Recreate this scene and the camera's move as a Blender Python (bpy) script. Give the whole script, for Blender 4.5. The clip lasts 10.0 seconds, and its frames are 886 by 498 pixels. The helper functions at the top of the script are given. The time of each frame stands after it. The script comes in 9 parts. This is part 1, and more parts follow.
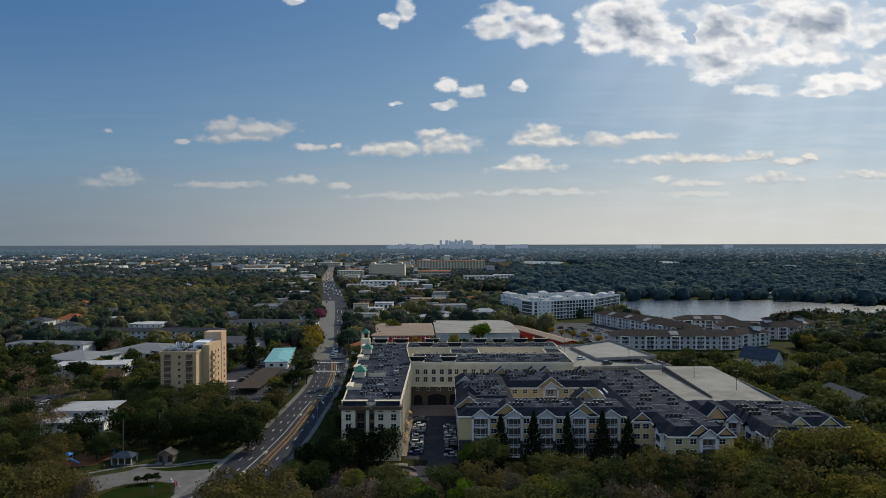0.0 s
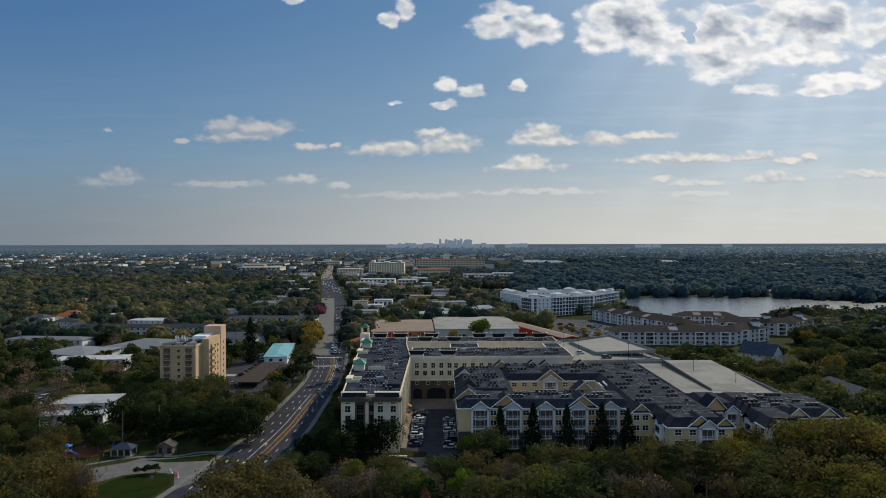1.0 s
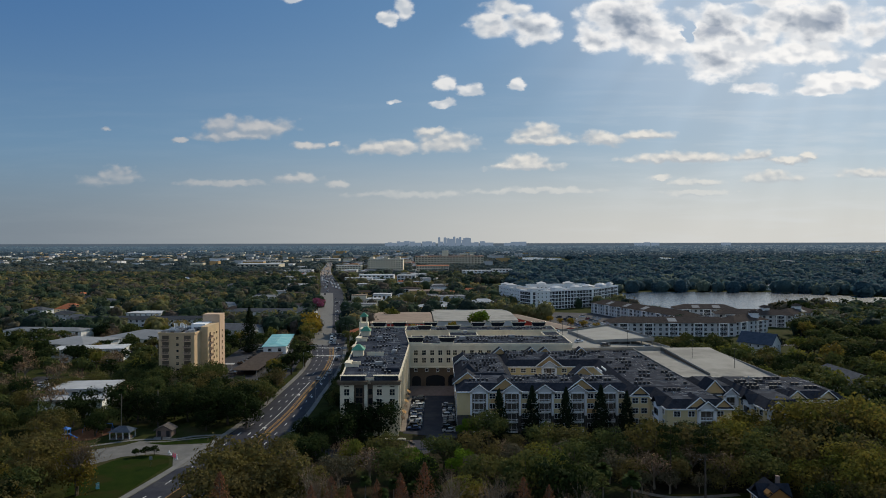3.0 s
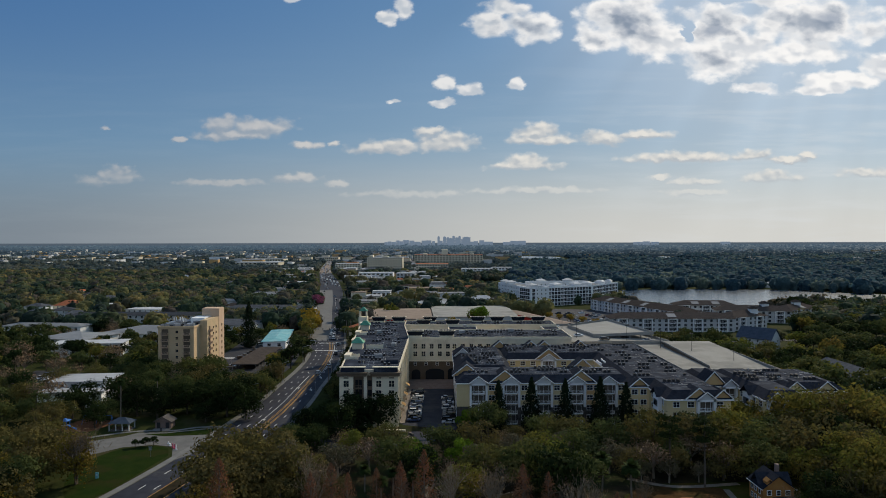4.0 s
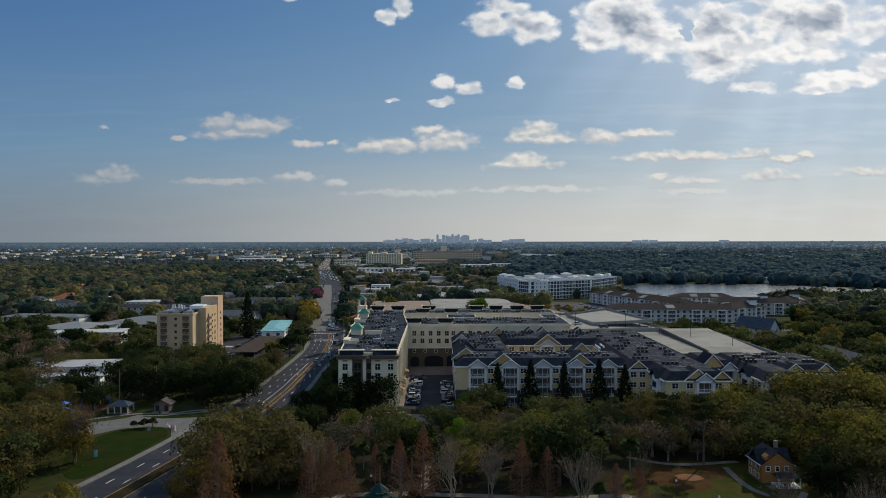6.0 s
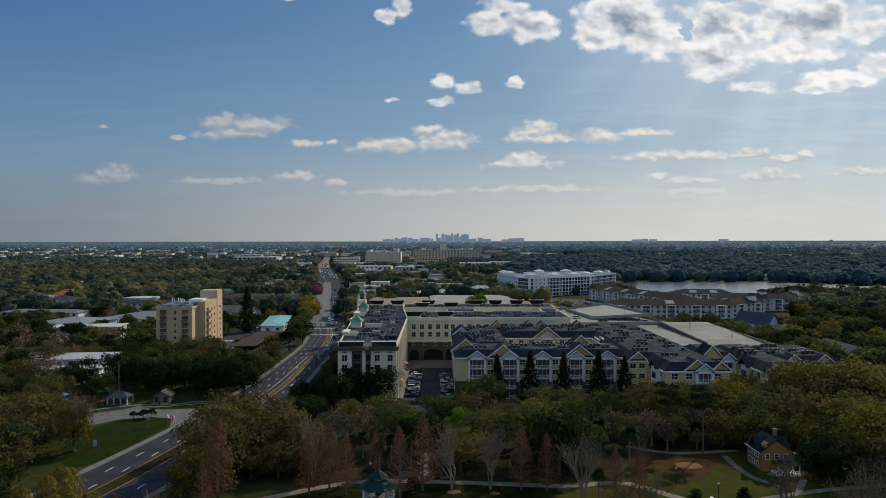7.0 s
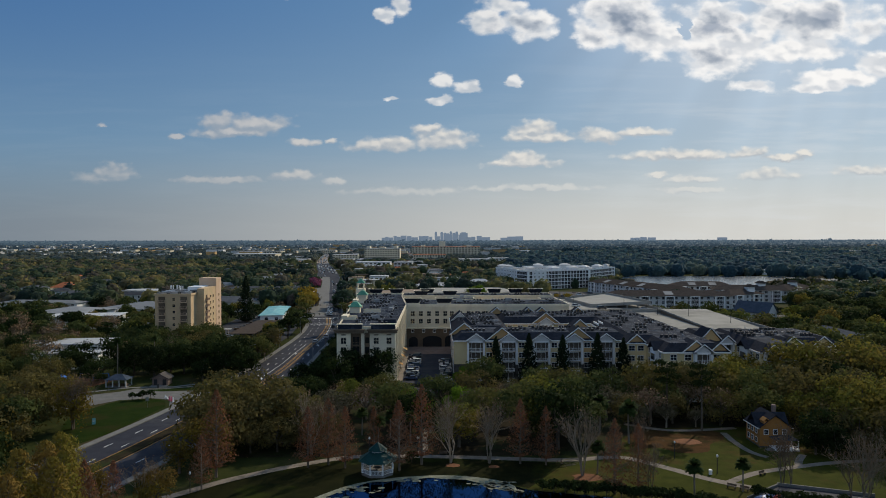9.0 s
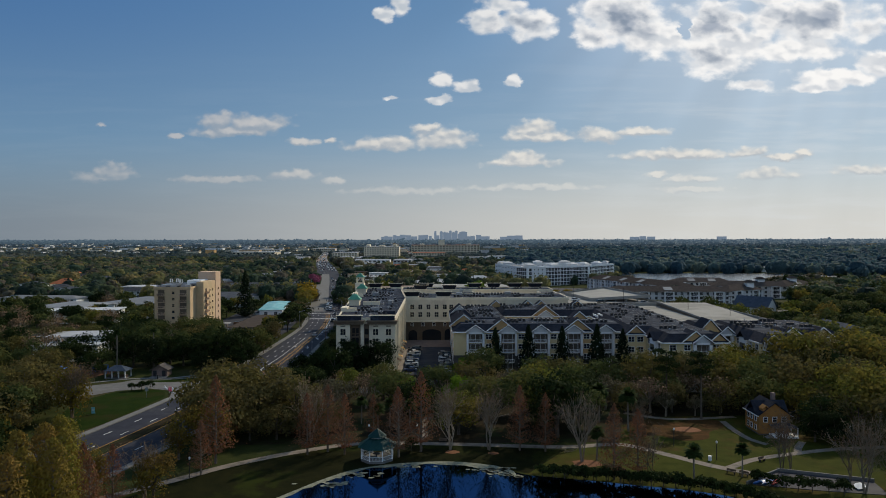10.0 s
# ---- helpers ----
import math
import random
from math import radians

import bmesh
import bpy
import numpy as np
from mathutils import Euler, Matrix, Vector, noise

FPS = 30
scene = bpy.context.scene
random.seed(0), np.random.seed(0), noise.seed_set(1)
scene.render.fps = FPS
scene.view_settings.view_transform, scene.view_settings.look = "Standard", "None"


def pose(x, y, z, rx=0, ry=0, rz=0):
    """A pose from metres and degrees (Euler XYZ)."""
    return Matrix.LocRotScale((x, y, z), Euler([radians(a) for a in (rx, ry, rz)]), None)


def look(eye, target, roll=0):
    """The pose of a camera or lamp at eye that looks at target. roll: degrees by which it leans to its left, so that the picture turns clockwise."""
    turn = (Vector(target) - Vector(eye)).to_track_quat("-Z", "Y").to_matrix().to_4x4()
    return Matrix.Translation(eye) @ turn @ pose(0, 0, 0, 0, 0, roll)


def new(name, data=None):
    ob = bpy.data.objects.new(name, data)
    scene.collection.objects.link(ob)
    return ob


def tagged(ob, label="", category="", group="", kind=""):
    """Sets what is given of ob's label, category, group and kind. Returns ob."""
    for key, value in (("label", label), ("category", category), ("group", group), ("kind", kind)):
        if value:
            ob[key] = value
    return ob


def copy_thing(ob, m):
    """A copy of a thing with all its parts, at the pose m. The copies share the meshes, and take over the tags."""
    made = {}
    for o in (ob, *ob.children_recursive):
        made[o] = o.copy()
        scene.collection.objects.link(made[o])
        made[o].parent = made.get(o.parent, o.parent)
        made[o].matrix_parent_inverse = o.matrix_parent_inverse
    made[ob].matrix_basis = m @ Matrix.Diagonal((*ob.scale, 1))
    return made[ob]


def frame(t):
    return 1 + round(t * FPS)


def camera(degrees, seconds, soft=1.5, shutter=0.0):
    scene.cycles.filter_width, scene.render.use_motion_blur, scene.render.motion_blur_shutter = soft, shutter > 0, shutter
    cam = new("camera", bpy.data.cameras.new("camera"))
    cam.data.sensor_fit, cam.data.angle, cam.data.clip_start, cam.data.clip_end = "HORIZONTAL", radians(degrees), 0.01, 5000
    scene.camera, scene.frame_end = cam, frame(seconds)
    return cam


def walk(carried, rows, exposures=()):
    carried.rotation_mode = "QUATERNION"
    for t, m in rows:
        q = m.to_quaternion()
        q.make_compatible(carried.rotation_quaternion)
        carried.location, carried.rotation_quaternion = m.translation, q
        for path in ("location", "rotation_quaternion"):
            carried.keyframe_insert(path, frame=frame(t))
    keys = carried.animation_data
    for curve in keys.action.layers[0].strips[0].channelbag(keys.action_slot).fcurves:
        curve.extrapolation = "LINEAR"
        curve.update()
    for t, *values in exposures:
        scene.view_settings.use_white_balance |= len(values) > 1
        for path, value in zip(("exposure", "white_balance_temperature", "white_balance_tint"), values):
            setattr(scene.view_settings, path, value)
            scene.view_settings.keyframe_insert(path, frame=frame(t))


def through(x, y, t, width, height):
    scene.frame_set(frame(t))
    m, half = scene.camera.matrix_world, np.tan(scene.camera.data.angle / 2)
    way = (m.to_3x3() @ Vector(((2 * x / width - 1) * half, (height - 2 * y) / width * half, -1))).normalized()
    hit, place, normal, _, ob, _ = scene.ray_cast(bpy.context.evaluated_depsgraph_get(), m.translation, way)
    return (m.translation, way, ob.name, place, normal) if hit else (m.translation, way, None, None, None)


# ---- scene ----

# A drone that sinks straight down over a park, looking south along an avenue.
cam = camera(65.5, 10.0, soft=0.95)


def drone(u):
    return pose(-0.16 * u, -0.13 * u, 75.0 - 27.5 * (u - 0.031 * u * (1 - u)),
                90 - 0.588 - 0.42 * u, 0.128 - 0.052 * u, -0.452 * u)


walk(cam, [(i * 0.5, drone(i / 20)) for i in range(21)])

# ---- light ----
SUN_AZ, SUN_EL = 36.0, 33.0      # degrees to the right of straight ahead, degrees up
az, el = radians(SUN_AZ), radians(SUN_EL)
sun_way = Vector((math.sin(az) * math.cos(el), math.cos(az) * math.cos(el), math.sin(el)))
sun = new("sun", bpy.data.lights.new("sun", "SUN"))
sun.data.energy, sun.data.angle, sun.data.color = 3.35, radians(1.2), (1.0, 0.88, 0.68)
sun.matrix_world = look(sun_way * 500, (0, 0, 0))

world = bpy.data.worlds.new("sky")
scene.world = world
world.use_nodes = True
wt = world.node_tree
wt.nodes.clear()


def nd(tree, kind, ins=(), operation="", use_clamp=False, dims="", interp=""):
    """A node with its inputs (values or sockets)."""
    n = tree.nodes.new(kind)
    if operation:
        n.operation = operation
    if use_clamp:
        n.use_clamp = True
    if dims:
        n.noise_dimensions = dims
    if interp:
        n.interpolation_type = interp
    for k, v in (ins.items() if isinstance(ins, dict) else enumerate(ins)):
        if v is None:
            continue
        if isinstance(v, bpy.types.NodeSocket):
            tree.links.new(v, n.inputs[k])
        else:
            n.inputs[k].default_value = v
    return n


def mth(tree, op, a, b=None, c=None, clamp=False):
    return nd(tree, "ShaderNodeMath", (a, b, c), operation=op, use_clamp=clamp).outputs[0]


def ramp(tree, fac, stops):
    n = nd(tree, "ShaderNodeValToRGB", (fac,))
    while len(n.color_ramp.elements) < len(stops):
        n.color_ramp.elements.new(0.5)
    for e, (p, c) in zip(n.color_ramp.elements, stops):
        e.position, e.color = p, (*c, 1)
    return n.outputs[0]


def mixc(tree, fac, a, b, blend="MIX"):
    n = nd(tree, "ShaderNodeMix")
    n.data_type, n.blend_type = "RGBA", blend
    for i, v in ((0, fac), (6, a), (7, b)):
        if isinstance(v, bpy.types.NodeSocket):
            tree.links.new(v, n.inputs[i])
        else:
            n.inputs[i].default_value = (*v, 1) if isinstance(v, tuple) else v
    return n.outputs[2]


def smooth(tree, v, lo, hi, to0=0.0, to1=1.0):
    return nd(tree, "ShaderNodeMapRange", {0: v, 1: lo, 2: hi, 3: to0, 4: to1}, interp="SMOOTHSTEP").outputs[0]


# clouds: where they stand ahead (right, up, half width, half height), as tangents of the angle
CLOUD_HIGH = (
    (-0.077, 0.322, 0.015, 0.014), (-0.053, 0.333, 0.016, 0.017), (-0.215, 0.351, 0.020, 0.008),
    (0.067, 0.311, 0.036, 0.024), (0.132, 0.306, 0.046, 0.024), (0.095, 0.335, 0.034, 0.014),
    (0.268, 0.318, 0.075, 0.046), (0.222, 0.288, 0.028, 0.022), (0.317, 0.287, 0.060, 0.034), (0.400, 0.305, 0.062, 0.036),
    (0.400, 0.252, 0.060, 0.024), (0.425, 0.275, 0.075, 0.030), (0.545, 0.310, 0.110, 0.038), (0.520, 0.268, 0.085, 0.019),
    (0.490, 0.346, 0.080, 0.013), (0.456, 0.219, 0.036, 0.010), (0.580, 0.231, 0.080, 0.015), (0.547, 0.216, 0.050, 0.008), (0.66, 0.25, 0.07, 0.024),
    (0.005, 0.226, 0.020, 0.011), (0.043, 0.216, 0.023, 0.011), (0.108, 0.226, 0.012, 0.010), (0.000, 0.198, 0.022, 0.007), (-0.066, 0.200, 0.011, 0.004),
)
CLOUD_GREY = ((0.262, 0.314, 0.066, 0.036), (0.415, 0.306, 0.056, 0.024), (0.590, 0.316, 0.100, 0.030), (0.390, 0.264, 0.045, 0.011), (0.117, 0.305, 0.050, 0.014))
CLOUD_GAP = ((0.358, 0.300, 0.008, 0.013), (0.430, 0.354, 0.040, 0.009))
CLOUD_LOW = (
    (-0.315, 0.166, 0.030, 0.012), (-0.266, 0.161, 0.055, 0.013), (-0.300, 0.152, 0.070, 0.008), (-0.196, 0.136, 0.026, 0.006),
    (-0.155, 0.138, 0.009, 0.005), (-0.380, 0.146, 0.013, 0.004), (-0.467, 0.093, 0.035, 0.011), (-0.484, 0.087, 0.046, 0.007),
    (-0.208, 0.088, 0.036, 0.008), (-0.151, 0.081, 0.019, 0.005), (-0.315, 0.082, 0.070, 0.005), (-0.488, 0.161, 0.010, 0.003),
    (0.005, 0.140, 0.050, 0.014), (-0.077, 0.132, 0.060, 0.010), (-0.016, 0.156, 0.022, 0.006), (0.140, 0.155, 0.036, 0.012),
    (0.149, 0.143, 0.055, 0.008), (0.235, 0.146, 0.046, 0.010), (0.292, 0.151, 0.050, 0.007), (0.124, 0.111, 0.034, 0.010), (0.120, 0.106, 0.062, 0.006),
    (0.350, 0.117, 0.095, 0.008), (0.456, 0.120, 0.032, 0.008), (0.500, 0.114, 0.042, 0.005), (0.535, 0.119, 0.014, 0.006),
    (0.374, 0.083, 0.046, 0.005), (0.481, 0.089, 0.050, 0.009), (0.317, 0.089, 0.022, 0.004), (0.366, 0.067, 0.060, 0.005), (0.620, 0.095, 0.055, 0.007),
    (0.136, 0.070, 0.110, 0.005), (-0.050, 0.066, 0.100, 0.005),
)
DIP = -0.0042
gen = nd(wt, "ShaderNodeTexCoord").outputs["Generated"]
xyz = nd(wt, "ShaderNodeSeparateXYZ", (gen,))
ahead = mth(wt, "MAXIMUM", xyz.outputs[1], 0.12)
u = mth(wt, "DIVIDE", xyz.outputs[0], ahead)
v = mth(wt, "DIVIDE", xyz.outputs[2], ahead)
uv = nd(wt, "ShaderNodeCombineXYZ", (u, v, 0.0)).outputs[0]
in_front = smooth(wt, xyz.outputs[1], 0.15, 0.45)
# billows push the outlines about
wob = nd(wt, "ShaderNodeTexNoise", {"Vector": nd(wt, "ShaderNodeVectorMath", (uv, (1.0, 1.5, 1.0)), operation="MULTIPLY").outputs[0],
                                    "Scale": 34.0, "Detail": 6.0, "Roughness": 0.58}).outputs["Color"]
wob2 = nd(wt, "ShaderNodeVectorMath", (nd(wt, "ShaderNodeVectorMath", (wob, (0.5, 0.5, 0.5)), operation="SUBTRACT").outputs[0], (0.034, 0.017, 0.0)), operation="MULTIPLY").outputs[0]
uvw = nd(wt, "ShaderNodeVectorMath", (uv, wob2), operation="ADD").outputs[0]


def cloud_field(blobs, at, base=1.0, fat=1.0, tall=0.92):
    """How far out of the nearest cloud's ellipse, with a flatter underside."""
    best = None
    for cx, cy, a, b in blobs:
        d = nd(wt, "ShaderNodeVectorMath", (at, (cx, cy, 0)), operation="SUBTRACT").outputs[0]
        d = nd(wt, "ShaderNodeVectorMath", (d, (fat / a, tall * fat / b, 0)), operation="MULTIPLY").outputs[0]
        d = nd(wt, "ShaderNodeVectorMath", (d, nd(wt, "ShaderNodeVectorMath", (d, (-1.0, -base, 0)), operation="MULTIPLY").outputs[0]), operation="MAXIMUM").outputs[0]
        d = nd(wt, "ShaderNodeVectorMath", (d,), operation="LENGTH").outputs["Value"]
        best = d if best is None else mth(wt, "SMOOTH_MIN", best, d, 0.25)
    return best


puff = nd(wt, "ShaderNodeVectorMath", (uv, (1.0, 1.35, 1.0)), operation="MULTIPLY").outputs[0]
fine = nd(wt, "ShaderNodeTexNoise", {"Vector": puff, "Scale": 60.0, "Detail": 6.0, "Roughness": 0.52}).outputs["Fac"]
body = nd(wt, "ShaderNodeTexNoise", {"Vector": puff, "Scale": 24.0, "Detail": 7.0, "Roughness": 0.52}).outputs["Fac"]
billow = nd(wt, "ShaderNodeTexNoise", {"Vector": puff, "Scale": 17.0, "Detail": 3.5, "Roughness": 0.5}).outputs["Fac"]
billow_up = nd(wt, "ShaderNodeTexNoise", {"Vector": nd(wt, "ShaderNodeVectorMath", (puff, (0.004, 0.012, 0.0)), operation="ADD").outputs[0], "Scale": 17.0, "Detail": 3.5, "Roughness": 0.5}).outputs["Fac"]

def scallops(at, size):
    """Round heads of cumulus: high in the middle of each cell."""
    n = nd(wt, "ShaderNodeTexVoronoi", {"Vector": at, "Scale": size, "Detail": 1.0, "Roughness": 0.35})
    n.feature, n.voronoi_dimensions = "SMOOTH_F1", "2D"
    n.inputs["Smoothness"].default_value = 0.6
    return mth(wt, "SUBTRACT", 0.40, n.outputs["Distance"])


puff_w = nd(wt, "ShaderNodeVectorMath", (puff, nd(wt, "ShaderNodeVectorMath", (wob2, (0.5, 0.5, 0.0)), operation="MULTIPLY").outputs[0]), operation="ADD").outputs[0]
puff_up = nd(wt, "ShaderNodeVectorMath", (puff_w, (0.0025, 0.0065, 0.0)), operation="ADD").outputs[0]
heads, heads_up = scallops(puff_w, 27.0), scallops(puff_up, 27.0)
small_heads, small_heads_up = scallops(puff_w, 46.0), scallops(puff_up, 46.0)
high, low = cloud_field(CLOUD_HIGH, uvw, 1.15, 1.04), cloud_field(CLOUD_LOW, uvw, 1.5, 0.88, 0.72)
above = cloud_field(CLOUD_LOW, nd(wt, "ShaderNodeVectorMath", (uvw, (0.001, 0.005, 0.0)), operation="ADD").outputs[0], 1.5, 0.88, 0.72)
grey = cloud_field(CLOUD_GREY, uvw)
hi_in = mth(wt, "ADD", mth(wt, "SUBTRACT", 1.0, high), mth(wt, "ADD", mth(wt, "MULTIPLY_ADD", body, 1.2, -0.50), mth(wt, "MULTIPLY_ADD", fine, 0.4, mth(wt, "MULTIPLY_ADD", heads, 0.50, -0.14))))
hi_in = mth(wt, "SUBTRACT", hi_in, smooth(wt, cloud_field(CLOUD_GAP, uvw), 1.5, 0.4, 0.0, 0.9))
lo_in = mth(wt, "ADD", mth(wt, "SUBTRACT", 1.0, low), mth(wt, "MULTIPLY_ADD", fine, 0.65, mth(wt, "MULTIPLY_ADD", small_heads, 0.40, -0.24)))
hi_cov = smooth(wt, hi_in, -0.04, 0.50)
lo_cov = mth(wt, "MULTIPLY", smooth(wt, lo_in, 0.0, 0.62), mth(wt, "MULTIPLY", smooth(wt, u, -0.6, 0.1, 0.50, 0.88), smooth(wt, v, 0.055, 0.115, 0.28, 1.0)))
wisp = nd(wt, "ShaderNodeTexNoise", {"Vector": nd(wt, "ShaderNodeVectorMath", (uv, (3.0, 30.0, 0.0)), operation="MULTIPLY").outputs[0], "Scale": 1.6, "Detail": 6.0, "Roughness": 0.6, "Distortion": 0.3}).outputs["Fac"]
veil = mth(wt, "MULTIPLY", smooth(wt, wisp, 0.44, 0.66), mth(wt, "MULTIPLY", smooth(wt, v, 0.30, 0.16), smooth(wt, u, -0.05, 0.6, 0.02, 0.26)))
# made-up clouds overhead and behind, unseen; their brightness fills the shaded fronts
over = nd(wt, "ShaderNodeVectorMath", (gen, nd(wt, "ShaderNodeCombineXYZ", (mth(wt, "ADD", xyz.outputs[2], 0.2),) * 3).outputs[0]), operation="DIVIDE").outputs[0]
rest = nd(wt, "ShaderNodeTexNoise", {"Vector": over, "Scale": 2.2, "Detail": 6.0, "Roughness": 0.6}).outputs["Fac"]
rest_cov = mth(wt, "MULTIPLY", smooth(wt, rest, 0.45, 0.62), mth(wt, "SUBTRACT", 1.0, in_front))

# clear sky: the sky model, and the milky haze of the day over it
sky_node = nd(wt, "ShaderNodeTexSky")
sky_node.sky_type, sky_node.sun_disc, sky_node.sun_elevation, sky_node.sun_rotation = "NISHITA", False, el, az
sky_node.air_density, sky_node.dust_density, sky_node.ozone_density = 1.0, 1.2, 1.6
sky = sky_node.outputs[0]
sky = nd(wt, "ShaderNodeVectorMath", (sky, (0.050, 0.055, 0.062)), operation="MULTIPLY").outputs[0]
right = smooth(wt, u, -0.65, 0.65)
up = mth(wt, "MAXIMUM", v, 0.0)
clear = mixc(wt, smooth(wt, up, 0.02, 0.40), mixc(wt, right, (0.170, 0.300, 0.43), (0.335, 0.465, 0.565)), mixc(wt, right, (0.060, 0.170, 0.375), (0.135, 0.290, 0.475)))
clear = mixc(wt, 0.2, clear, sky)
haze = mixc(wt, smooth(wt, u, -0.7, 0.45), (0.205, 0.238, 0.272), (0.66, 0.645, 0.60))
clear = mixc(wt, smooth(wt, up, 0.16, 0.0, 0.0, 0.90), clear, haze)
# glow round the hidden sun, and faint rays from it
to_sun = nd(wt, "ShaderNodeVectorMath", (uv, (0.50, 0.42, 0)), operation="SUBTRACT").outputs[0]
dist = nd(wt, "ShaderNodeVectorMath", (to_sun,), operation="LENGTH").outputs["Value"]
clear = mixc(wt, mth(wt, "MULTIPLY", smooth(wt, dist, 0.50, 0.05, 0.0, 0.42), in_front), clear, (0.80, 0.85, 0.90))
from_sun = nd(wt, "ShaderNodeVectorMath", (uv, (math.tan(az), math.tan(el) / math.cos(az), 0)), operation="SUBTRACT").outputs[0]
sxy = nd(wt, "ShaderNodeSeparateXYZ", (from_sun,))
bear = mth(wt, "ARCTAN2", sxy.outputs[1], sxy.outputs[0])
rays = nd(wt, "ShaderNodeTexNoise", {"W": bear, "Scale": 7.5, "Detail": 2.0}, dims="1D").outputs["Fac"]
sun_off = nd(wt, "ShaderNodeVectorMath", (from_sun,), operation="LENGTH").outputs["Value"]
rays = mth(wt, "MULTIPLY_ADD", mth(wt, "MULTIPLY", mth(wt, "SUBTRACT", rays, 0.5), smooth(wt, sun_off, 1.05, 0.50, 0.0, 0.42)), in_front, 1.0)
clear = mixc(wt, 1.0, clear, nd(wt, "ShaderNodeCombineXYZ", (rays, rays, rays)).outputs[0], "MULTIPLY")

# thick middles are grey, thin edges bright against the light
tops = smooth(wt, mth(wt, "ADD", mth(wt, "SUBTRACT", heads, heads_up), mth(wt, "MULTIPLY", mth(wt, "SUBTRACT", billow, billow_up), 1.6)), -0.22, 0.20)
thick = mth(wt, "MULTIPLY", smooth(wt, hi_in, 0.30, 1.0), smooth(wt, mth(wt, "ADD", grey, mth(wt, "MULTIPLY_ADD", billow, 1.3, mth(wt, "MULTIPLY_ADD", heads, -0.5, -0.60))), 1.55, 0.35))
hi_col = mixc(wt, tops, (0.64, 0.67, 0.71), (0.95, 0.935, 0.915))
hi_col = mixc(wt, smooth(wt, hi_in, 0.9, 0.1, 0.0, 0.5), hi_col, (0.93, 0.92, 0.91))
hi_col = mixc(wt, smooth(wt, u, 0.22, 0.05, 0.0, 0.65), hi_col, mixc(wt, tops, (0.42, 0.48, 0.55), (0.68, 0.69, 0.70)))
hi_col = mixc(wt, thick, hi_col, mixc(wt, tops, (0.245, 0.30, 0.385), (0.40, 0.445, 0.52)))
lit = smooth(wt, mth(wt, "ADD", mth(wt, "SUBTRACT", above, low), mth(wt, "MULTIPLY_ADD", mth(wt, "SUBTRACT", small_heads, small_heads_up), 0.9, mth(wt, "MULTIPLY_ADD", fine, 0.4, -0.20))), -0.35, 0.65)
lo_col = mixc(wt, lit, (0.47, 0.50, 0.53), (0.83, 0.79, 0.72))
lo_col = mixc(wt, smooth(wt, u, 0.10, -0.40, 0.0, 0.85), lo_col, mixc(wt, lit, (0.31, 0.345, 0.39), (0.60, 0.555, 0.52)))
full = mixc(wt, mth(wt, "MULTIPLY", veil, in_front), clear, (0.70, 0.73, 0.75))
full = mixc(wt, mth(wt, "MULTIPLY", lo_cov, in_front), full, lo_col)
full = mixc(wt, mth(wt, "MULTIPLY", hi_cov, in_front), full, hi_col)
full = mixc(wt, mth(wt, "MULTIPLY", rest_cov, 0.9), full, (0.56, 0.605, 0.675))
# hazy woods beyond the end of the plain, painted into the sky
streak = nd(wt, "ShaderNodeTexNoise", {"Vector": nd(wt, "ShaderNodeVectorMath", (uv, (30.0, 900.0, 0.0)), operation="MULTIPLY").outputs[0], "Scale": 1.0, "Detail": 4.0}).outputs["Fac"]
woods = mixc(wt, smooth(wt, streak, 0.3, 0.7), (0.070, 0.098, 0.130), (0.090, 0.118, 0.148))
full = mixc(wt, smooth(wt, v, DIP - 0.0006, DIP + 0.0006), woods, full)
bg = nd(wt, "ShaderNodeBackground", (full, 1.0)).outputs[0]
wt.links.new(bg, nd(wt, "ShaderNodeOutputWorld").inputs[0])

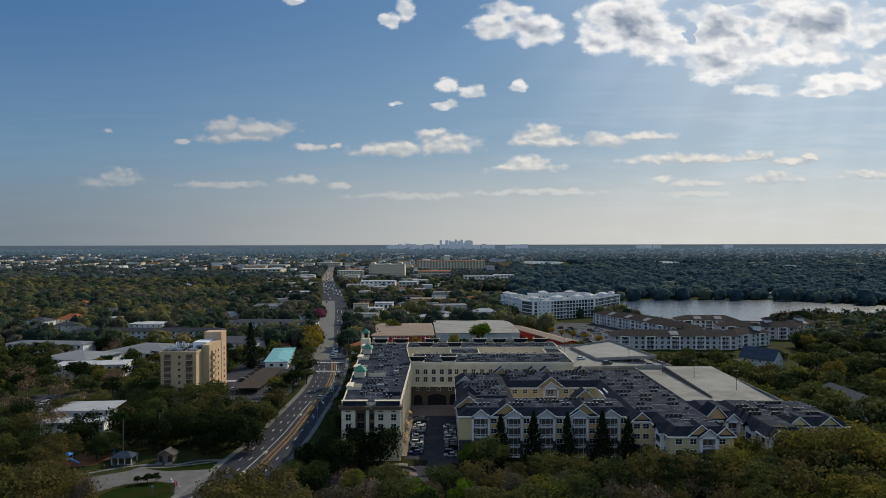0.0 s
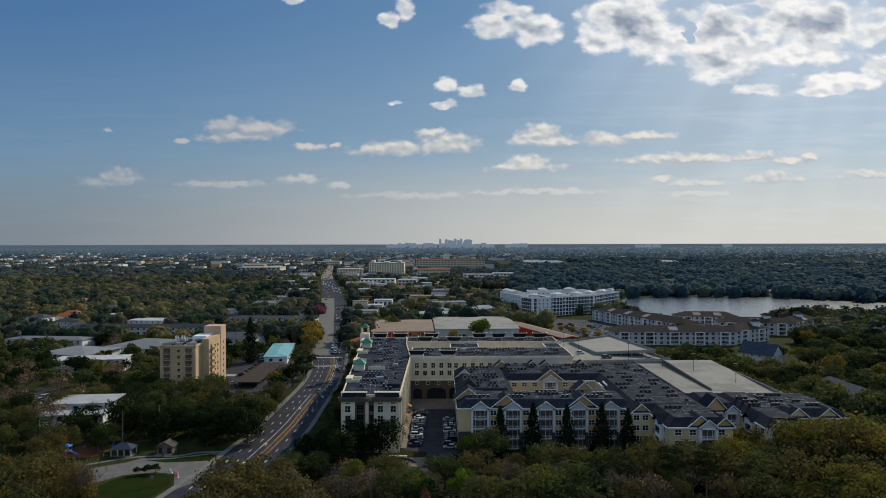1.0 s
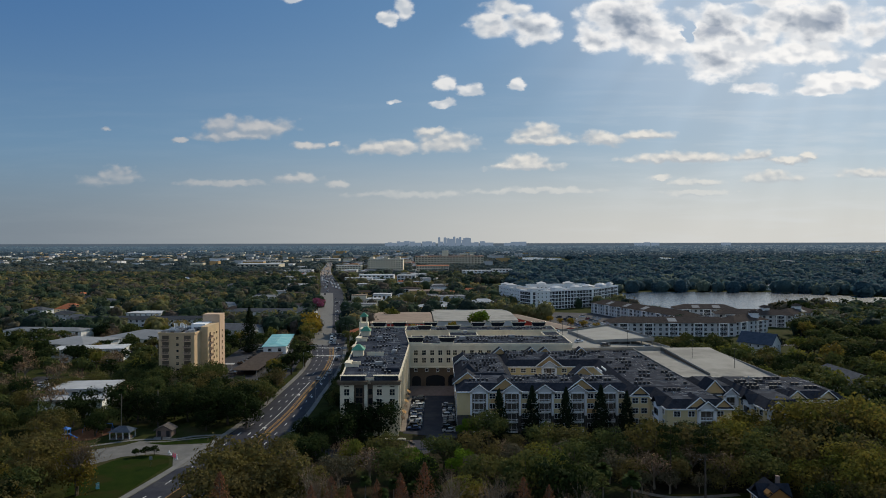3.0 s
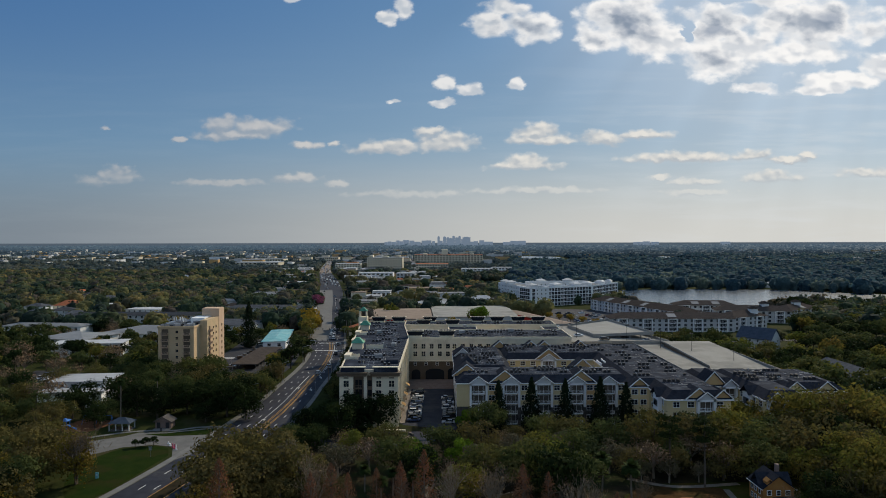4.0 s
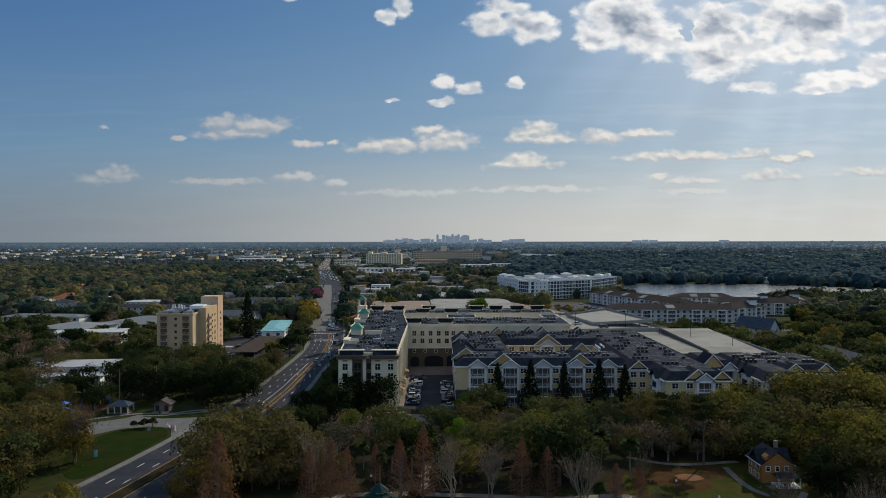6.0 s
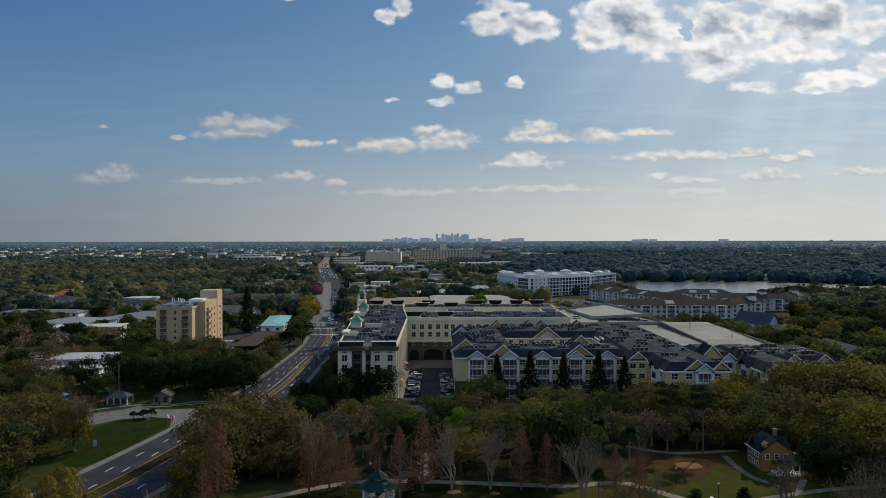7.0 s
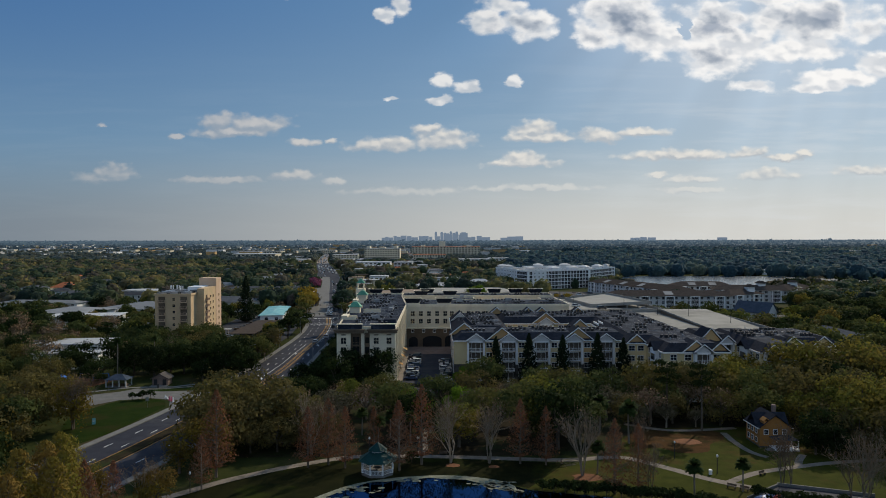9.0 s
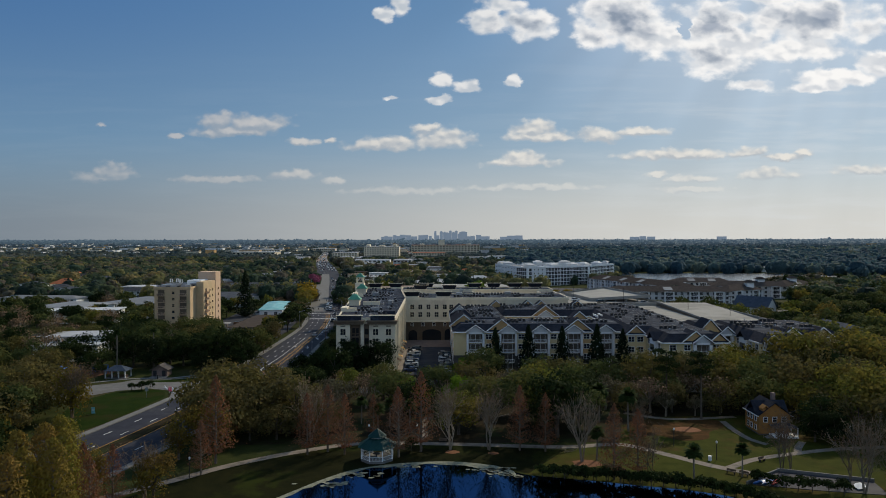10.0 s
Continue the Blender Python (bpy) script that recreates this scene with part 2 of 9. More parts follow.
# ---- materials ----
def surface(name, a, b, scale=0.6, rough=0.85, bump=0.2, fine=8.0, vary=0.25, metal=0.0, stains=None, stain_scale=0.08, island=0.0, spec=0.1):
    """A matt surface between colours a and b: blotches of the given scale (per metre), fine grain, stains, and a shade of its own for each object."""
    m = bpy.data.materials.new(name)
    m.use_nodes = True
    t = m.node_tree
    bs = t.nodes["Principled BSDF"]
    pos = nd(t, "ShaderNodeNewGeometry").outputs["Position"]
    n1 = nd(t, "ShaderNodeTexNoise", {"Vector": pos, "Scale": scale, "Detail": 5.0, "Roughness": 0.6}).outputs["Fac"]
    n2 = nd(t, "ShaderNodeTexNoise", {"Vector": pos, "Scale": fine, "Detail": 3.0}).outputs["Fac"]
    f = mth(t, "MULTIPLY_ADD", n2, 0.35, mth(t, "MULTIPLY", n1, 0.75))
    col = mixc(t, smooth(t, f, 0.32, 0.78), a, b)
    if stains:
        n3 = nd(t, "ShaderNodeTexNoise", {"Vector": pos, "Scale": stain_scale, "Detail": 6.0, "Roughness": 0.65}).outputs["Fac"]
        col = mixc(t, smooth(t, n3, 0.50, 0.66), col, stains)
    r = nd(t, "ShaderNodeObjectInfo").outputs["Random"]
    k = mth(t, "MULTIPLY_ADD", r, vary, 1.0 - vary / 2)
    if island:
        ri = nd(t, "ShaderNodeNewGeometry").outputs["Random Per Island"]
        k = mth(t, "MULTIPLY", k, mth(t, "MULTIPLY_ADD", ri, island, 1.0 - island / 2))
    col = mixc(t, 1.0, col, nd(t, "ShaderNodeCombineXYZ", (k, k, k)).outputs[0], "MULTIPLY")
    t.links.new(col, bs.inputs["Base Color"])
    bs.inputs["Roughness"].default_value, bs.inputs["Metallic"].default_value = rough, metal
    bs.inputs["Specular IOR Level"].default_value = spec
    if bump:
        t.links.new(nd(t, "ShaderNodeBump", {"Height": f, "Strength": bump, "Distance": 0.15}).outputs[0], bs.inputs["Normal"])
    return m


def foliage(name, tones, spread=0.045, through=0.3, contrast=0.45, shade=0.36, lumps=0.0, sheen=0.0, tint=(1.10, 1.0, 0.82), own=0.0, tight=0.10, toned=False):
    """Leaves: each tree takes its tone from the row, each spray of leaves its own shade, and light comes through."""
    m = bpy.data.materials.new(name)
    m.use_nodes = True
    t = m.node_tree
    bs = t.nodes["Principled BSDF"]
    geo = nd(t, "ShaderNodeNewGeometry")
    r = nd(t, "ShaderNodeObjectInfo").outputs["Random"]
    big = nd(t, "ShaderNodeTexNoise", {"Vector": geo.outputs["Position"], "Scale": spread, "Detail": 3.0, "Roughness": 0.7}).outputs["Fac"]
    tree = nd(t, "ShaderNodeTexNoise", {"Vector": geo.outputs["Position"], "Scale": spread * 3.4, "Detail": 1.0}).outputs["Fac"]
    pick = mth(t, "ADD", mth(t, "MULTIPLY", r, 1.0 - contrast), mth(t, "MULTIPLY", smooth(t, mth(t, "MULTIPLY_ADD", tree, 0.5, mth(t, "MULTIPLY", big, 0.5)), 0.50 - tight, 0.50 + tight), contrast))
    if toned:
        pick = nd(t, "ShaderNodeAttribute")
        pick.attribute_name = "tone"
        pick = pick.outputs["Fac"]
    if own:
        pick = mth(t, "MULTIPLY_ADD", geo.outputs["Random Per Island"], own, mth(t, "MULTIPLY", pick, 1.0 - own))
    col = ramp(t, pick, [(i / (len(tones) - 1), c) for i, c in enumerate(tones)])
    k = mth(t, "MULTIPLY_ADD", geo.outputs["Random Per Island"], shade, 1.0 - shade / 2)
    if lumps:
        n3 = nd(t, "ShaderNodeTexNoise", {"Vector": geo.outputs["Position"], "Scale": lumps, "Detail": 4.0, "Roughness": 0.65}).outputs["Fac"]
        k = mth(t, "MULTIPLY", k, smooth(t, n3, 0.30, 0.70, 0.72, 1.25))
        t.links.new(nd(t, "ShaderNodeBump", {"Height": n3, "Strength": 0.5, "Distance": 0.5 / lumps}).outputs[0], bs.inputs["Normal"])
    col = mixc(t, 1.0, col, nd(t, "ShaderNodeCombineXYZ", tuple(mth(t, "MULTIPLY", k, c) for c in tint)).outputs[0], "MULTIPLY")
    t.links.new(col, bs.inputs["Base Color"])
    bs.inputs["Roughness"].default_value, bs.inputs["Specular IOR Level"].default_value = 0.85, 0.04
    # A bluish sheen stands in for haze on the far woods.
    bs.inputs["Sheen Weight"].default_value, bs.inputs["Sheen Roughness"].default_value = sheen, 0.6
    bs.inputs["Sheen Tint"].default_value = (0.70, 0.85, 1.0, 1)
    tr = nd(t, "ShaderNodeBsdfTranslucent", (col,)).outputs[0]
    mix = nd(t, "ShaderNodeMixShader", (through, bs.outputs[0], tr)).outputs[0]
    t.links.new(mix, t.nodes["Material Output"].inputs[0])
    return m


GRASS = surface("grass", (0.020, 0.027, 0.009), (0.040, 0.046, 0.014), 0.25, 0.95, 0.3, 5.0, stains=(0.052, 0.046, 0.022), stain_scale=0.05, spec=0.02)
LAWN = surface("lawn", (0.027, 0.034, 0.006), (0.050, 0.053, 0.010), 0.3, 0.95, 0.25, 6.0, stains=(0.060, 0.040, 0.013), stain_scale=0.06, spec=0.02)
LEAFY = surface("leaf_strewn_lawn", (0.040, 0.026, 0.010), (0.095, 0.046, 0.018), 0.35, 0.95, 0.3, 5.0, stains=(0.024, 0.026, 0.007), stain_scale=0.12, spec=0.02)
MOWN = surface("mown_grass", (0.011, 0.024, 0.004), (0.021, 0.034, 0.006), 0.3, 0.95, 0.25, 6.0, stains=(0.026, 0.028, 0.008), stain_scale=0.09, spec=0.02)
EARTH = surface("leaf_litter", (0.018, 0.016, 0.010), (0.044, 0.034, 0.020), 0.4, 0.95, 0.3, 5.0, stains=(0.03, 0.04, 0.015), stain_scale=0.07, spec=0.02)
# Darker than the lawn: the trees' shade on the bank is in the colour.
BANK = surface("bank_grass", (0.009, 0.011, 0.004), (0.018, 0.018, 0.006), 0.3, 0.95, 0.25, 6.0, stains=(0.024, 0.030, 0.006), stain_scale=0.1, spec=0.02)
WORN = surface("worn_path", (0.165, 0.138, 0.112), (0.235, 0.198, 0.165), 0.5, 0.9, 0.1, 5.0, stains=(0.12, 0.105, 0.085), stain_scale=0.3)
MULCH = surface("mulch", (0.13, 0.055, 0.028), (0.22, 0.10, 0.05), 1.0, 0.95, 0.3)
ASPHALT = surface("asphalt", (0.024, 0.026, 0.036), (0.042, 0.045, 0.058), 0.3, 0.8, 0.1, 10.0, stains=(0.056, 0.056, 0.062), stain_scale=0.12)
OLD_ASPHALT = surface("old_asphalt", (0.032, 0.033, 0.040), (0.056, 0.057, 0.064), 0.25, 0.85, 0.1, 8.0, stains=(0.072, 0.072, 0.074), stain_scale=0.06)
CONCRETE = surface("concrete", (0.125, 0.123, 0.118), (0.185, 0.181, 0.172), 0.3, 0.85, 0.1, 6.0, stains=(0.14, 0.135, 0.125), stain_scale=0.1)
DECK = surface("deck_concrete", (0.24, 0.233, 0.212), (0.31, 0.302, 0.275), 0.12, 0.85, 0.05, 3.0, stains=(0.20, 0.195, 0.178), stain_scale=0.05)
BRICK_PAVE = surface("brick_paving", (0.17, 0.12, 0.10), (0.26, 0.19, 0.16), 0.5, 0.9, 0.2, 5.0)
PAINT_W = surface("road_paint", (0.55, 0.55, 0.53), (0.72, 0.72, 0.70), 1.0, 0.7, 0.0, stains=(0.35, 0.35, 0.34), stain_scale=0.8)
PAINT_Y = surface("yellow_paint", (0.45, 0.24, 0.05), (0.55, 0.31, 0.08), 1.0, 0.7, 0.0)
CREAM = surface("cream_stucco", (0.70, 0.62, 0.465), (0.78, 0.695, 0.53), 0.3, 0.9, 0.08, 6.0, stains=(0.64, 0.56, 0.42), stain_scale=0.2)
BROWN = surface("brown_stucco", (0.120, 0.090, 0.063), (0.160, 0.122, 0.088), 0.4, 0.9, 0.1)
# Porch back walls: darker, with the shade of the bays in the colour.
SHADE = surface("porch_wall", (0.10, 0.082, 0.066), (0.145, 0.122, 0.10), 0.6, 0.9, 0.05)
STONE = surface("dark_stone_base", (0.065, 0.060, 0.055), (0.115, 0.108, 0.098), 1.2, 0.9, 0.3, 4.0)
YELLOW = surface("yellow_siding", (0.66, 0.52, 0.28), (0.73, 0.59, 0.34), 0.3, 0.85, 0.05)
TAN = surface("ochre_siding", (0.52, 0.33, 0.15), (0.58, 0.38, 0.18), 0.3, 0.85, 0.05)
WHITE = surface("white_paint", (0.78, 0.78, 0.77), (0.86, 0.86, 0.85), 0.4, 0.6, 0.02, vary=0.12)
GREY_W = surface("grey_white_wall", (0.52, 0.52, 0.52), (0.64, 0.64, 0.63), 0.2, 0.8, 0.05)
ROOF = surface("dark_roof_membrane", (0.014, 0.018, 0.028), (0.034, 0.042, 0.060), 0.35, 0.9, 0.12, 3.0, stains=(0.056, 0.066, 0.086), stain_scale=0.22, spec=0.03)
SEAM = surface("pale_roof_seam", (0.17, 0.18, 0.195), (0.36, 0.37, 0.39), 0.5, 0.7, 0.0, vary=0.5, island=0.9)
SHINGLE = surface("charcoal_shingles", (0.016, 0.018, 0.025), (0.034, 0.039, 0.051), 0.8, 0.9, 0.3, 5.0, spec=0.03)
SHINGLE_B = surface("brown_shingles", (0.050, 0.042, 0.038), (0.085, 0.072, 0.064), 0.5, 0.95, 0.3, 4.0, spec=0.0)
SHINGLE_L = surface("weathered_brown_shingles", (0.085, 0.075, 0.070), (0.135, 0.12, 0.11), 0.5, 0.95, 0.3, 4.0, spec=0.0)
SHINGLE_BL = surface("blue_grey_shingles", (0.045, 0.058, 0.080), (0.075, 0.092, 0.12), 0.5, 0.95, 0.3, 4.0, spec=0.0)
SHINGLE_G = surface("grey_shingles", (0.055, 0.060, 0.070), (0.10, 0.107, 0.118), 0.5, 0.95, 0.2, 4.0, vary=0.7, spec=0.02)
ROOF_W = surface("white_roof_coating", (0.36, 0.375, 0.395), (0.47, 0.48, 0.49), 0.2, 0.8, 0.05, 2.0, stains=(0.28, 0.29, 0.30), stain_scale=0.12)
ROOF_GREY = surface("grey_metal_roof", (0.17, 0.18, 0.19), (0.235, 0.245, 0.255), 0.2, 0.8, 0.05, 2.0)
ROOF_TAN = surface("tan_roof", (0.22, 0.165, 0.125), (0.29, 0.225, 0.175), 0.2, 0.85, 0.05)
TILE_RED = surface("terracotta_tiles", (0.30, 0.095, 0.045), (0.42, 0.15, 0.07), 0.8, 0.8, 0.3)
RED = surface("red_paint", (0.40, 0.035, 0.025), (0.50, 0.055, 0.035), 0.6, 0.6, 0.0)
TEAL = surface("teal_roof", (0.16, 0.42, 0.46), (0.26, 0.55, 0.58), 0.35, 0.6, 0.05, stains=(0.38, 0.58, 0.58), stain_scale=0.2)
COPPER = surface("green_copper", (0.07, 0.24, 0.16), (0.12, 0.33, 0.22), 0.6, 0.6, 0.1)
GREEN_METAL = surface("dark_green_metal", (0.007, 0.036, 0.033), (0.011, 0.052, 0.048), 0.8, 0.45, 0.05)
BEIGE = surface("beige_tower_stucco", (0.62, 0.445, 0.270), (0.70, 0.51, 0.315), 0.15, 0.9, 0.05, 3.0, stains=(0.56, 0.43, 0.26), stain_scale=0.1)
PINKISH = surface("rose_stucco", (0.50, 0.35, 0.24), (0.57, 0.41, 0.29), 0.15, 0.9, 0.05)
METAL = surface("galvanised_metal", (0.30, 0.31, 0.32), (0.42, 0.43, 0.44), 0.8, 0.45, 0.05, metal=0.7)
DARKMET = surface("dark_metal", (0.03, 0.03, 0.032), (0.05, 0.05, 0.052), 1.0, 0.5, 0.0)
BARK = surface("bark", (0.060, 0.048, 0.036), (0.12, 0.10, 0.08), 2.0, 0.95, 0.5, vary=0.5)
BARK_PALE = surface("pale_bark", (0.19, 0.150, 0.108), (0.28, 0.235, 0.18), 1.5, 0.95, 0.4, vary=0.4)
BARK_TAN = surface("tan_bark", (0.12, 0.095, 0.07), (0.19, 0.155, 0.12), 1.5, 0.95, 0.4, vary=0.4)
PALM_BARK = surface("palm_bark", (0.15, 0.125, 0.10), (0.24, 0.21, 0.17), 2.5, 0.95, 0.4)
TIMBER = surface("weathered_timber", (0.12, 0.085, 0.06), (0.19, 0.14, 0.10), 1.5, 0.85, 0.2)
HOUSE_Y = surface("amber_siding", (0.32, 0.145, 0.042), (0.39, 0.19, 0.06), 0.5, 0.8, 0.05)
ALGAE = surface("pale_pond_scum", (0.13, 0.135, 0.095), (0.27, 0.275, 0.21), 0.8, 0.9, 0.2, 4.0)

OAK = foliage("oak_leaves", ((0.030, 0.046, 0.024), (0.050, 0.072, 0.030), (0.074, 0.096, 0.036), (0.102, 0.110, 0.040), (0.086, 0.080, 0.040)), through=0.36)
SPRING = foliage("spring_leaves", ((0.072, 0.104, 0.026), (0.108, 0.130, 0.032), (0.150, 0.142, 0.036), (0.165, 0.128, 0.042)), through=0.42)
DARKLEAF = foliage("dark_leaves", ((0.012, 0.021, 0.010), (0.018, 0.032, 0.012), (0.028, 0.045, 0.016)))
CONIFER = foliage("conifer_needles", ((0.008, 0.016, 0.009), (0.014, 0.024, 0.012)), through=0.1)
OLIVE = foliage("olive_leaves", ((0.066, 0.070, 0.034), (0.100, 0.090, 0.042), (0.112, 0.104, 0.038), (0.078, 0.088, 0.036)), through=0.35)
SILVER = foliage("mossy_twigs", ((0.085, 0.085, 0.062), (0.11, 0.105, 0.080), (0.075, 0.080, 0.055)), through=0.2)
THINLEAF = foliage("budding_leaves", ((0.11, 0.105, 0.024), (0.14, 0.115, 0.026), (0.12, 0.080, 0.032)), through=0.35)
LIME = foliage("lime_leaves", ((0.07, 0.14, 0.016), (0.11, 0.19, 0.022)), through=0.4)
CYPRESS = foliage("leafing_cypress", ((0.140, 0.150, 0.030), (0.165, 0.140, 0.034), (0.180, 0.120, 0.040)), through=0.3)
RUST = foliage("rusty_needles", ((0.150, 0.082, 0.056), (0.190, 0.086, 0.052), (0.145, 0.096, 0.074)), through=0.25)
TWIGS = foliage("bare_twigs", ((0.15, 0.112, 0.080), (0.20, 0.150, 0.110), (0.17, 0.108, 0.078)), through=0.0)
GOLD = foliage("golden_leaves", ((0.200, 0.165, 0.030), (0.260, 0.190, 0.034)), through=0.45)
PINK = foliage("pink_blossom", ((0.22, 0.07, 0.15), (0.28, 0.10, 0.20)), through=0.3)
PALMLEAF = foliage("palm_fronds", ((0.022, 0.042, 0.014), (0.040, 0.065, 0.022)), through=0.2)
# Blue tints, pale tones and sheen put distance haze into these leaf colours.
WOODS = foliage("mixed_woods", ((0.028, 0.044, 0.026), (0.040, 0.064, 0.030), (0.058, 0.084, 0.034), (0.096, 0.108, 0.036), (0.125, 0.098, 0.062), (0.150, 0.145, 0.044), (0.200, 0.178, 0.052), (0.235, 0.180, 0.056)), shade=0.30, lumps=0.45, tint=(0.96, 1.0, 1.30), sheen=0.05, through=0.42, toned=True)
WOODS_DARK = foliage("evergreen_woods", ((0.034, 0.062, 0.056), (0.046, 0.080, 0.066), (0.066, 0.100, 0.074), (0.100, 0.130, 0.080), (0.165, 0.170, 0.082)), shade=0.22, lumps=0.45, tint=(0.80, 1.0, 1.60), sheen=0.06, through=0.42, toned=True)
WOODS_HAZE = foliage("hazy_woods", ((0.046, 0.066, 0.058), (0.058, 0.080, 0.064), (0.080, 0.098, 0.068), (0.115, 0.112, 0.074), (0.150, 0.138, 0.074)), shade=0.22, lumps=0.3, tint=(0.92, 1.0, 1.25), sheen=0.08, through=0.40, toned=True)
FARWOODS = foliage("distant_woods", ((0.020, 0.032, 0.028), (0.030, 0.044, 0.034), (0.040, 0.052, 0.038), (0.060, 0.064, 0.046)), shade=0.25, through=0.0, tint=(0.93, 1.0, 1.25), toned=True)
ft = FARWOODS.node_tree          # haze put in as a glow on the backdrop woods, stronger with distance
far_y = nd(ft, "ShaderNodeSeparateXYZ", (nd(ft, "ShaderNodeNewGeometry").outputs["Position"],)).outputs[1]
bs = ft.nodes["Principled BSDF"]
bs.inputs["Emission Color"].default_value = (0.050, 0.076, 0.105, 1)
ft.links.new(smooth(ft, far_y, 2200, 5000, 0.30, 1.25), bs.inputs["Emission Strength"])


def gloss(name, col, rough, metal=0.0, coat=0.0, spec=0.5):
    m = bpy.data.materials.new(name)
    m.use_nodes = True
    bs = m.node_tree.nodes["Principled BSDF"]
    bs.inputs["Base Color"].default_value = (*col, 1)
    bs.inputs["Roughness"].default_value, bs.inputs["Metallic"].default_value = rough, metal
    bs.inputs["Coat Weight"].default_value, bs.inputs["Specular IOR Level"].default_value = coat, spec
    return m


# Near-black for openings far off: their shade is put into the colour.
SHADED = gloss("shaded_opening", (0.028, 0.029, 0.033), 0.7, spec=0.1)
GLASS = gloss("window_glass", (0.018, 0.021, 0.025), 0.08)
CARGLASS = gloss("car_glass", (0.01, 0.012, 0.014), 0.05)
TYRE = gloss("tyre_rubber", (0.012, 0.012, 0.012), 0.8)
CARPAINT = [gloss("car_paint_" + n, c, 0.3, 0.0, 0.6) for n, c in (
    ("white", (0.72, 0.72, 0.72)), ("silver", (0.36, 0.37, 0.39)), ("black", (0.015, 0.015, 0.017)), ("grey", (0.11, 0.115, 0.12)),
    ("red", (0.20, 0.022, 0.020)), ("blue", (0.03, 0.055, 0.13)))]
PANEL = gloss("solar_panel", (0.012, 0.016, 0.030), 0.15)
BLUE_P = gloss("blue_plastic", (0.03, 0.16, 0.50), 0.4)
PINK_P = gloss("pink_plastic", (0.60, 0.10, 0.16), 0.5)
LAMPGLASS = gloss("lamp_globe", (0.7, 0.7, 0.68), 0.3)


def water(name, col, ripple):
    m = gloss(name, col, 0.03, spec=0.5)
    t = m.node_tree
    bs = t.nodes["Principled BSDF"]
    bs.inputs["IOR"].default_value = 1.33
    pos = nd(t, "ShaderNodeNewGeometry").outputs["Position"]
    n = nd(t, "ShaderNodeTexNoise", {"Vector": pos, "Scale": 1.2, "Detail": 4.0}).outputs["Fac"]
    t.links.new(nd(t, "ShaderNodeBump", {"Height": n, "Strength": ripple, "Distance": 0.1}).outputs[0], bs.inputs["Normal"])
    return m


POND = water("pond_water", (0.006, 0.010, 0.016), 0.025)
pt = POND.node_tree          # a dark body, and a mirror tinted dark blue to imitate reflected trees and sky
pt.nodes["Principled BSDF"].inputs["Specular IOR Level"].default_value = 0.0
pg = nd(pt, "ShaderNodeBsdfAnisotropic", {"Color": (0.038, 0.095, 0.200, 1), "Roughness": 0.05})
pm = nd(pt, "ShaderNodeMixShader", (nd(pt, "ShaderNodeFresnel", {"IOR": 1.30}).outputs[0], pt.nodes["Principled BSDF"].outputs[0], pg.outputs[0]))
pt.links.new(pm.outputs[0], pt.nodes["Material Output"].inputs[0])
LAKE = water("lake_water", (0.030, 0.055, 0.085), 0.9)
LAKE.node_tree.nodes["Principled BSDF"].inputs["Roughness"].default_value = 0.22
LAKE.node_tree.nodes["Principled BSDF"].inputs["Specular Tint"].default_value = (0.74, 0.90, 1.12, 1)

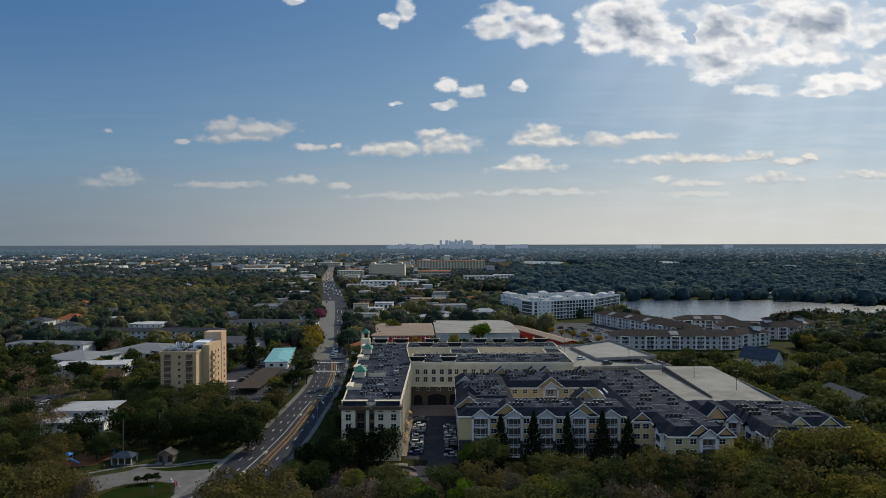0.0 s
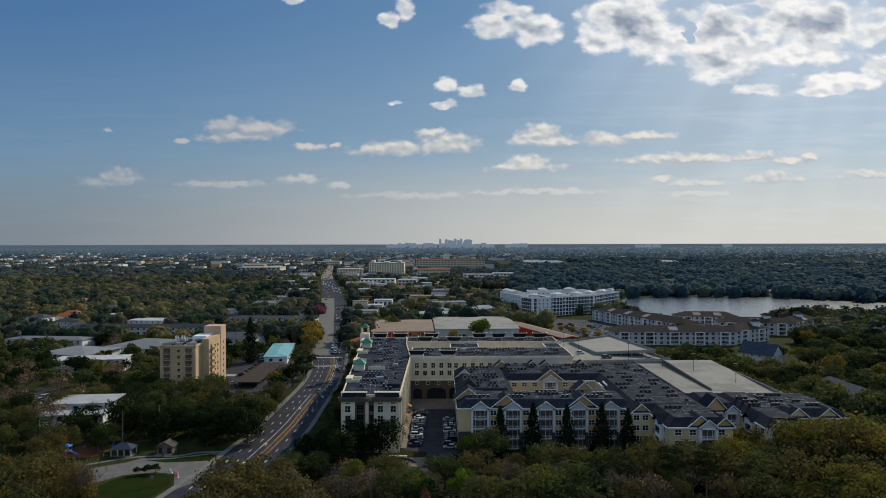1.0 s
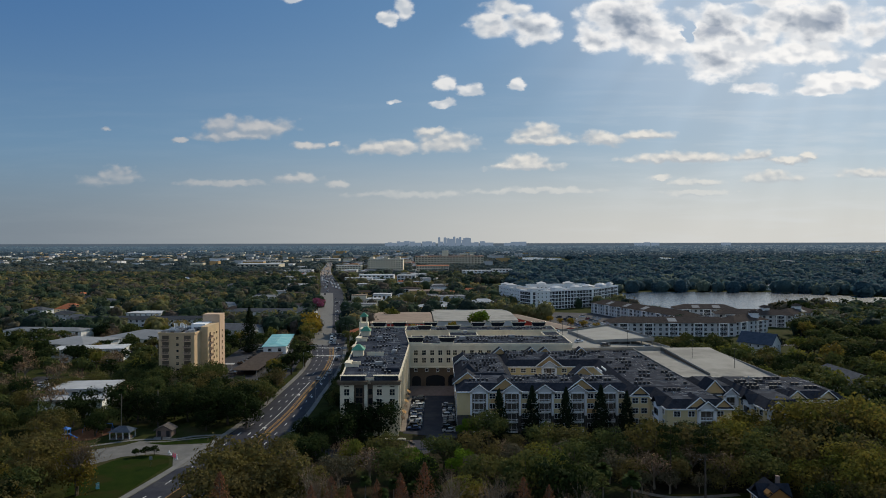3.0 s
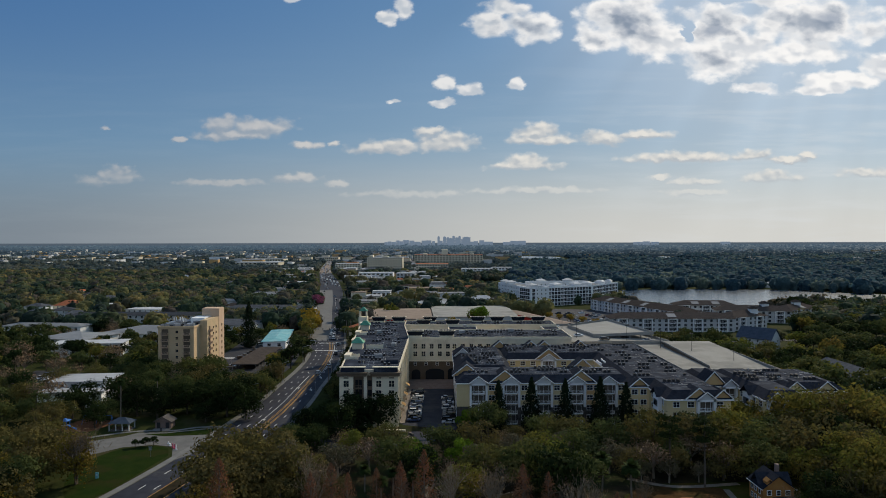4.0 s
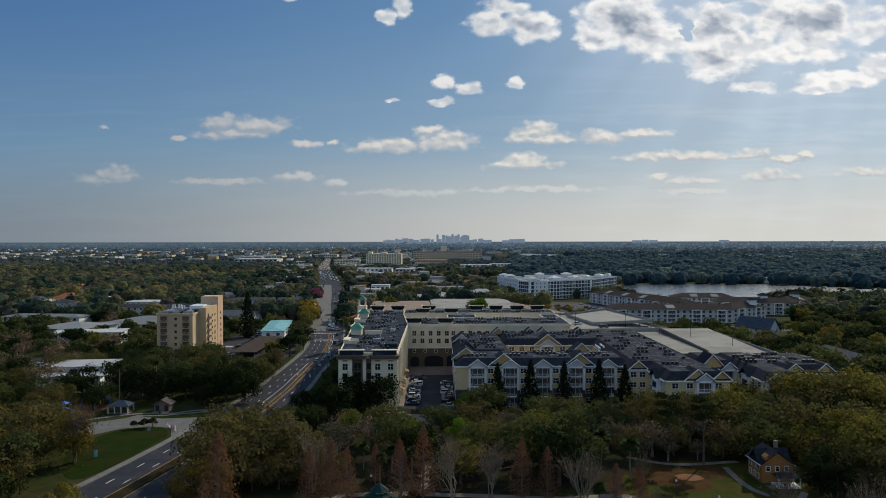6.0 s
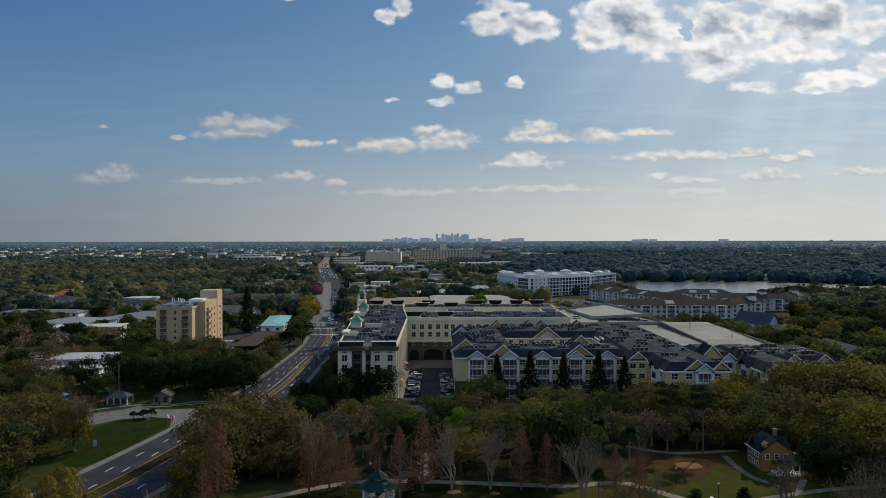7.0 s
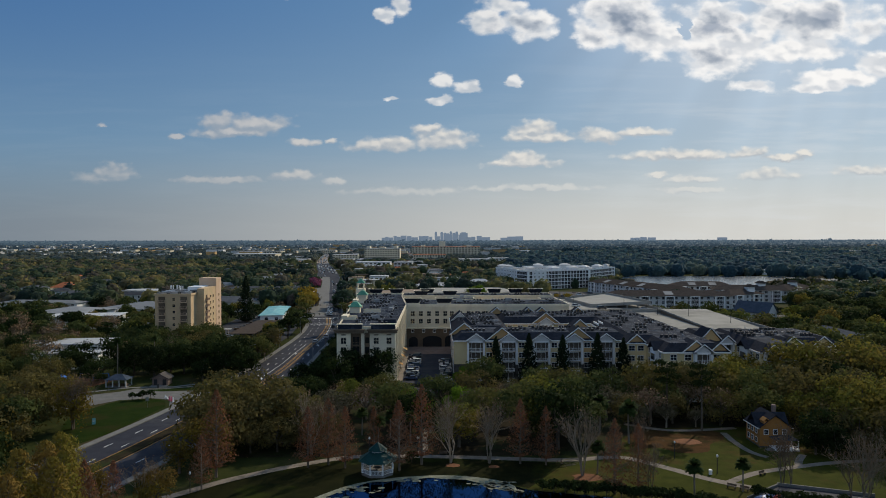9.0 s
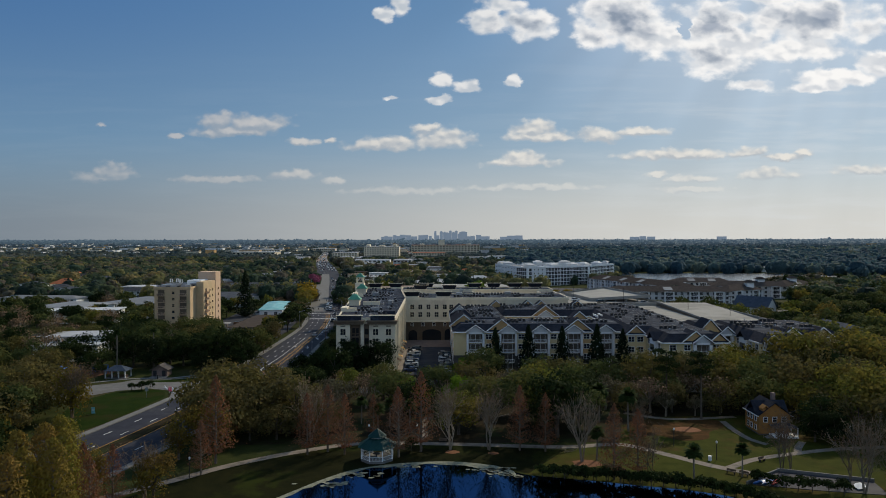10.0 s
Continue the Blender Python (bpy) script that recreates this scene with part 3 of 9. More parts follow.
# ---- mesh helpers ----
class Geo:
    """Vertices and faces of one part, with a material slot for each face."""

    def __init__(self):
        self.v, self.f, self.s = [], [], []

    def add(self, verts, faces, slot=0):
        n = len(self.v)
        self.v += [tuple(p) for p in verts]
        self.f += [tuple(i + n for i in f) for f in faces]
        self.s += [slot] * len(faces)
        return self

    def box(self, x0, y0, z0, x1, y1, z1, slot=0):
        return self.add([(x, y, z) for z in (z0, z1) for x, y in ((x0, y0), (x1, y0), (x1, y1), (x0, y1))],
                        [(3, 2, 1, 0), (4, 5, 6, 7), (0, 1, 5, 4), (1, 2, 6, 5), (2, 3, 7, 6), (3, 0, 4, 7)], slot)

    def prism(self, poly, z0, z1, slot=0, cap=None):
        """An upright solid over a polygon that runs anticlockwise."""
        n = len(poly)
        self.add([(x, y, z0) for x, y in poly] + [(x, y, z1) for x, y in poly],
                 [(i, (i + 1) % n, n + (i + 1) % n, n + i) for i in range(n)], slot)
        self.add([(x, y, z1) for x, y in poly], [tuple(range(n))], slot if cap is None else cap)
        return self

    def sheet(self, poly, z, slot=0):
        return self.add([(x, y, z) for x, y in poly], [tuple(range(len(poly)))], slot)

    def tube(self, p, q, r0, r1, n=6, slot=0, cap=True):
        p, q = Vector(p), Vector(q)
        w = (q - p).normalized()
        a = w.orthogonal().normalized()
        b = w.cross(a)
        ring = [(a * math.cos(2 * math.pi * i / n) + b * math.sin(2 * math.pi * i / n)) for i in range(n)]
        fs = [(i, (i + 1) % n, n + (i + 1) % n, n + i) for i in range(n)]
        if cap:
            fs += [tuple(range(n, 2 * n))]
        return self.add([p + e * r0 for e in ring] + [q + e * r1 for e in ring], fs, slot)

    def gable(self, x0, y0, x1, y1, z0, h, along="x", thick=0.25, slot=0):
        """A pitched roof slab over a rectangle, with its ridge along x or y."""
        if along == "x":
            m = (y0 + y1) / 2
            sec, ends = [(y0, z0), (m, z0 + h), (y1, z0), (y1, z0 - thick), (m, z0 + h - thick), (y0, z0 - thick)], (x0, x1)
            vs = [(e, a, b) for e in ends for a, b in sec]
        else:
            m = (x0 + x1) / 2
            sec, ends = [(x0, z0), (m, z0 + h), (x1, z0), (x1, z0 - thick), (m, z0 + h - thick), (x0, z0 - thick)], (y0, y1)
            vs = [(a, e, b) for e in ends for a, b in sec]
        fs = [(i, (i + 1) % 6, 6 + (i + 1) % 6, 6 + i) for i in range(6)] + [(0, 1, 4, 5), (1, 2, 3, 4), (6, 7, 10, 11), (7, 8, 9, 10)]
        return self.add(vs, fs, slot)

    def gable_end(self, x0, x1, y, z0, h, depth, slot=0):
        """A three-cornered wall under a gable, facing -y."""
        m = (x0 + x1) / 2
        return self.add([(x0, y, z0), (x1, y, z0), (m, y, z0 + h), (x0, y + depth, z0), (x1, y + depth, z0), (m, y + depth, z0 + h)],
                        [(0, 1, 2), (5, 4, 3), (0, 3, 4, 1), (1, 4, 5, 2), (2, 5, 3, 0)], slot)

    def hip(self, x0, y0, x1, y1, z0, h, slot=0, top=0.0):
        """A hipped roof; top: the share of the plan that stays flat."""
        w, d = x1 - x0, y1 - y0
        k = min(w, d) / 2 * (1 - top)
        a, b, c, e = x0 + k, x1 - k, y0 + k, y1 - k
        if b - a < 0.02:
            a, b = a - 0.01, b + 0.01
        if e - c < 0.02:
            c, e = c - 0.01, e + 0.01
        return self.add([(x0, y0, z0), (x1, y0, z0), (x1, y1, z0), (x0, y1, z0), (a, c, z0 + h), (b, c, z0 + h), (b, e, z0 + h), (a, e, z0 + h)],
                        [(0, 1, 5, 4), (1, 2, 6, 5), (2, 3, 7, 6), (3, 0, 4, 7), (4, 5, 6, 7), (3, 2, 1, 0)], slot)

    def turned(self, m):
        self.v = [tuple(m @ Vector(p)) for p in self.v]
        return self

    def mesh(self, name, mats):
        me = bpy.data.meshes.new(name)
        me.from_pydata(self.v, [], self.f)
        mats = mats if isinstance(mats, (list, tuple)) else [mats]
        for m in mats:
            me.materials.append(m)
        if len(mats) > 1:
            me.polygons.foreach_set("material_index", self.s)
        me.update()
        return me


def part(name, geo, mats, parent=None, label="", at=None):
    """One mesh object under a thing or a part."""
    me = geo if isinstance(geo, bpy.types.Mesh) else geo.mesh(name, mats)
    ob = new(name, me)
    ob.parent = parent
    if at is not None:
        ob.matrix_basis = at
    return tagged(ob, label)


def thing(name, m, label, category, group="", kind=""):
    """An Empty at the base of a thing."""
    ob = new(name)
    ob.empty_display_size = 0.5
    ob.matrix_basis = m if isinstance(m, Matrix) else pose(*m)
    return tagged(ob, label, category, group, kind)


def single(name, geo, mats, label, category, group="", kind="", m=None):
    """A thing that is one mesh."""
    ob = part(name, geo, mats, None, at=m)
    return tagged(ob, label, category, group, kind)


KEEP_CLEAR = []      # plan polygons where no tree is scattered, some to open the camera's view


def clear_of(poly, grow=0.0):
    c = Vector((sum(p[0] for p in poly) / len(poly), sum(p[1] for p in poly) / len(poly)))
    out = []
    for p in poly:
        d = Vector(p) - c
        out.append(tuple(c + d * (1 + grow / max(d.length, 0.1))))
    KEEP_CLEAR.append(np.array(out))


def rect(x0, y0, x1, y1):
    return [(x0, y0), (x1, y0), (x1, y1), (x0, y1)]


def inside(px, py, poly):
    """Which of the points (arrays) lie in the polygon."""
    hit = np.zeros(px.shape, bool)
    n = len(poly)
    box = np.asarray(poly)
    near_it = (px >= box[:, 0].min()) & (px <= box[:, 0].max()) & (py >= box[:, 1].min()) & (py <= box[:, 1].max())
    if not near_it.any():
        return hit
    qx, qy = px[near_it], py[near_it]
    part_hit = np.zeros(qx.shape, bool)
    for i in range(n):
        (x0, y0), (x1, y1) = poly[i], poly[(i + 1) % n]
        if y0 != y1:
            part_hit ^= ((y0 > qy) != (y1 > qy)) & (qx < (x1 - x0) * (qy - y0) / (y1 - y0) + x0)
    hit[near_it] = part_hit
    return hit


def smooth_line(pts, step=6.0):
    """A polyline with its corners rounded (Catmull-Rom)."""
    out = []
    p = [Vector(q) for q in pts]
    p = [p[0] * 2 - p[1]] + p + [p[-1] * 2 - p[-2]]
    for i in range(1, len(p) - 2):
        n = max(2, int((p[i + 1] - p[i]).length / step))
        for k in range(n):
            t = k / n
            out.append(0.5 * ((2 * p[i]) + (p[i + 1] - p[i - 1]) * t + (2 * p[i - 1] - 5 * p[i] + 4 * p[i + 1] - p[i + 2]) * t * t
                              + (3 * p[i] - p[i - 1] - 3 * p[i + 1] + p[i + 2]) * t ** 3))
    out.append(p[-2])
    return [(q.x, q.y) for q in out]


def ribbon(geo, line, a, b, z, thick=0.0, slot=0):
    """A strip along a line, from a to b metres to its right, with its top at z."""
    n = len(line)
    left, right = [], []
    for i, (x, y) in enumerate(line):
        x0, y0 = line[max(i - 1, 0)]
        x1, y1 = line[min(i + 1, n - 1)]
        d = math.hypot(x1 - x0, y1 - y0) or 1.0
        rx, ry = (y1 - y0) / d, -(x1 - x0) / d
        left.append((x + rx * a, y + ry * a))
        right.append((x + rx * b, y + ry * b))
    vs = [(x, y, z) for x, y in left] + [(x, y, z) for x, y in right]
    fs = [(i, n + i, n + i + 1, i + 1) for i in range(n - 1)]
    if thick:
        vs += [(x, y, z - thick) for x, y in left] + [(x, y, z - thick) for x, y in right]
        fs += [(2 * n + i, i, i + 1, 2 * n + i + 1) for i in range(n - 1)] + [(n + i, 3 * n + i, 3 * n + i + 1, n + i + 1) for i in range(n - 1)]
    return geo.add(vs, fs, slot)


def dashes(geo, line, off, width, on, gap, z, start=0.0, end=1e9):
    """A broken lane line along a line, off metres to its right."""
    run, i = 0.0, 0
    pts = [Vector(p) for p in line]
    for a, b in zip(pts, pts[1:]):
        d = (b - a).length
        w = (b - a) / d
        r = Vector((w.y, -w.x))
        s = (-run) % (on + gap)
        while s < d:
            if start <= run + s <= end:
                p, q = a + w * s + r * off, a + w * min(s + on, d + on * 0.5) + r * off
                geo.add([(*(p - r * width / 2), z), (*(p + r * width / 2), z), (*(q + r * width / 2), z), (*(q - r * width / 2), z)], [(0, 1, 2, 3)])
            s += on + gap
        run += d


# ---- ground, water, roads ----
LAKE_POLY = smooth_line([(95, 905), (150, 830), (190, 750), (212, 680), (245, 628), (310, 618), (420, 626), (560, 612), (760, 640), (900, 740), (760, 800), (560, 782), (500, 800), (440, 866), (380, 876), (276, 886), (224, 866), (185, 900), (140, 935)], 30)
single("ground", Geo().sheet(rect(-40000, -40000, 40000, 40000), 0.0), GRASS, "flat suburban ground of dark grass and leaf litter", "ground", kind="structure")
single("lake_water", Geo().sheet(LAKE_POLY, 0.25), LAKE, "wide still lake reflecting the pale sky", "lake", kind="structure")
clear_of(LAKE_POLY)
COVE = smooth_line([(40, 925), (72, 893), (100, 900), (110, 1020), (60, 1050), (30, 1010)], 20)
single("lake_cove", Geo().sheet(COVE, 0.25), LAKE, "small arm of the lake between grassy banks", "lake", kind="structure")
clear_of(COVE)
clear_of([(240, 1930), (400, 1930), (470, 2700), (270, 2700)])
clear_of([(640, 1960), (760, 1960), (900, 2700), (740, 2700)])
for x, y, w, d in ((350, 2500, 170, 380), (790, 2520, 130, 340)):
    p = [(x + w / 2 * math.cos(a * 0.524), y + d / 2 * math.sin(a * 0.524)) for a in range(12)]
    single("far_pond", Geo().sheet(p, 0.3), LAKE, "distant pond glinting among the woods", "pond", kind="structure")
    clear_of(p)

# the avenue: left and right edge by distance
AV_Y = [60, 95, 130, 166, 206, 260, 301, 350, 395, 443, 533, 625, 754, 1003, 1497, 2225, 3505, 5200]
AV_L = [-110, -101, -92.5, -84.2, -77.2, -71.6, -70.5, -70.3, -74.2, -84.3, -99.5, -114.2, -133.5, -176, -262, -366, -568, -835]
AV_R = [-86, -77, -68.2, -60.5, -55.6, -52.7, -53.2, -54.0, -57.3, -62.8, -72.9, -87.0, -106.7, -147, -240, -349, -549, -815]
line_l = smooth_line(list(zip(AV_L, AV_Y)), 8)
line_r = smooth_line(list(zip(AV_R, AV_Y)), 8)
av = Geo()


def even(line):
    """The line cut into equal steps of distance ahead."""
    xs, ys = [p[0] for p in line], [p[1] for p in line]
    at = np.concatenate([np.arange(60, 760, 6.0), np.arange(760, 5200, 40.0)])
    return list(zip(np.interp(at, ys, xs).tolist(), at.tolist()))


line_l, line_r = even(line_l), even(line_r)
mid = [((a[0] + b[0]) / 2, a[1]) for a, b in zip(line_l, line_r)]


def between(k):
    return [(a[0] + (b[0] - a[0]) * k, a[1]) for a, b in zip(line_l, line_r)]


n = len(line_l)
av.add([(x, y, 0.05) for x, y in line_l] + [(x, y, 0.05) for x, y in line_r], [(i, n + i, n + i + 1, i + 1) for i in range(n - 1)])
road = single("avenue", av, ASPHALT, "long straight avenue of dark worn asphalt with painted lanes", "road", kind="structure")
clear_of([(x - (7 if y > 700 else 0), y) for x, y in line_l] + [(x + (7 if y > 700 else 0), y) for x, y in line_r[::-1]])
# Paler strip of paving: the sunlit look is in its colour.
pale = Geo()
seg_l, seg_m = [p for p in line_l if 436 < p[1] < 890], [p for p in between(0.56) if 436 < p[1] < 890]
k = len(seg_l)
pale.add([(x, y, 0.09) for x, y in seg_l] + [(x, y, 0.09) for x, y in seg_m], [(i, k + i, k + i + 1, i + 1) for i in range(k - 1)])
part("pale_lanes", pale, CONCRETE, road, "pale concrete lanes, their sunlit look kept in the colour")
far_l, far_m = [p for p in line_l if p[1] > 1280], [p for p in line_r if p[1] > 1280]
k = len(far_l)
part("far_lanes", Geo().add([(x, y, 0.4) for x, y in far_l] + [(x, y, 0.4) for x, y in far_m], [(i, k + i, k + i + 1, i + 1) for i in range(k - 1)]), ROOF_TAN, road, "pale tan far stretch of the avenue")
marks = Geo()
for f in (0.17, 0.34, 0.80):
    dashes(marks, [p for p in between(f) if p[1] < 440], 0.0, 0.24, 3.2, 8.8, 0.09)
ribbon(marks, [p for p in between(0.46) if 205 < p[1] < 330], -0.1, 0.1, 0.09)
ribbon(marks, [p for p in between(0.74) if 318 < p[1] < 425], -0.1, 0.1, 0.09)
dashes(marks, [p for p in between(0.66) if 440 < p[1] < 760], 0.0, 0.25, 4.0, 8.0, 0.09)
dashes(marks, [p for p in between(0.82) if 440 < p[1] < 760], 0.0, 0.25, 4.0, 8.0, 0.09)
for y0 in (398, 427):      # zebra bars at the junction
    for i in range(24):
        x0, x1 = np.interp(y0, [p[1] for p in line_l], [p[0] for p in line_l]), np.interp(y0, [p[1] for p in line_r], [p[0] for p in line_r])
        a = x0 + (x1 - x0) * (i + 0.2) / 24
        marks.sheet(rect(a, y0, a + 0.45, y0 + 2.6), 0.10)
for f, y in ((0.51, 222), (0.51, 243), (0.51, 296), (0.86, 292), (0.86, 318), (0.78, 340)):    # turn arrows
    x = float(np.interp(y, [p[1] for p in mid], [p[0] for p in between(f)]))
    marks.add([(x - 0.15, y, 0.1), (x + 0.15, y, 0.1), (x + 0.15, y + 3, 0.1), (x - 0.15, y + 3, 0.1)], [(0, 1, 2, 3)])
    marks.add([(x - 1.5, y + 2.6, 0.1), (x, y + 2.0, 0.1), (x, y + 3.4, 0.1)], [(0, 1, 2)])
part("lane_marking", marks, PAINT_W, road, "white lane lines, arrows and crossing bars")
ym = Geo()
for f in (0.575, 0.605, 0.665, 0.69):
    ribbon(ym, [p for p in between(f) if 205 < p[1] < 436], -0.09, 0.09, 0.09)
for f in (0.42, 0.60):
    ribbon(ym, [p for p in between(f) if p[1] < 205], -0.1, 0.1, 0.09)
part("centre_line", ym, PAINT_Y, road, "faded yellow centre lines")
med = Geo()
ribbon(med, [p for p in between(0.51) if p[1] < 200], -1.7, 1.7, 0.22, 0.2)
part("median", med, EARTH, road, "raised median of brown grass")
kerb = Geo()
ribbon(kerb, [p for p in line_l if p[1] < 445], -2.2, -0.15, 0.20, 0.2)
ribbon(kerb, [p for p in line_r if p[1] < 445], 0.15, 1.9, 0.20, 0.2)
single("pavement", kerb, CONCRETE, "raised concrete pavement along both sides of the avenue", "pavement", kind="structure")

# ---- windows, balconies and roof machines that many buildings share ----
def window_meshes(w, h, bars=1, trim=0.14):
    """A window frame of one piece (rails, stiles and glazing bars), and its pane."""
    a, b = w / 2, h / 2
    xs, zs = [-a - trim, -a], [-b - trim, -b, -0.04, 0.04, b, b + trim]
    for i in range(bars):
        x = -a + w * (i + 1) / (bars + 1)
        xs += [x - 0.05, x + 0.05]
    xs += [a, a + trim]
    fr = Geo()
    nx, nz = len(xs), len(zs)
    fs = [(j * nx + i, j * nx + i + 1, (j + 1) * nx + i + 1, (j + 1) * nx + i) for j in range(nz - 1) for i in range(nx - 1) if i % 2 == 0 or j % 2 == 0]
    k = nx * nz
    rim = [i for i in range(nx)] + [j * nx + nx - 1 for j in range(1, nz)] + [(nz - 1) * nx + i for i in range(nx - 2, -1, -1)] + [j * nx for j in range(nz - 2, 0, -1)]
    vs = [(x, -0.14 if j < 2 else -0.10, z) for j, z in enumerate(zs) for x in xs] + [(xs[i % nx], 0.02, zs[i // nx]) for i in rim]
    m = len(rim)
    fs += [(rim[i], k + i, k + (i + 1) % m, rim[(i + 1) % m]) for i in range(m)]
    fr.add(vs, fs)
    return fr, Geo().box(-a, -0.05, -b, a, 0.0, b)


WIN = {}


def window_kind(key, w, h, mat, bars=1):
    fr, pn = window_meshes(w, h, bars)
    WIN[key] = (fr.mesh("window_frame", mat), pn.mesh("pane", GLASS))


window_kind("cream_tall", 1.7, 2.1, CREAM)
window_kind("white_pair", 1.9, 1.6, WHITE, 1)
window_kind("small", 1.1, 1.3, WHITE, 0)
window_kind("slot", 1.2, 1.2, BEIGE, 0)
window_kind("white_plain", 1.9, 1.7, GREY_W, 0)
window_kind("far_wide", 3.1, 2.7, WHITE, 0)
for key in list(WIN):          # the same as one mesh, for walls far off
    sizes = {"cream_tall": (1.7, 2.1), "white_pair": (1.9, 1.6), "small": (1.1, 1.3), "slot": (1.2, 1.2), "white_plain": (1.9, 1.7), "far_wide": (3.1, 2.7)}[key]
    fr, pn = window_meshes(*sizes, 0)
    fr.add(pn.v, pn.f, 1)
    # Dark panes on two kinds put balcony shade into the colour.
    WIN["far_" + key] = (fr.mesh("window", [WIN[key][0].materials[0], SHADED if key in ("far_wide", "white_plain") else GLASS]), None)


def frame_on(a, b, x, z):
    """The pose on a wall from a to b (outside on its right), x metres along it and z up."""
    d = Vector((b[0] - a[0], b[1] - a[1]))
    w = d.normalized()
    return Matrix(((w.x, -w.y, 0, a[0] + w.x * x), (w.y, w.x, 0, a[1] + w.y * x), (0, 0, 1, z), (0, 0, 0, 1)))


def windows(parent, a, b, key, zs, xs=None, count=0, margin=2.0, far=False):
    """Windows on a wall of the thing, in rows at the heights zs."""
    length = math.hypot(b[0] - a[0], b[1] - a[1])
    if xs is None:
        xs = [margin + (length - 2 * margin) * (i + 0.5) / count for i in range(count)]
    for z in zs:
        for x in xs:
            fr = part("window", WIN[key][0], None, parent, at=frame_on(a, b, x, z))
            if not far:
                part("pane", WIN[key][1], None, fr)


def balcony_mesh(w, h, d, rail):
    """A balcony bay: dark recess with its door, floor slab and railing."""
    g = Geo()
    g.box(-w / 2, -d, -0.12, w / 2, 0.0, 0.1, 0)
    n = int(w / 0.45)
    for i in range(n + 1):
        x = -w / 2 + w * i / n
        g.box(x - 0.035, -d, 0.1, x + 0.035, -d + 0.06, 1.05, 0)
    g.box(-w / 2, -d - 0.02, 1.0, w / 2, -d + 0.08, 1.1, 0)
    g.box(-w / 2, -d, 0.1, -w / 2 + 0.06, 0, 1.05, 0).box(w / 2 - 0.06, -d, 0.1, w / 2, 0, 1.05, 0)
    g.box(-w / 2 + 0.5, -0.04, 0.1, w / 2 - 0.5, 0.0, h - 0.5, 1)
    for x in (-w / 2 + 0.5, 0, w / 2 - 0.5):
        g.box(x - 0.06, -0.08, 0.1, x + 0.06, 0.0, h - 0.5, 0)
    g.box(-w / 2 + 0.44, -0.08, h - 0.5, w / 2 - 0.44, 0.0, h - 0.38, 0)
    return g.mesh("balcony", [rail, GLASS])


BALCONY_W = balcony_mesh(4.2, 3.3, 1.1, WHITE)
BALCONY_B = balcony_mesh(3.0, 3.0, 1.2, PINKISH)
BALCONY_D = balcony_mesh(3.4, 3.3, 0.9, BROWN)

ac = Geo().box(-0.45, -0.45, 0.12, 0.45, 0.45, 0.85).box(-0.5, -0.5, 0.0, 0.5, 0.5, 0.12, 1)
ac.tube((0, 0, 0.85), (0, 0, 0.9), 0.38, 0.38, 8, 2)
AC_MESH = ac.mesh("air_conditioner", [DARKMET, DARKMET, METAL])
vent = Geo().tube((0, 0, 0), (0, 0, 0.6), 0.16, 0.16, 6).tube((0, 0, 0.6), (0, 0, 0.85), 0.3, 0.1, 6)
VENT_MESH = vent.mesh("roof_vent", METAL)
box_ac = Geo().box(-1.4, -0.9, 0.25, 1.4, 0.9, 1.5).box(-1.5, -0.2, 0.0, 1.5, 0.2, 0.25).box(-1.0, -1.0, 0.5, 0.2, -0.9, 1.3)
RTU_MESH = box_ac.mesh("rooftop_unit", METAL)


AC_LEFT, AC_REST, SEAMS = [210], Geo(), Geo()


def on_roof(x, y, z, mesh, label, category, group, turn=0.0):
    return single(mesh.name.split(".")[0], mesh, None, label, category, group, m=pose(x, y, z, 0, 0, turn))


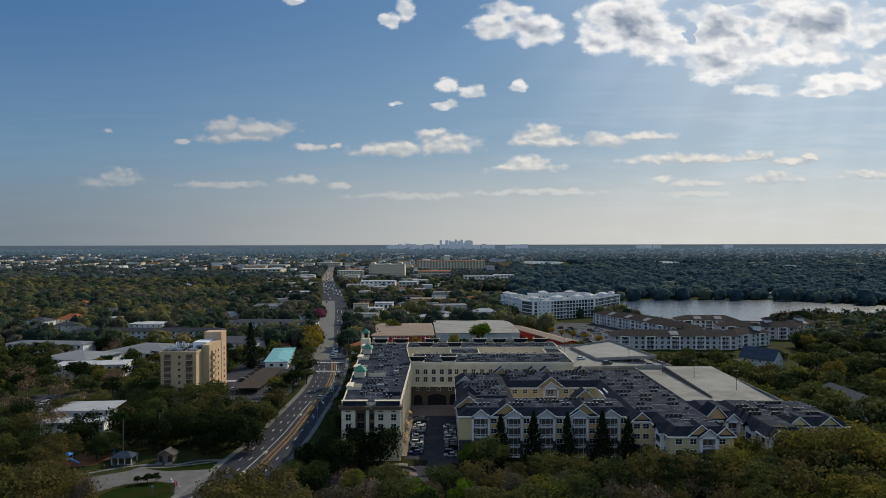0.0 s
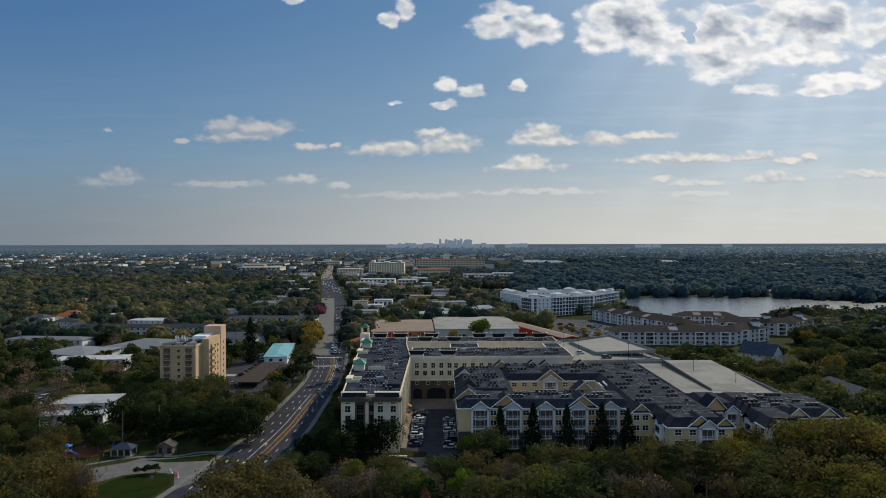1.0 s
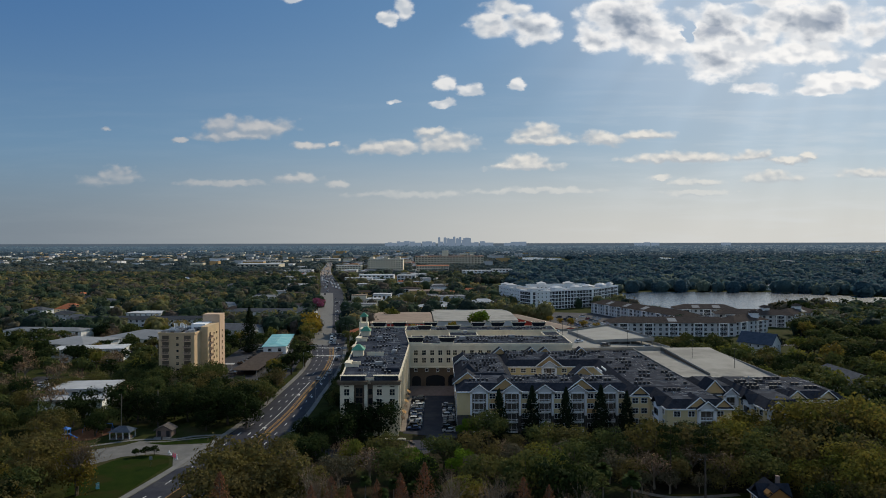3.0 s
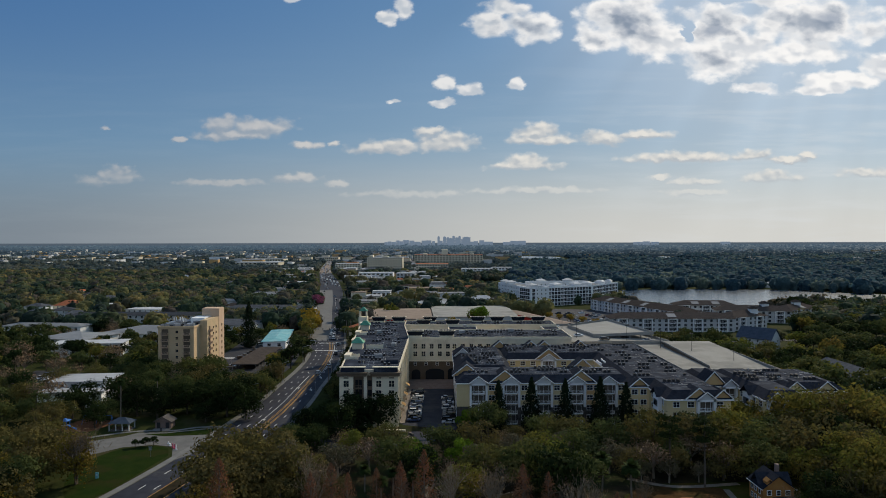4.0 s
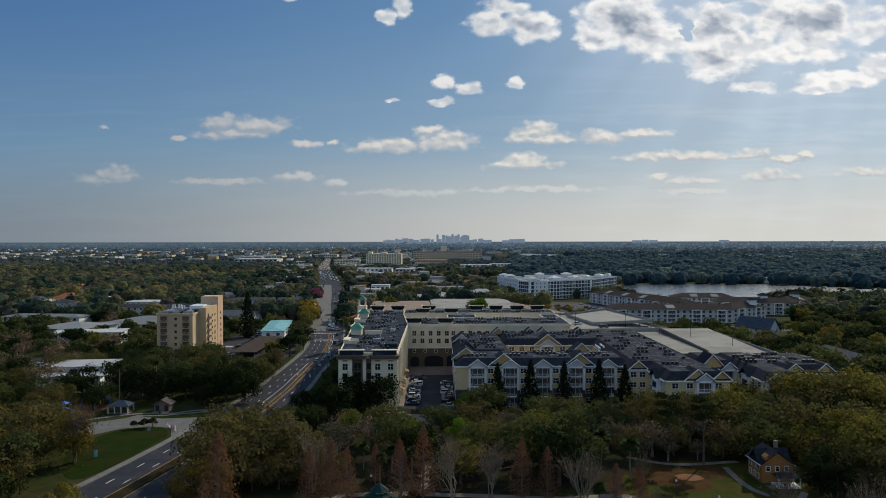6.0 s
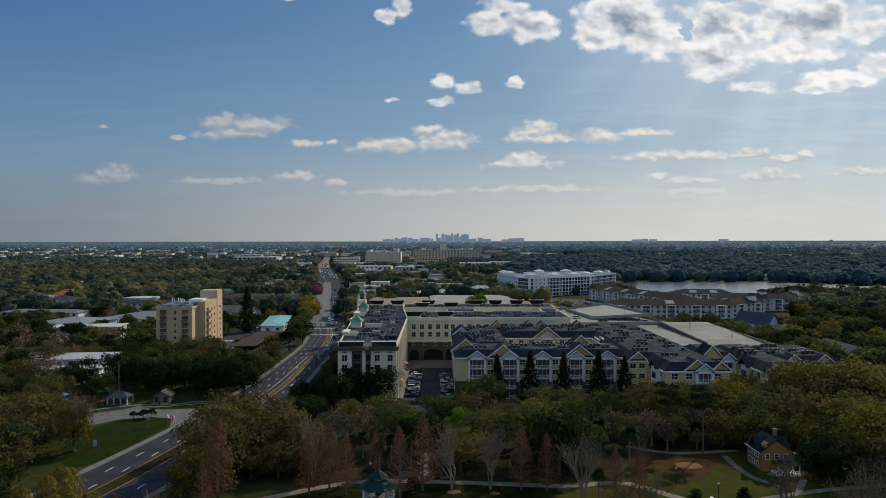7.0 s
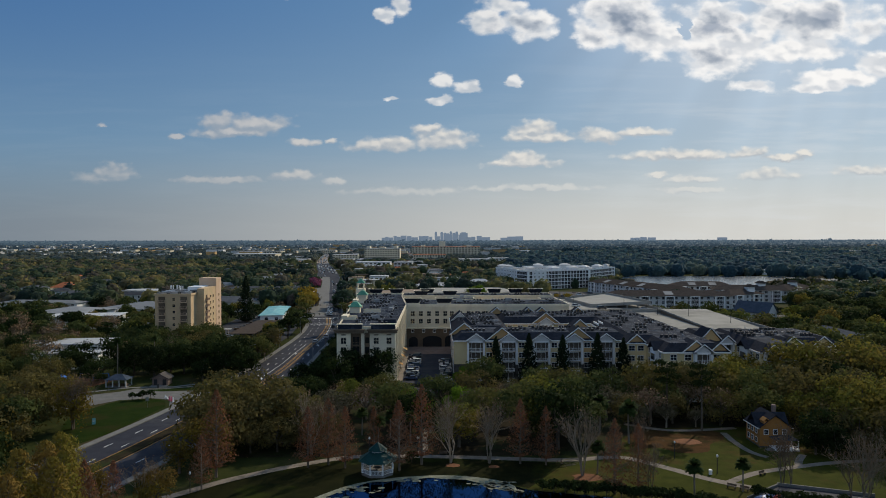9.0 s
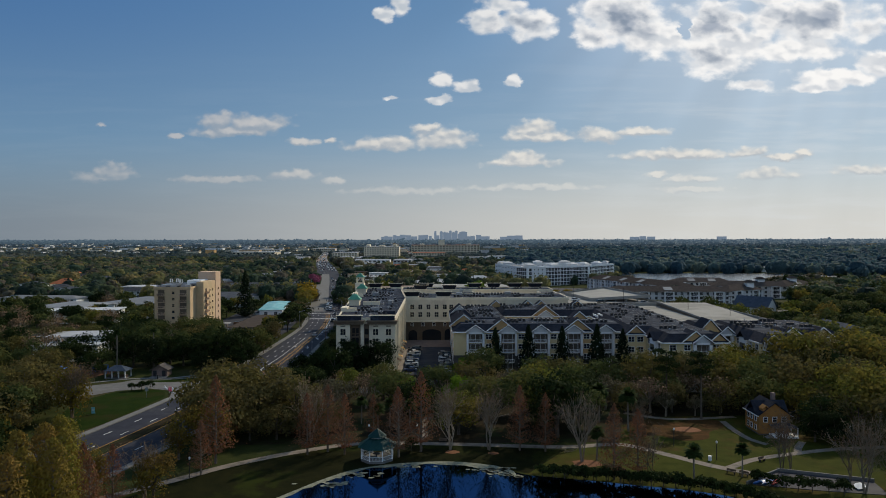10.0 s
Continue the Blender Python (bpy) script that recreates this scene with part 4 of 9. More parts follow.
def ac_rows(x0, y0, x1, y1, z, rows, per, seed, share=0.5, turn=0.0):
    """Air conditioners on a flat roof in broken rows, with a few vents between."""
    rng = random.Random(seed)
    for r in range(rows):
        y = y0 + (y1 - y0) * (r + 0.5) / rows
        x = x0
        while x < x1:
            if rng.random() < share:
                for i in range(rng.randint(2, per)):
                    if x > x1 - 1:
                        break
                    if AC_LEFT[0] > 0:
                        AC_LEFT[0] -= 1
                        on_roof(x, y + rng.uniform(-0.2, 0.2), z, AC_MESH, "small dark air conditioner on the flat roof", "air conditioner", "roof air conditioners", turn)
                    else:
                        AC_REST.add([(p[0] + x, p[1] + y, p[2] + z) for p in ac.v], ac.f)
                    x += 1.5
            x += rng.uniform(2, 6)
        for _ in range(int((x1 - x0) / 4) + 1):
            a, b, w = rng.uniform(x0, x1), y + rng.uniform(-2.5, 2.5), rng.choice((0.12, 0.15, 0.3))
            if rng.random() < 0.7:
                SEAMS.box(a, b, z - 0.01, min(a + rng.uniform(1.5, 7), x1 + 1.5), b + w, z + 0.12)
            else:
                SEAMS.box(a, b, z - 0.01, a + w, min(b + rng.uniform(1, 4), y1 + 1), z + 0.12)
        for _ in range(int((x1 - x0) / 2.2)):
            a, b, t = rng.uniform(x0, x1 - 1), y + rng.uniform(-2.8, 2.8), rng.choice((0.0, 0.0, 1.571, rng.uniform(-0.9, 0.9)))
            L, w = rng.uniform(0.8, 3.6), rng.uniform(0.07, 0.16)
            if y0 - 1 < b < y1 + 1:
                c, q = math.cos(t), math.sin(t)
                SEAMS.add([(a + c * u0 - q * v0, min(max(b + q * u0 + c * v0, y0 - 1.5), y1 + 1.5), z + h0) for h0 in (-0.01, 0.14) for u0, v0 in ((0, 0), (L, 0), (L, w), (0, w))],
                          [(4, 5, 6, 7), (0, 1, 5, 4), (1, 2, 6, 5), (2, 3, 7, 6), (3, 0, 4, 7)])
        for _ in range(max(1, int((x1 - x0) / 60))):
            on_roof(rng.uniform(x0, x1), y + rng.uniform(1.2, 2.2), z, VENT_MESH, "short metal vent pipe on the flat roof", "roof vent", "roof vents")


# ---- cream condominium round its forecourt ----
def cut_roof(parent, poly, h, wall_mat, base_mat, base_h, parapet=0.5, roof_mat=None, cornice=None, name="wing"):
    """A flat-roofed wing of a building: walls with a darker base, a roof sheet, and a parapet with its cornice."""
    w = Geo().prism(poly, base_h, h)
    wing = part("wall", w, wall_mat, parent)
    part("wall_base", Geo().prism(poly, 0, base_h), base_mat, parent, "dark stone base storey")
    part("roof", Geo().sheet(poly, h + 0.06), roof_mat or ROOF, parent, "dark flat roof with pale seams and stains")
    p = Geo()
    n = len(poly)
    for i in range(n):
        a, b = poly[i], poly[(i + 1) % n]
        L = math.hypot(b[0] - a[0], b[1] - a[1])
        m = frame_on(a, b, 0, h)
        p2 = Geo().box(-0.15, -0.3, -0.6, L + 0.15, 0.12, parapet)
        p.add(p2.turned(m).v, p2.f)
    part("parapet", p, cornice or wall_mat, parent, "projecting parapet cornice")
    clear_of(poly, 3)
    return wing


H = 19.2
condo = thing("apartment_building", (0, 0, 0), "cream stucco apartment building with flat dark roofs round a forecourt", "building")
LW = [(-34.7, 236.5), (-15, 236.5), (-15, 316), (-19.2, 360), (-19.2, 378), (-43.3, 378)]
cut_roof(condo, LW, H, CREAM, STONE, 6.8)
CW = rect(-14.9, 316.3, 60, 343)
cut_roof(condo, CW, H - 0.15, CREAM, BROWN, 8.6)
cut_roof(condo, rect(4, 343.2, 18, 359.8), H - 0.5, CREAM, BROWN, 6.8)
cut_roof(condo, rect(52, 343.2, 60, 359.8), H - 0.5, CREAM, BROWN, 6.8)
cut_roof(condo, rect(-19.0, 360, 60, 378), H + 0.3, CREAM, BROWN, 6.8)
# front end of the west wing: two cream bays, brown recesses between
for x0, x1 in ((-34.9, -30.2), (-23.6, -14.8)):
    part("bay", Geo().box(x0, 235.2, 0, x1, 236.4, H - 1.6), CREAM, condo)
part("bay", Geo().box(-26.6, 235.5, 0, -25.5, 236.4, H - 1.6), CREAM, condo)
part("recess_wall", Geo().box(-30.2, 236.2, 6.8, -26.6, 236.48, H - 1.6).box(-25.5, 236.2, 6.8, -23.6, 236.48, H - 1.6), BROWN, condo, "brown recessed wall")
part("cornice", Geo().box(-35.6, 234.6, H - 1.6, -25.6, 236.9, H - 0.7).box(-24.2, 234.6, H - 1.6, -14.2, 236.9, H - 0.7)
     .box(-35.9, 234.3, H - 0.7, -25.3, 237.2, H - 0.3).box(-24.5, 234.3, H - 0.7, -13.9, 237.2, H - 0.3), BROWN, condo, "dark brown cornice")
zs = [H - 4.2 - 3.3 * i for i in range(4)]
windows(condo, (-34.9, 235.2), (-30.2, 235.2), "cream_tall", zs, [2.35])
windows(condo, (-23.6, 235.2), (-14.8, 235.2), "cream_tall", zs, [2.2, 6.6])
for x in (-33.4, -22.2, -17.8):
    part("ornament", Geo().box(x, 235.0, H - 2.35, x + 1.6, 235.2, H - 2.0), BROWN, condo)
for z in zs:
    part("balcony", BALCONY_D, None, condo, at=frame_on((-30.2, 236.2), (-26.6, 236.2), 1.8, z - 1.6))
    part("pane", Geo().box(-25.2, 236.1, z - 1.0, -23.9, 236.3, z + 1.0), GLASS, condo)
# court side of the west wing
windows(condo, (-15, 236.5), (-15, 316), "cream_tall", zs[:3], count=19)
for i in range(9):        # buttress strips and awnings
    y = 241 + i * 8.6
    part("pilaster", Geo().box(-15.0, y - 0.5, 0, -14.5, y + 0.5, H - 1.2), CREAM, condo)
    if i < 6:
        part("awning", Geo().add([(-15, y + 2.3, 4.4), (-15, y + 6, 4.4), (-13.2, y + 6, 3.4), (-13.2, y + 2.3, 3.4), (-13.2, y + 6, 3.1), (-13.2, y + 2.3, 3.1)],
                                 [(0, 3, 2, 1), (3, 5, 4, 2), (0, 1, 2, 3)]), TAN if i % 2 else BROWN, condo, "cloth shop awning")
# front of the cross wing: brown base with arches, cream storeys above
windows(condo, (-14.9, 316.3), (60, 316.3), "cream_tall", [H - 3.9, H - 7.4], [3.0 + 3.75 * i for i in range(5)] + [21.0 + 3.9 * i for i in range(10)])
windows(condo, (-14.9, 316.3), (60, 316.3), "small", [H - 11.9], [3.0, 8.0, 13.0, 18.0] + [23 + 5.2 * i for i in range(7)])
for x0, x1 in ((-14.9, -9.8), (-9.8, -1.6), (1.5, 7.0)):
    part("pier", Geo().box(x0, 315.9, 8.6, x0 + 0.7, 316.3, H - 1), CREAM, condo)
part("string_course", Geo().box(-14.9, 315.7, 8.4, 60, 316.3, 8.9), CREAM, condo)


def arch(x0, x1, h, y):
    """A dark arch-shaped slab with a brown surround; its colour stands in for shade."""
    pts = [(x0, 0.05)] + [(x1, 0.05)] + [((x0 + x1) / 2 + (x1 - x0) / 2 * math.cos(a * math.pi / 10), h - 1.6 + 1.6 * math.sin(a * math.pi / 10)) for a in range(11)]
    g = Geo()
    n = len(pts)
    g.add([(x, y, z) for x, z in pts] + [(x, y + 0.25, z) for x, z in pts], [tuple(range(n))] + [(i, (i + 1) % n, n + (i + 1) % n, n + i) for i in range(n)])
    return g


for x0, x1, h in ((-13.6, -9.6, 4.6), (-7.2, 1.4, 5.0), (3.0, 7.4, 5.2)):
    part("archway", arch(x0, x1, h, 316.1), GLASS, condo, "dark arched slab in place of a shaded passage")
# court fronts that show above the roofs
windows(condo, (-19.0, 360), (4, 360), "cream_tall", [H - 3.2], count=5)
windows(condo, (18, 360), (52, 360), "cream_tall", [H - 3.2], count=7)


def crown(x, y, w, face):
    """A dark mansard crown on the parapet, between pale flared cheeks."""
    c = new("roof_crown")
    c.parent, c.matrix_basis = condo, pose(x, y, H, 0, 0, face)
    a = w / 2
    part("mansard", Geo().add([(-a + 1, 0, 0.9), (a - 1, 0, 0.9), (a, -0.9, 3.0), (-a, -0.9, 3.0), (-a + 1, 2.2, 0.9), (a - 1, 2.2, 0.9), (a, 2.6, 3.0), (-a, 2.6, 3.0)],
                              [(0, 1, 2, 3), (1, 5, 6, 2), (5, 4, 7, 6), (4, 0, 3, 7), (3, 2, 6, 7)]), SHINGLE, c)
    part("rim", Geo().box(-a - 0.2, -1.1, 3.0, a + 0.2, -0.7, 3.25).box(-a - 0.2, -0.7, 3.0, -a + 0.2, 2.7, 3.25).box(a - 0.2, -0.7, 3.0, a + 0.2, 2.7, 3.25), CREAM, c)
    part("foot", Geo().box(-a + 0.6, -0.3, 0.0, a - 0.6, 2.4, 0.9), CREAM, c)
    return c


for x, y in ((-12, 317), (2.5, 317), (-34, 375), (-23, 375), (-6, 375), (20, 375), (30.5, 375), (42, 375), (53, 375), (-9, 361), (6, 361)):
    crown(x, y, 7.6, 0)
for y in (262, 302, 328, 362):     # stepped parapets on the avenue side
    x = np.interp(y, [236, 378], [-34.7, -43.3])
    st = new("roof_parapet")
    st.parent, st.matrix_basis = condo, pose(x + 1.6, y, H)
    part("block", Geo().box(-1.8, -3.2, 0, 0.2, 3.2, 1.4).box(-2.0, -3.4, 1.4, 0.4, 3.4, 1.7), CREAM, st)
    for s in (-3, 2.4):
        part("inner_wall", Geo().box(0.2, s, 0, 3.4, s + 0.4, 1.2), CREAM, st)
part("end_crest", Geo().box(-34.6, 235.6, H - 0.3, -26.4, 236.6, H + 1.3).box(-23.2, 235.6, H - 0.3, -15.0, 236.6, H + 1.3), ROOF, condo)
part("crest_edge", Geo().box(-35.0, 235.3, H + 1.3, -26.0, 236.8, H + 1.5).box(-23.6, 235.3, H + 1.3, -14.6, 236.8, H + 1.5), CREAM, condo)
for x, y, s in ((-34.5, 285, 1.0), (-38.0, 345, 1.0)):      # copper-roofed pavilions
    cp = new("roof_pavilion")
    cp.parent, cp.matrix_basis = condo, pose(x, y, H)
    part("wall", Geo().box(-2.1, -2.1, 0, 2.1, 2.1, 2.6), CREAM, cp)
    part("roof", Geo().hip(-2.7, -2.7, 2.7, 2.7, 2.6, 2.0, top=0.3), COPPER, cp, "weathered green copper roof")
    part("finial", Geo().tube((0, 0, 4.5), (0, 0, 5.6), 0.15, 0.05), COPPER, cp)
part("roof_wall", Geo().box(-31, 284.5, H, -24, 285.0, H + 1.6), CREAM, condo)
lt = thing("lantern_tower", (-42.2, 374, 0), "slim cream lantern tower with a green copper cap", "tower")
part("shaft", Geo().box(-2.4, -2.4, 0, 2.4, 2.4, H + 3.4), CREAM, lt)
for a, b in ((-1, -1), (1, -1), (1, 1), (-1, 1)):
    part("column", Geo().box(a * 1.7 - 0.3, b * 1.7 - 0.3, H + 3.4, a * 1.7 + 0.3, b * 1.7 + 0.3, H + 6.6), CREAM, lt)
part("cap", Geo().hip(-2.3, -2.3, 2.3, 2.3, H + 6.6, 2.4), COPPER, lt, "green copper cap")
ac_rows(-30, 240, -17, 312, H + 0.1, 15, 4, 5)
ac_rows(-35, 318, -21, 374, H + 0.1, 9, 3, 6)
ac_rows(-10, 322, 58, 341, H, 4, 5, 7)
ac_rows(-16, 363, 57, 373, H + 0.4, 2, 4, 8)
for x, y, t in ((-24, 262, 10), (-20, 290, 80), (-30, 330, 30), (10, 330, 0), (34, 335, 12), (12, 352, 90)):
    on_roof(x, y, H + 0.1, RTU_MESH, "grey metal rooftop unit on the flat roof", "rooftop unit", "rooftop units", t)
part("awning_roof", Geo().box(-20, 250, H + 0.07, -15.6, 256, H + 1.3), ROOF, condo)

# ---- yellow apartments with white balconies and gables ----
E0 = 14.6
flats = thing("apartment_house", (0, 0, 0), "yellow and white gabled apartment house with dark shingle roofs", "building")


def flats_block(poly, h=E0, skirt=2.4):
    """A block of the house: stone base, yellow walls, a shingled skirt and a flat roof behind it."""
    part("wall", Geo().prism(poly, 6.4, h), YELLOW, flats)
    part("wall_base", Geo().prism(poly, 0, 6.4), STONE, flats, "dark stone base storeys")
    xs, ys = [p[0] for p in poly], [p[1] for p in poly]
    x0, x1, y0, y1 = min(xs), max(xs), min(ys), max(ys)
    g = Geo().add([(x0 - 0.6, y0 - 0.6, h), (x1 + 0.6, y0 - 0.6, h), (x1 + 0.6, y1 + 0.6, h), (x0 - 0.6, y1 + 0.6, h),
                   (x0 + 2.6, y0 + 2.6, h + skirt), (x1 - 2.6, y0 + 2.6, h + skirt), (x1 - 2.6, y1 - 2.6, h + skirt), (x0 + 2.6, y1 - 2.6, h + skirt)],
                  [(0, 1, 5, 4), (1, 2, 6, 5), (2, 3, 7, 6), (3, 0, 4, 7), (3, 2, 1, 0)])
    part("roof_skirt", g, SHINGLE, flats, "charcoal shingle roof slope")
    part("roof", Geo().sheet(rect(x0 + 2.6, y0 + 2.6, x1 - 2.6, y1 - 2.6), h + skirt + 0.02), ROOF, flats, "flat dark roof behind the slopes")
    part("fascia", Geo().box(x0 - 0.65, y0 - 0.65, h - 0.35, x1 + 0.65, y0 - 0.45, h + 0.05).box(x0 - 0.65, y0 - 0.65, h - 0.35, x0 - 0.45, y1 + 0.65, h + 0.05), WHITE, flats)
    clear_of(poly, 3)


def flats_gable(x, y, w, h, z, wall, deep=6.0, back=0.0):
    """A cross gable with white barge boards, facing the park."""
    a = w / 2
    part("gable_wall", Geo().gable_end(x - a + 0.3, x + a - 0.3, y, z, h - 0.35, 0.4), wall, flats)
    part("gable_roof", Geo().gable(x - a - 0.3, y - 0.5, x + a + 0.3, y + deep, z, h, "y"), SHINGLE, flats)
    t = Geo()
    for s in (-1, 1):
        t.add([(x + s * (a + 0.35), y - 0.62, z - 0.25), (x, y - 0.62, z + h - 0.1), (x, y - 0.62, z + h + 0.3), (x + s * (a + 0.35), y - 0.62, z + 0.15),
               (x + s * (a + 0.35), y - 0.5, z - 0.25), (x, y - 0.5, z + h - 0.1), (x, y - 0.5, z + h + 0.3), (x + s * (a + 0.35), y - 0.5, z + 0.15)],
              [(0, 1, 2, 3), (3, 2, 6, 7), (0, 4, 5, 1), (4, 7, 6, 5)])
    part("barge_board", t, WHITE, flats)


def balcony_bay(x, y, w=6.2, storeys=4, deep=1.4):
    """A projecting white balcony bay over all storeys, under its own gable."""
    a = w / 2
    bay = part("bay", Geo().box(x - a, y - deep, 6.4, x - a + 0.7, y, E0).box(x + a - 0.7, y - deep, 6.4, x + a, y, E0).box(x - a, y - deep, E0 - 0.6, x + a, y, E0), WHITE, flats, "white balcony bay")
    for s in (x - a, x + a - 0.7):
        part("bay_base", Geo().box(s, y - deep, 0, s + 0.7, y, 6.4), STONE, flats)
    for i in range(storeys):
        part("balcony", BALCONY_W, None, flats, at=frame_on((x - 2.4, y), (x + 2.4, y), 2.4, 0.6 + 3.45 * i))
        # Dark sheet behind the balcony carries the recess's shade in its colour.
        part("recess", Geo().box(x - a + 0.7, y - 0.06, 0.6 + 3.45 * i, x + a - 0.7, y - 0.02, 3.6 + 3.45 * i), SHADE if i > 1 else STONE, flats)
    flats_gable(x, y - deep + 0.1, w + 0.4, 2.4, E0, GREY_W)


flats_block(rect(5.4, 238, 66, 257))
flats_block(rect(5.4, 256, 26.5, 306), E0 + 0.03)
flats_block(rect(25.5, 285, 73, 312), E0 - 0.02)
flats_block(rect(63.4, 231, 89, 313), E0 + 0.06)
flats_block(rect(70, 213, 90, 253), E0 - 0.05)
flats_block(rect(89, 232, 101, 254), E0 + 0.02)
flats_block(rect(100, 212, 113, 254), E0 - 0.08)
flats_block(rect(112, 224, 132, 252), E0 - 0.03)
BAYS = [12.9, 24.2, 35.5, 46.9, 57.8]
for x in BAYS:
    balcony_bay(x, 238)
for x in (22.0, 48.4):
    flats_gable(x, 238.2, 10.5, 4.2, E0, TAN, 9)
for x in (22.0, 48.4):
    part("wall_panel", Geo().box(x - 5.0, 237.965, 6.4, x + 5.0, 238, E0 - 0.4), TAN, flats, "ochre siding panel")
flats_gable(9.2, 247, 10, 4.0, E0 + 0.8, TAN, 9)
rows4 = [2.6, 6.0, 9.5, 12.9]
windows(flats, (5.4, 238), (66, 238), "white_pair", rows4, [x - 5.4 + d for x in BAYS for d in (4.6, 7.0) if x + d < 65])
windows(flats, (70, 213), (90, 213), "white_pair", rows4, [3.0, 7.5, 16.5])
windows(flats, (89, 232), (100, 232), "white_pair", rows4, [2.0, 4.5])
windows(flats, (112, 224), (132, 224), "white_pair", rows4, count=5)
windows(flats, (100, 212), (113, 212), "white_pair", rows4, [7.2, 11.0])
windows(flats, (100, 232), (100, 212), "white_pair", rows4, [4.0, 7.0, 13.0, 17.5])
windows(flats, (5.4, 306), (5.4, 238), "white_pair", rows4, count=12)
windows(flats, (70, 231), (70, 213), "white_pair", rows4, count=4)
windows(flats, (25.5, 285), (63.4, 285), "white_pair", rows4[2:], count=8)
balcony_bay(44.5, 285)
flats_gable(44.5, 284.6, 11, 4.4, E0, TAN, 9)
flats_gable(53, 257.5, 8, 3.6, E0 + 1.2, TAN, 7)
for x in (26, 40, 46, 62):
    flats_gable(x, 306, 6.5, 2.8, E0 + 1.6, TAN, 5)
for x, y, w, h in ((80, 213, 8, 3.4), (92.2, 232, 8.5, 4.8), (87.5, 213, 6, 2.8)):
    flats_gable(x, y, w, h, E0, TAN, 8)
windows(flats, (63.4, 231), (70, 231), "white_pair", rows4, [1.7, 4.7])
flats_gable(66.7, 231, 6.2, 2.8, E0 + 0.06, TAN, 6)
part("side_bay", Geo().box(68.8, 217.5, 3, 70, 223, E0), WHITE, flats)
part("side_bay_roof", Geo().gable(68.0, 217, 74, 223.5, E0, 2.4, "x"), SHINGLE, flats)
for z in (5.2, 8.6, 12.0):
    part("pane", Geo().box(68.72, 218.4, z - 1.0, 68.8, 222.2, z + 1.0), GLASS, flats)
balcony_bay(97.4, 232, 4.8)
balcony_bay(103.2, 212, 5.2)
balcony_bay(82.0, 213, 5.6)
part("side_bay", Geo().box(98.8, 219.5, 3, 100, 225, E0), WHITE, flats)
part("side_bay_roof", Geo().gable(98.0, 219, 104, 225.5, E0, 2.4, "x"), SHINGLE, flats)
for z in (5.2, 8.6, 12.0):
    part("pane", Geo().box(98.72, 220.4, z - 1.0, 98.8, 224.2, z + 1.0), GLASS, flats)
part("corner_roof", Geo().hip(5.0, 258, 15.5, 272, E0 + 0.5, 4.6), SHINGLE, flats)
part("corner_roof", Geo().hip(5.0, 288, 13, 300, E0 + 0.5, 4.0), SHINGLE, flats)
flats_gable(9.0, 287, 7, 3.2, E0 + 1.0, GREY_W, 6)
for x in (116, 126):
    flats_gable(x, 224, 7, 3.0, E0, YELLOW, 6)
porch = thing("sun_porch", (77, 210.5, 0), "white two-storey sun porch with a pale hipped roof", "porch")
part("wall", Geo().box(-5, -2, 0, 5, 2.4, 7.0), WHITE, porch)
part("roof", Geo().hip(-5.6, -2.6, 5.6, 2.4, 7.0, 1.6), ROOF_GREY, porch)
for i in range(6):
    part("window", WIN["white_pair"][0], None, porch, at=frame_on((-5, -2), (5, -2), 0.9 + 1.64 * i, 5.2))
    part("pane", WIN["white_pair"][1], None, porch, at=frame_on((-5, -2), (5, -2), 0.9 + 1.64 * i, 5.2))
R0 = E0 + 2.45
ac_rows(10, 242, 62, 254, R0, 3, 5, 11)
ac_rows(9, 259, 23, 303, R0, 8, 5, 12)
ac_rows(28, 289, 70, 308, R0, 4, 6, 13)
ac_rows(67, 234, 86, 309, R0, 11, 4, 14)
ac_rows(74, 217, 87, 231, R0, 2, 4, 15)
ac_rows(103, 228, 129, 248, R0, 4, 4, 16)
single("roof_conduit", SEAMS, SEAM, "pale conduits and seams lying across the dark roofs", "roof conduit", kind="stuff")
part("roof_wall", Geo().box(60, 258, R0, 60.3, 266, R0 + 0.7).box(62.5, 262, R0, 62.8, 269, R0 + 0.6), WHITE, flats)

# ---- parking decks ----
def car_deck(name, poly, top, floors, label, slit=None):
    d = thing(name, (0, 0, 0), label, "car park", "parking decks")
    n = len(poly)
    for i in range(floors):
        z = top - 3.3 * i
        part("deck", Geo().prism(poly, z - 0.5, z), DECK, d)
        rail = Geo()
        for j in range(n):
            a, b = poly[j], poly[(j + 1) % n]
            L = math.hypot(b[0] - a[0], b[1] - a[1])
            r = Geo().box(0, 0, -0.8, L, 0.25, 1.1)
            rail.add(r.turned(frame_on(a, b, 0, z)).v, r.f)
        part("guard_wall", rail, DECK, d)
    c = Vector((sum(p[0] for p in poly) / n, sum(p[1] for p in poly) / n))
    core = [tuple(c + (Vector(p) - c) * 0.90) for p in poly]
    # A solid brown core stands in for the shade inside the open levels.
    part("core", Geo().prism(core, 0, top - 0.6), BROWN, d)
    for j in range(n):
        a, b = Vector(poly[j]), Vector(poly[(j + 1) % n])
        for k in range(int((b - a).length / 9) + 1):
            p = a + (b - a).normalized() * min(9.0 * k + 0.5, (b - a).length - 0.5)
            p = p + (c - p).normalized() * 0.4
            part("pillar", Geo().box(p.x - 0.3, p.y - 0.3, 0, p.x + 0.3, p.y + 0.3, top - 0.5), DECK, d)
    clear_of(poly, 3)
    return d


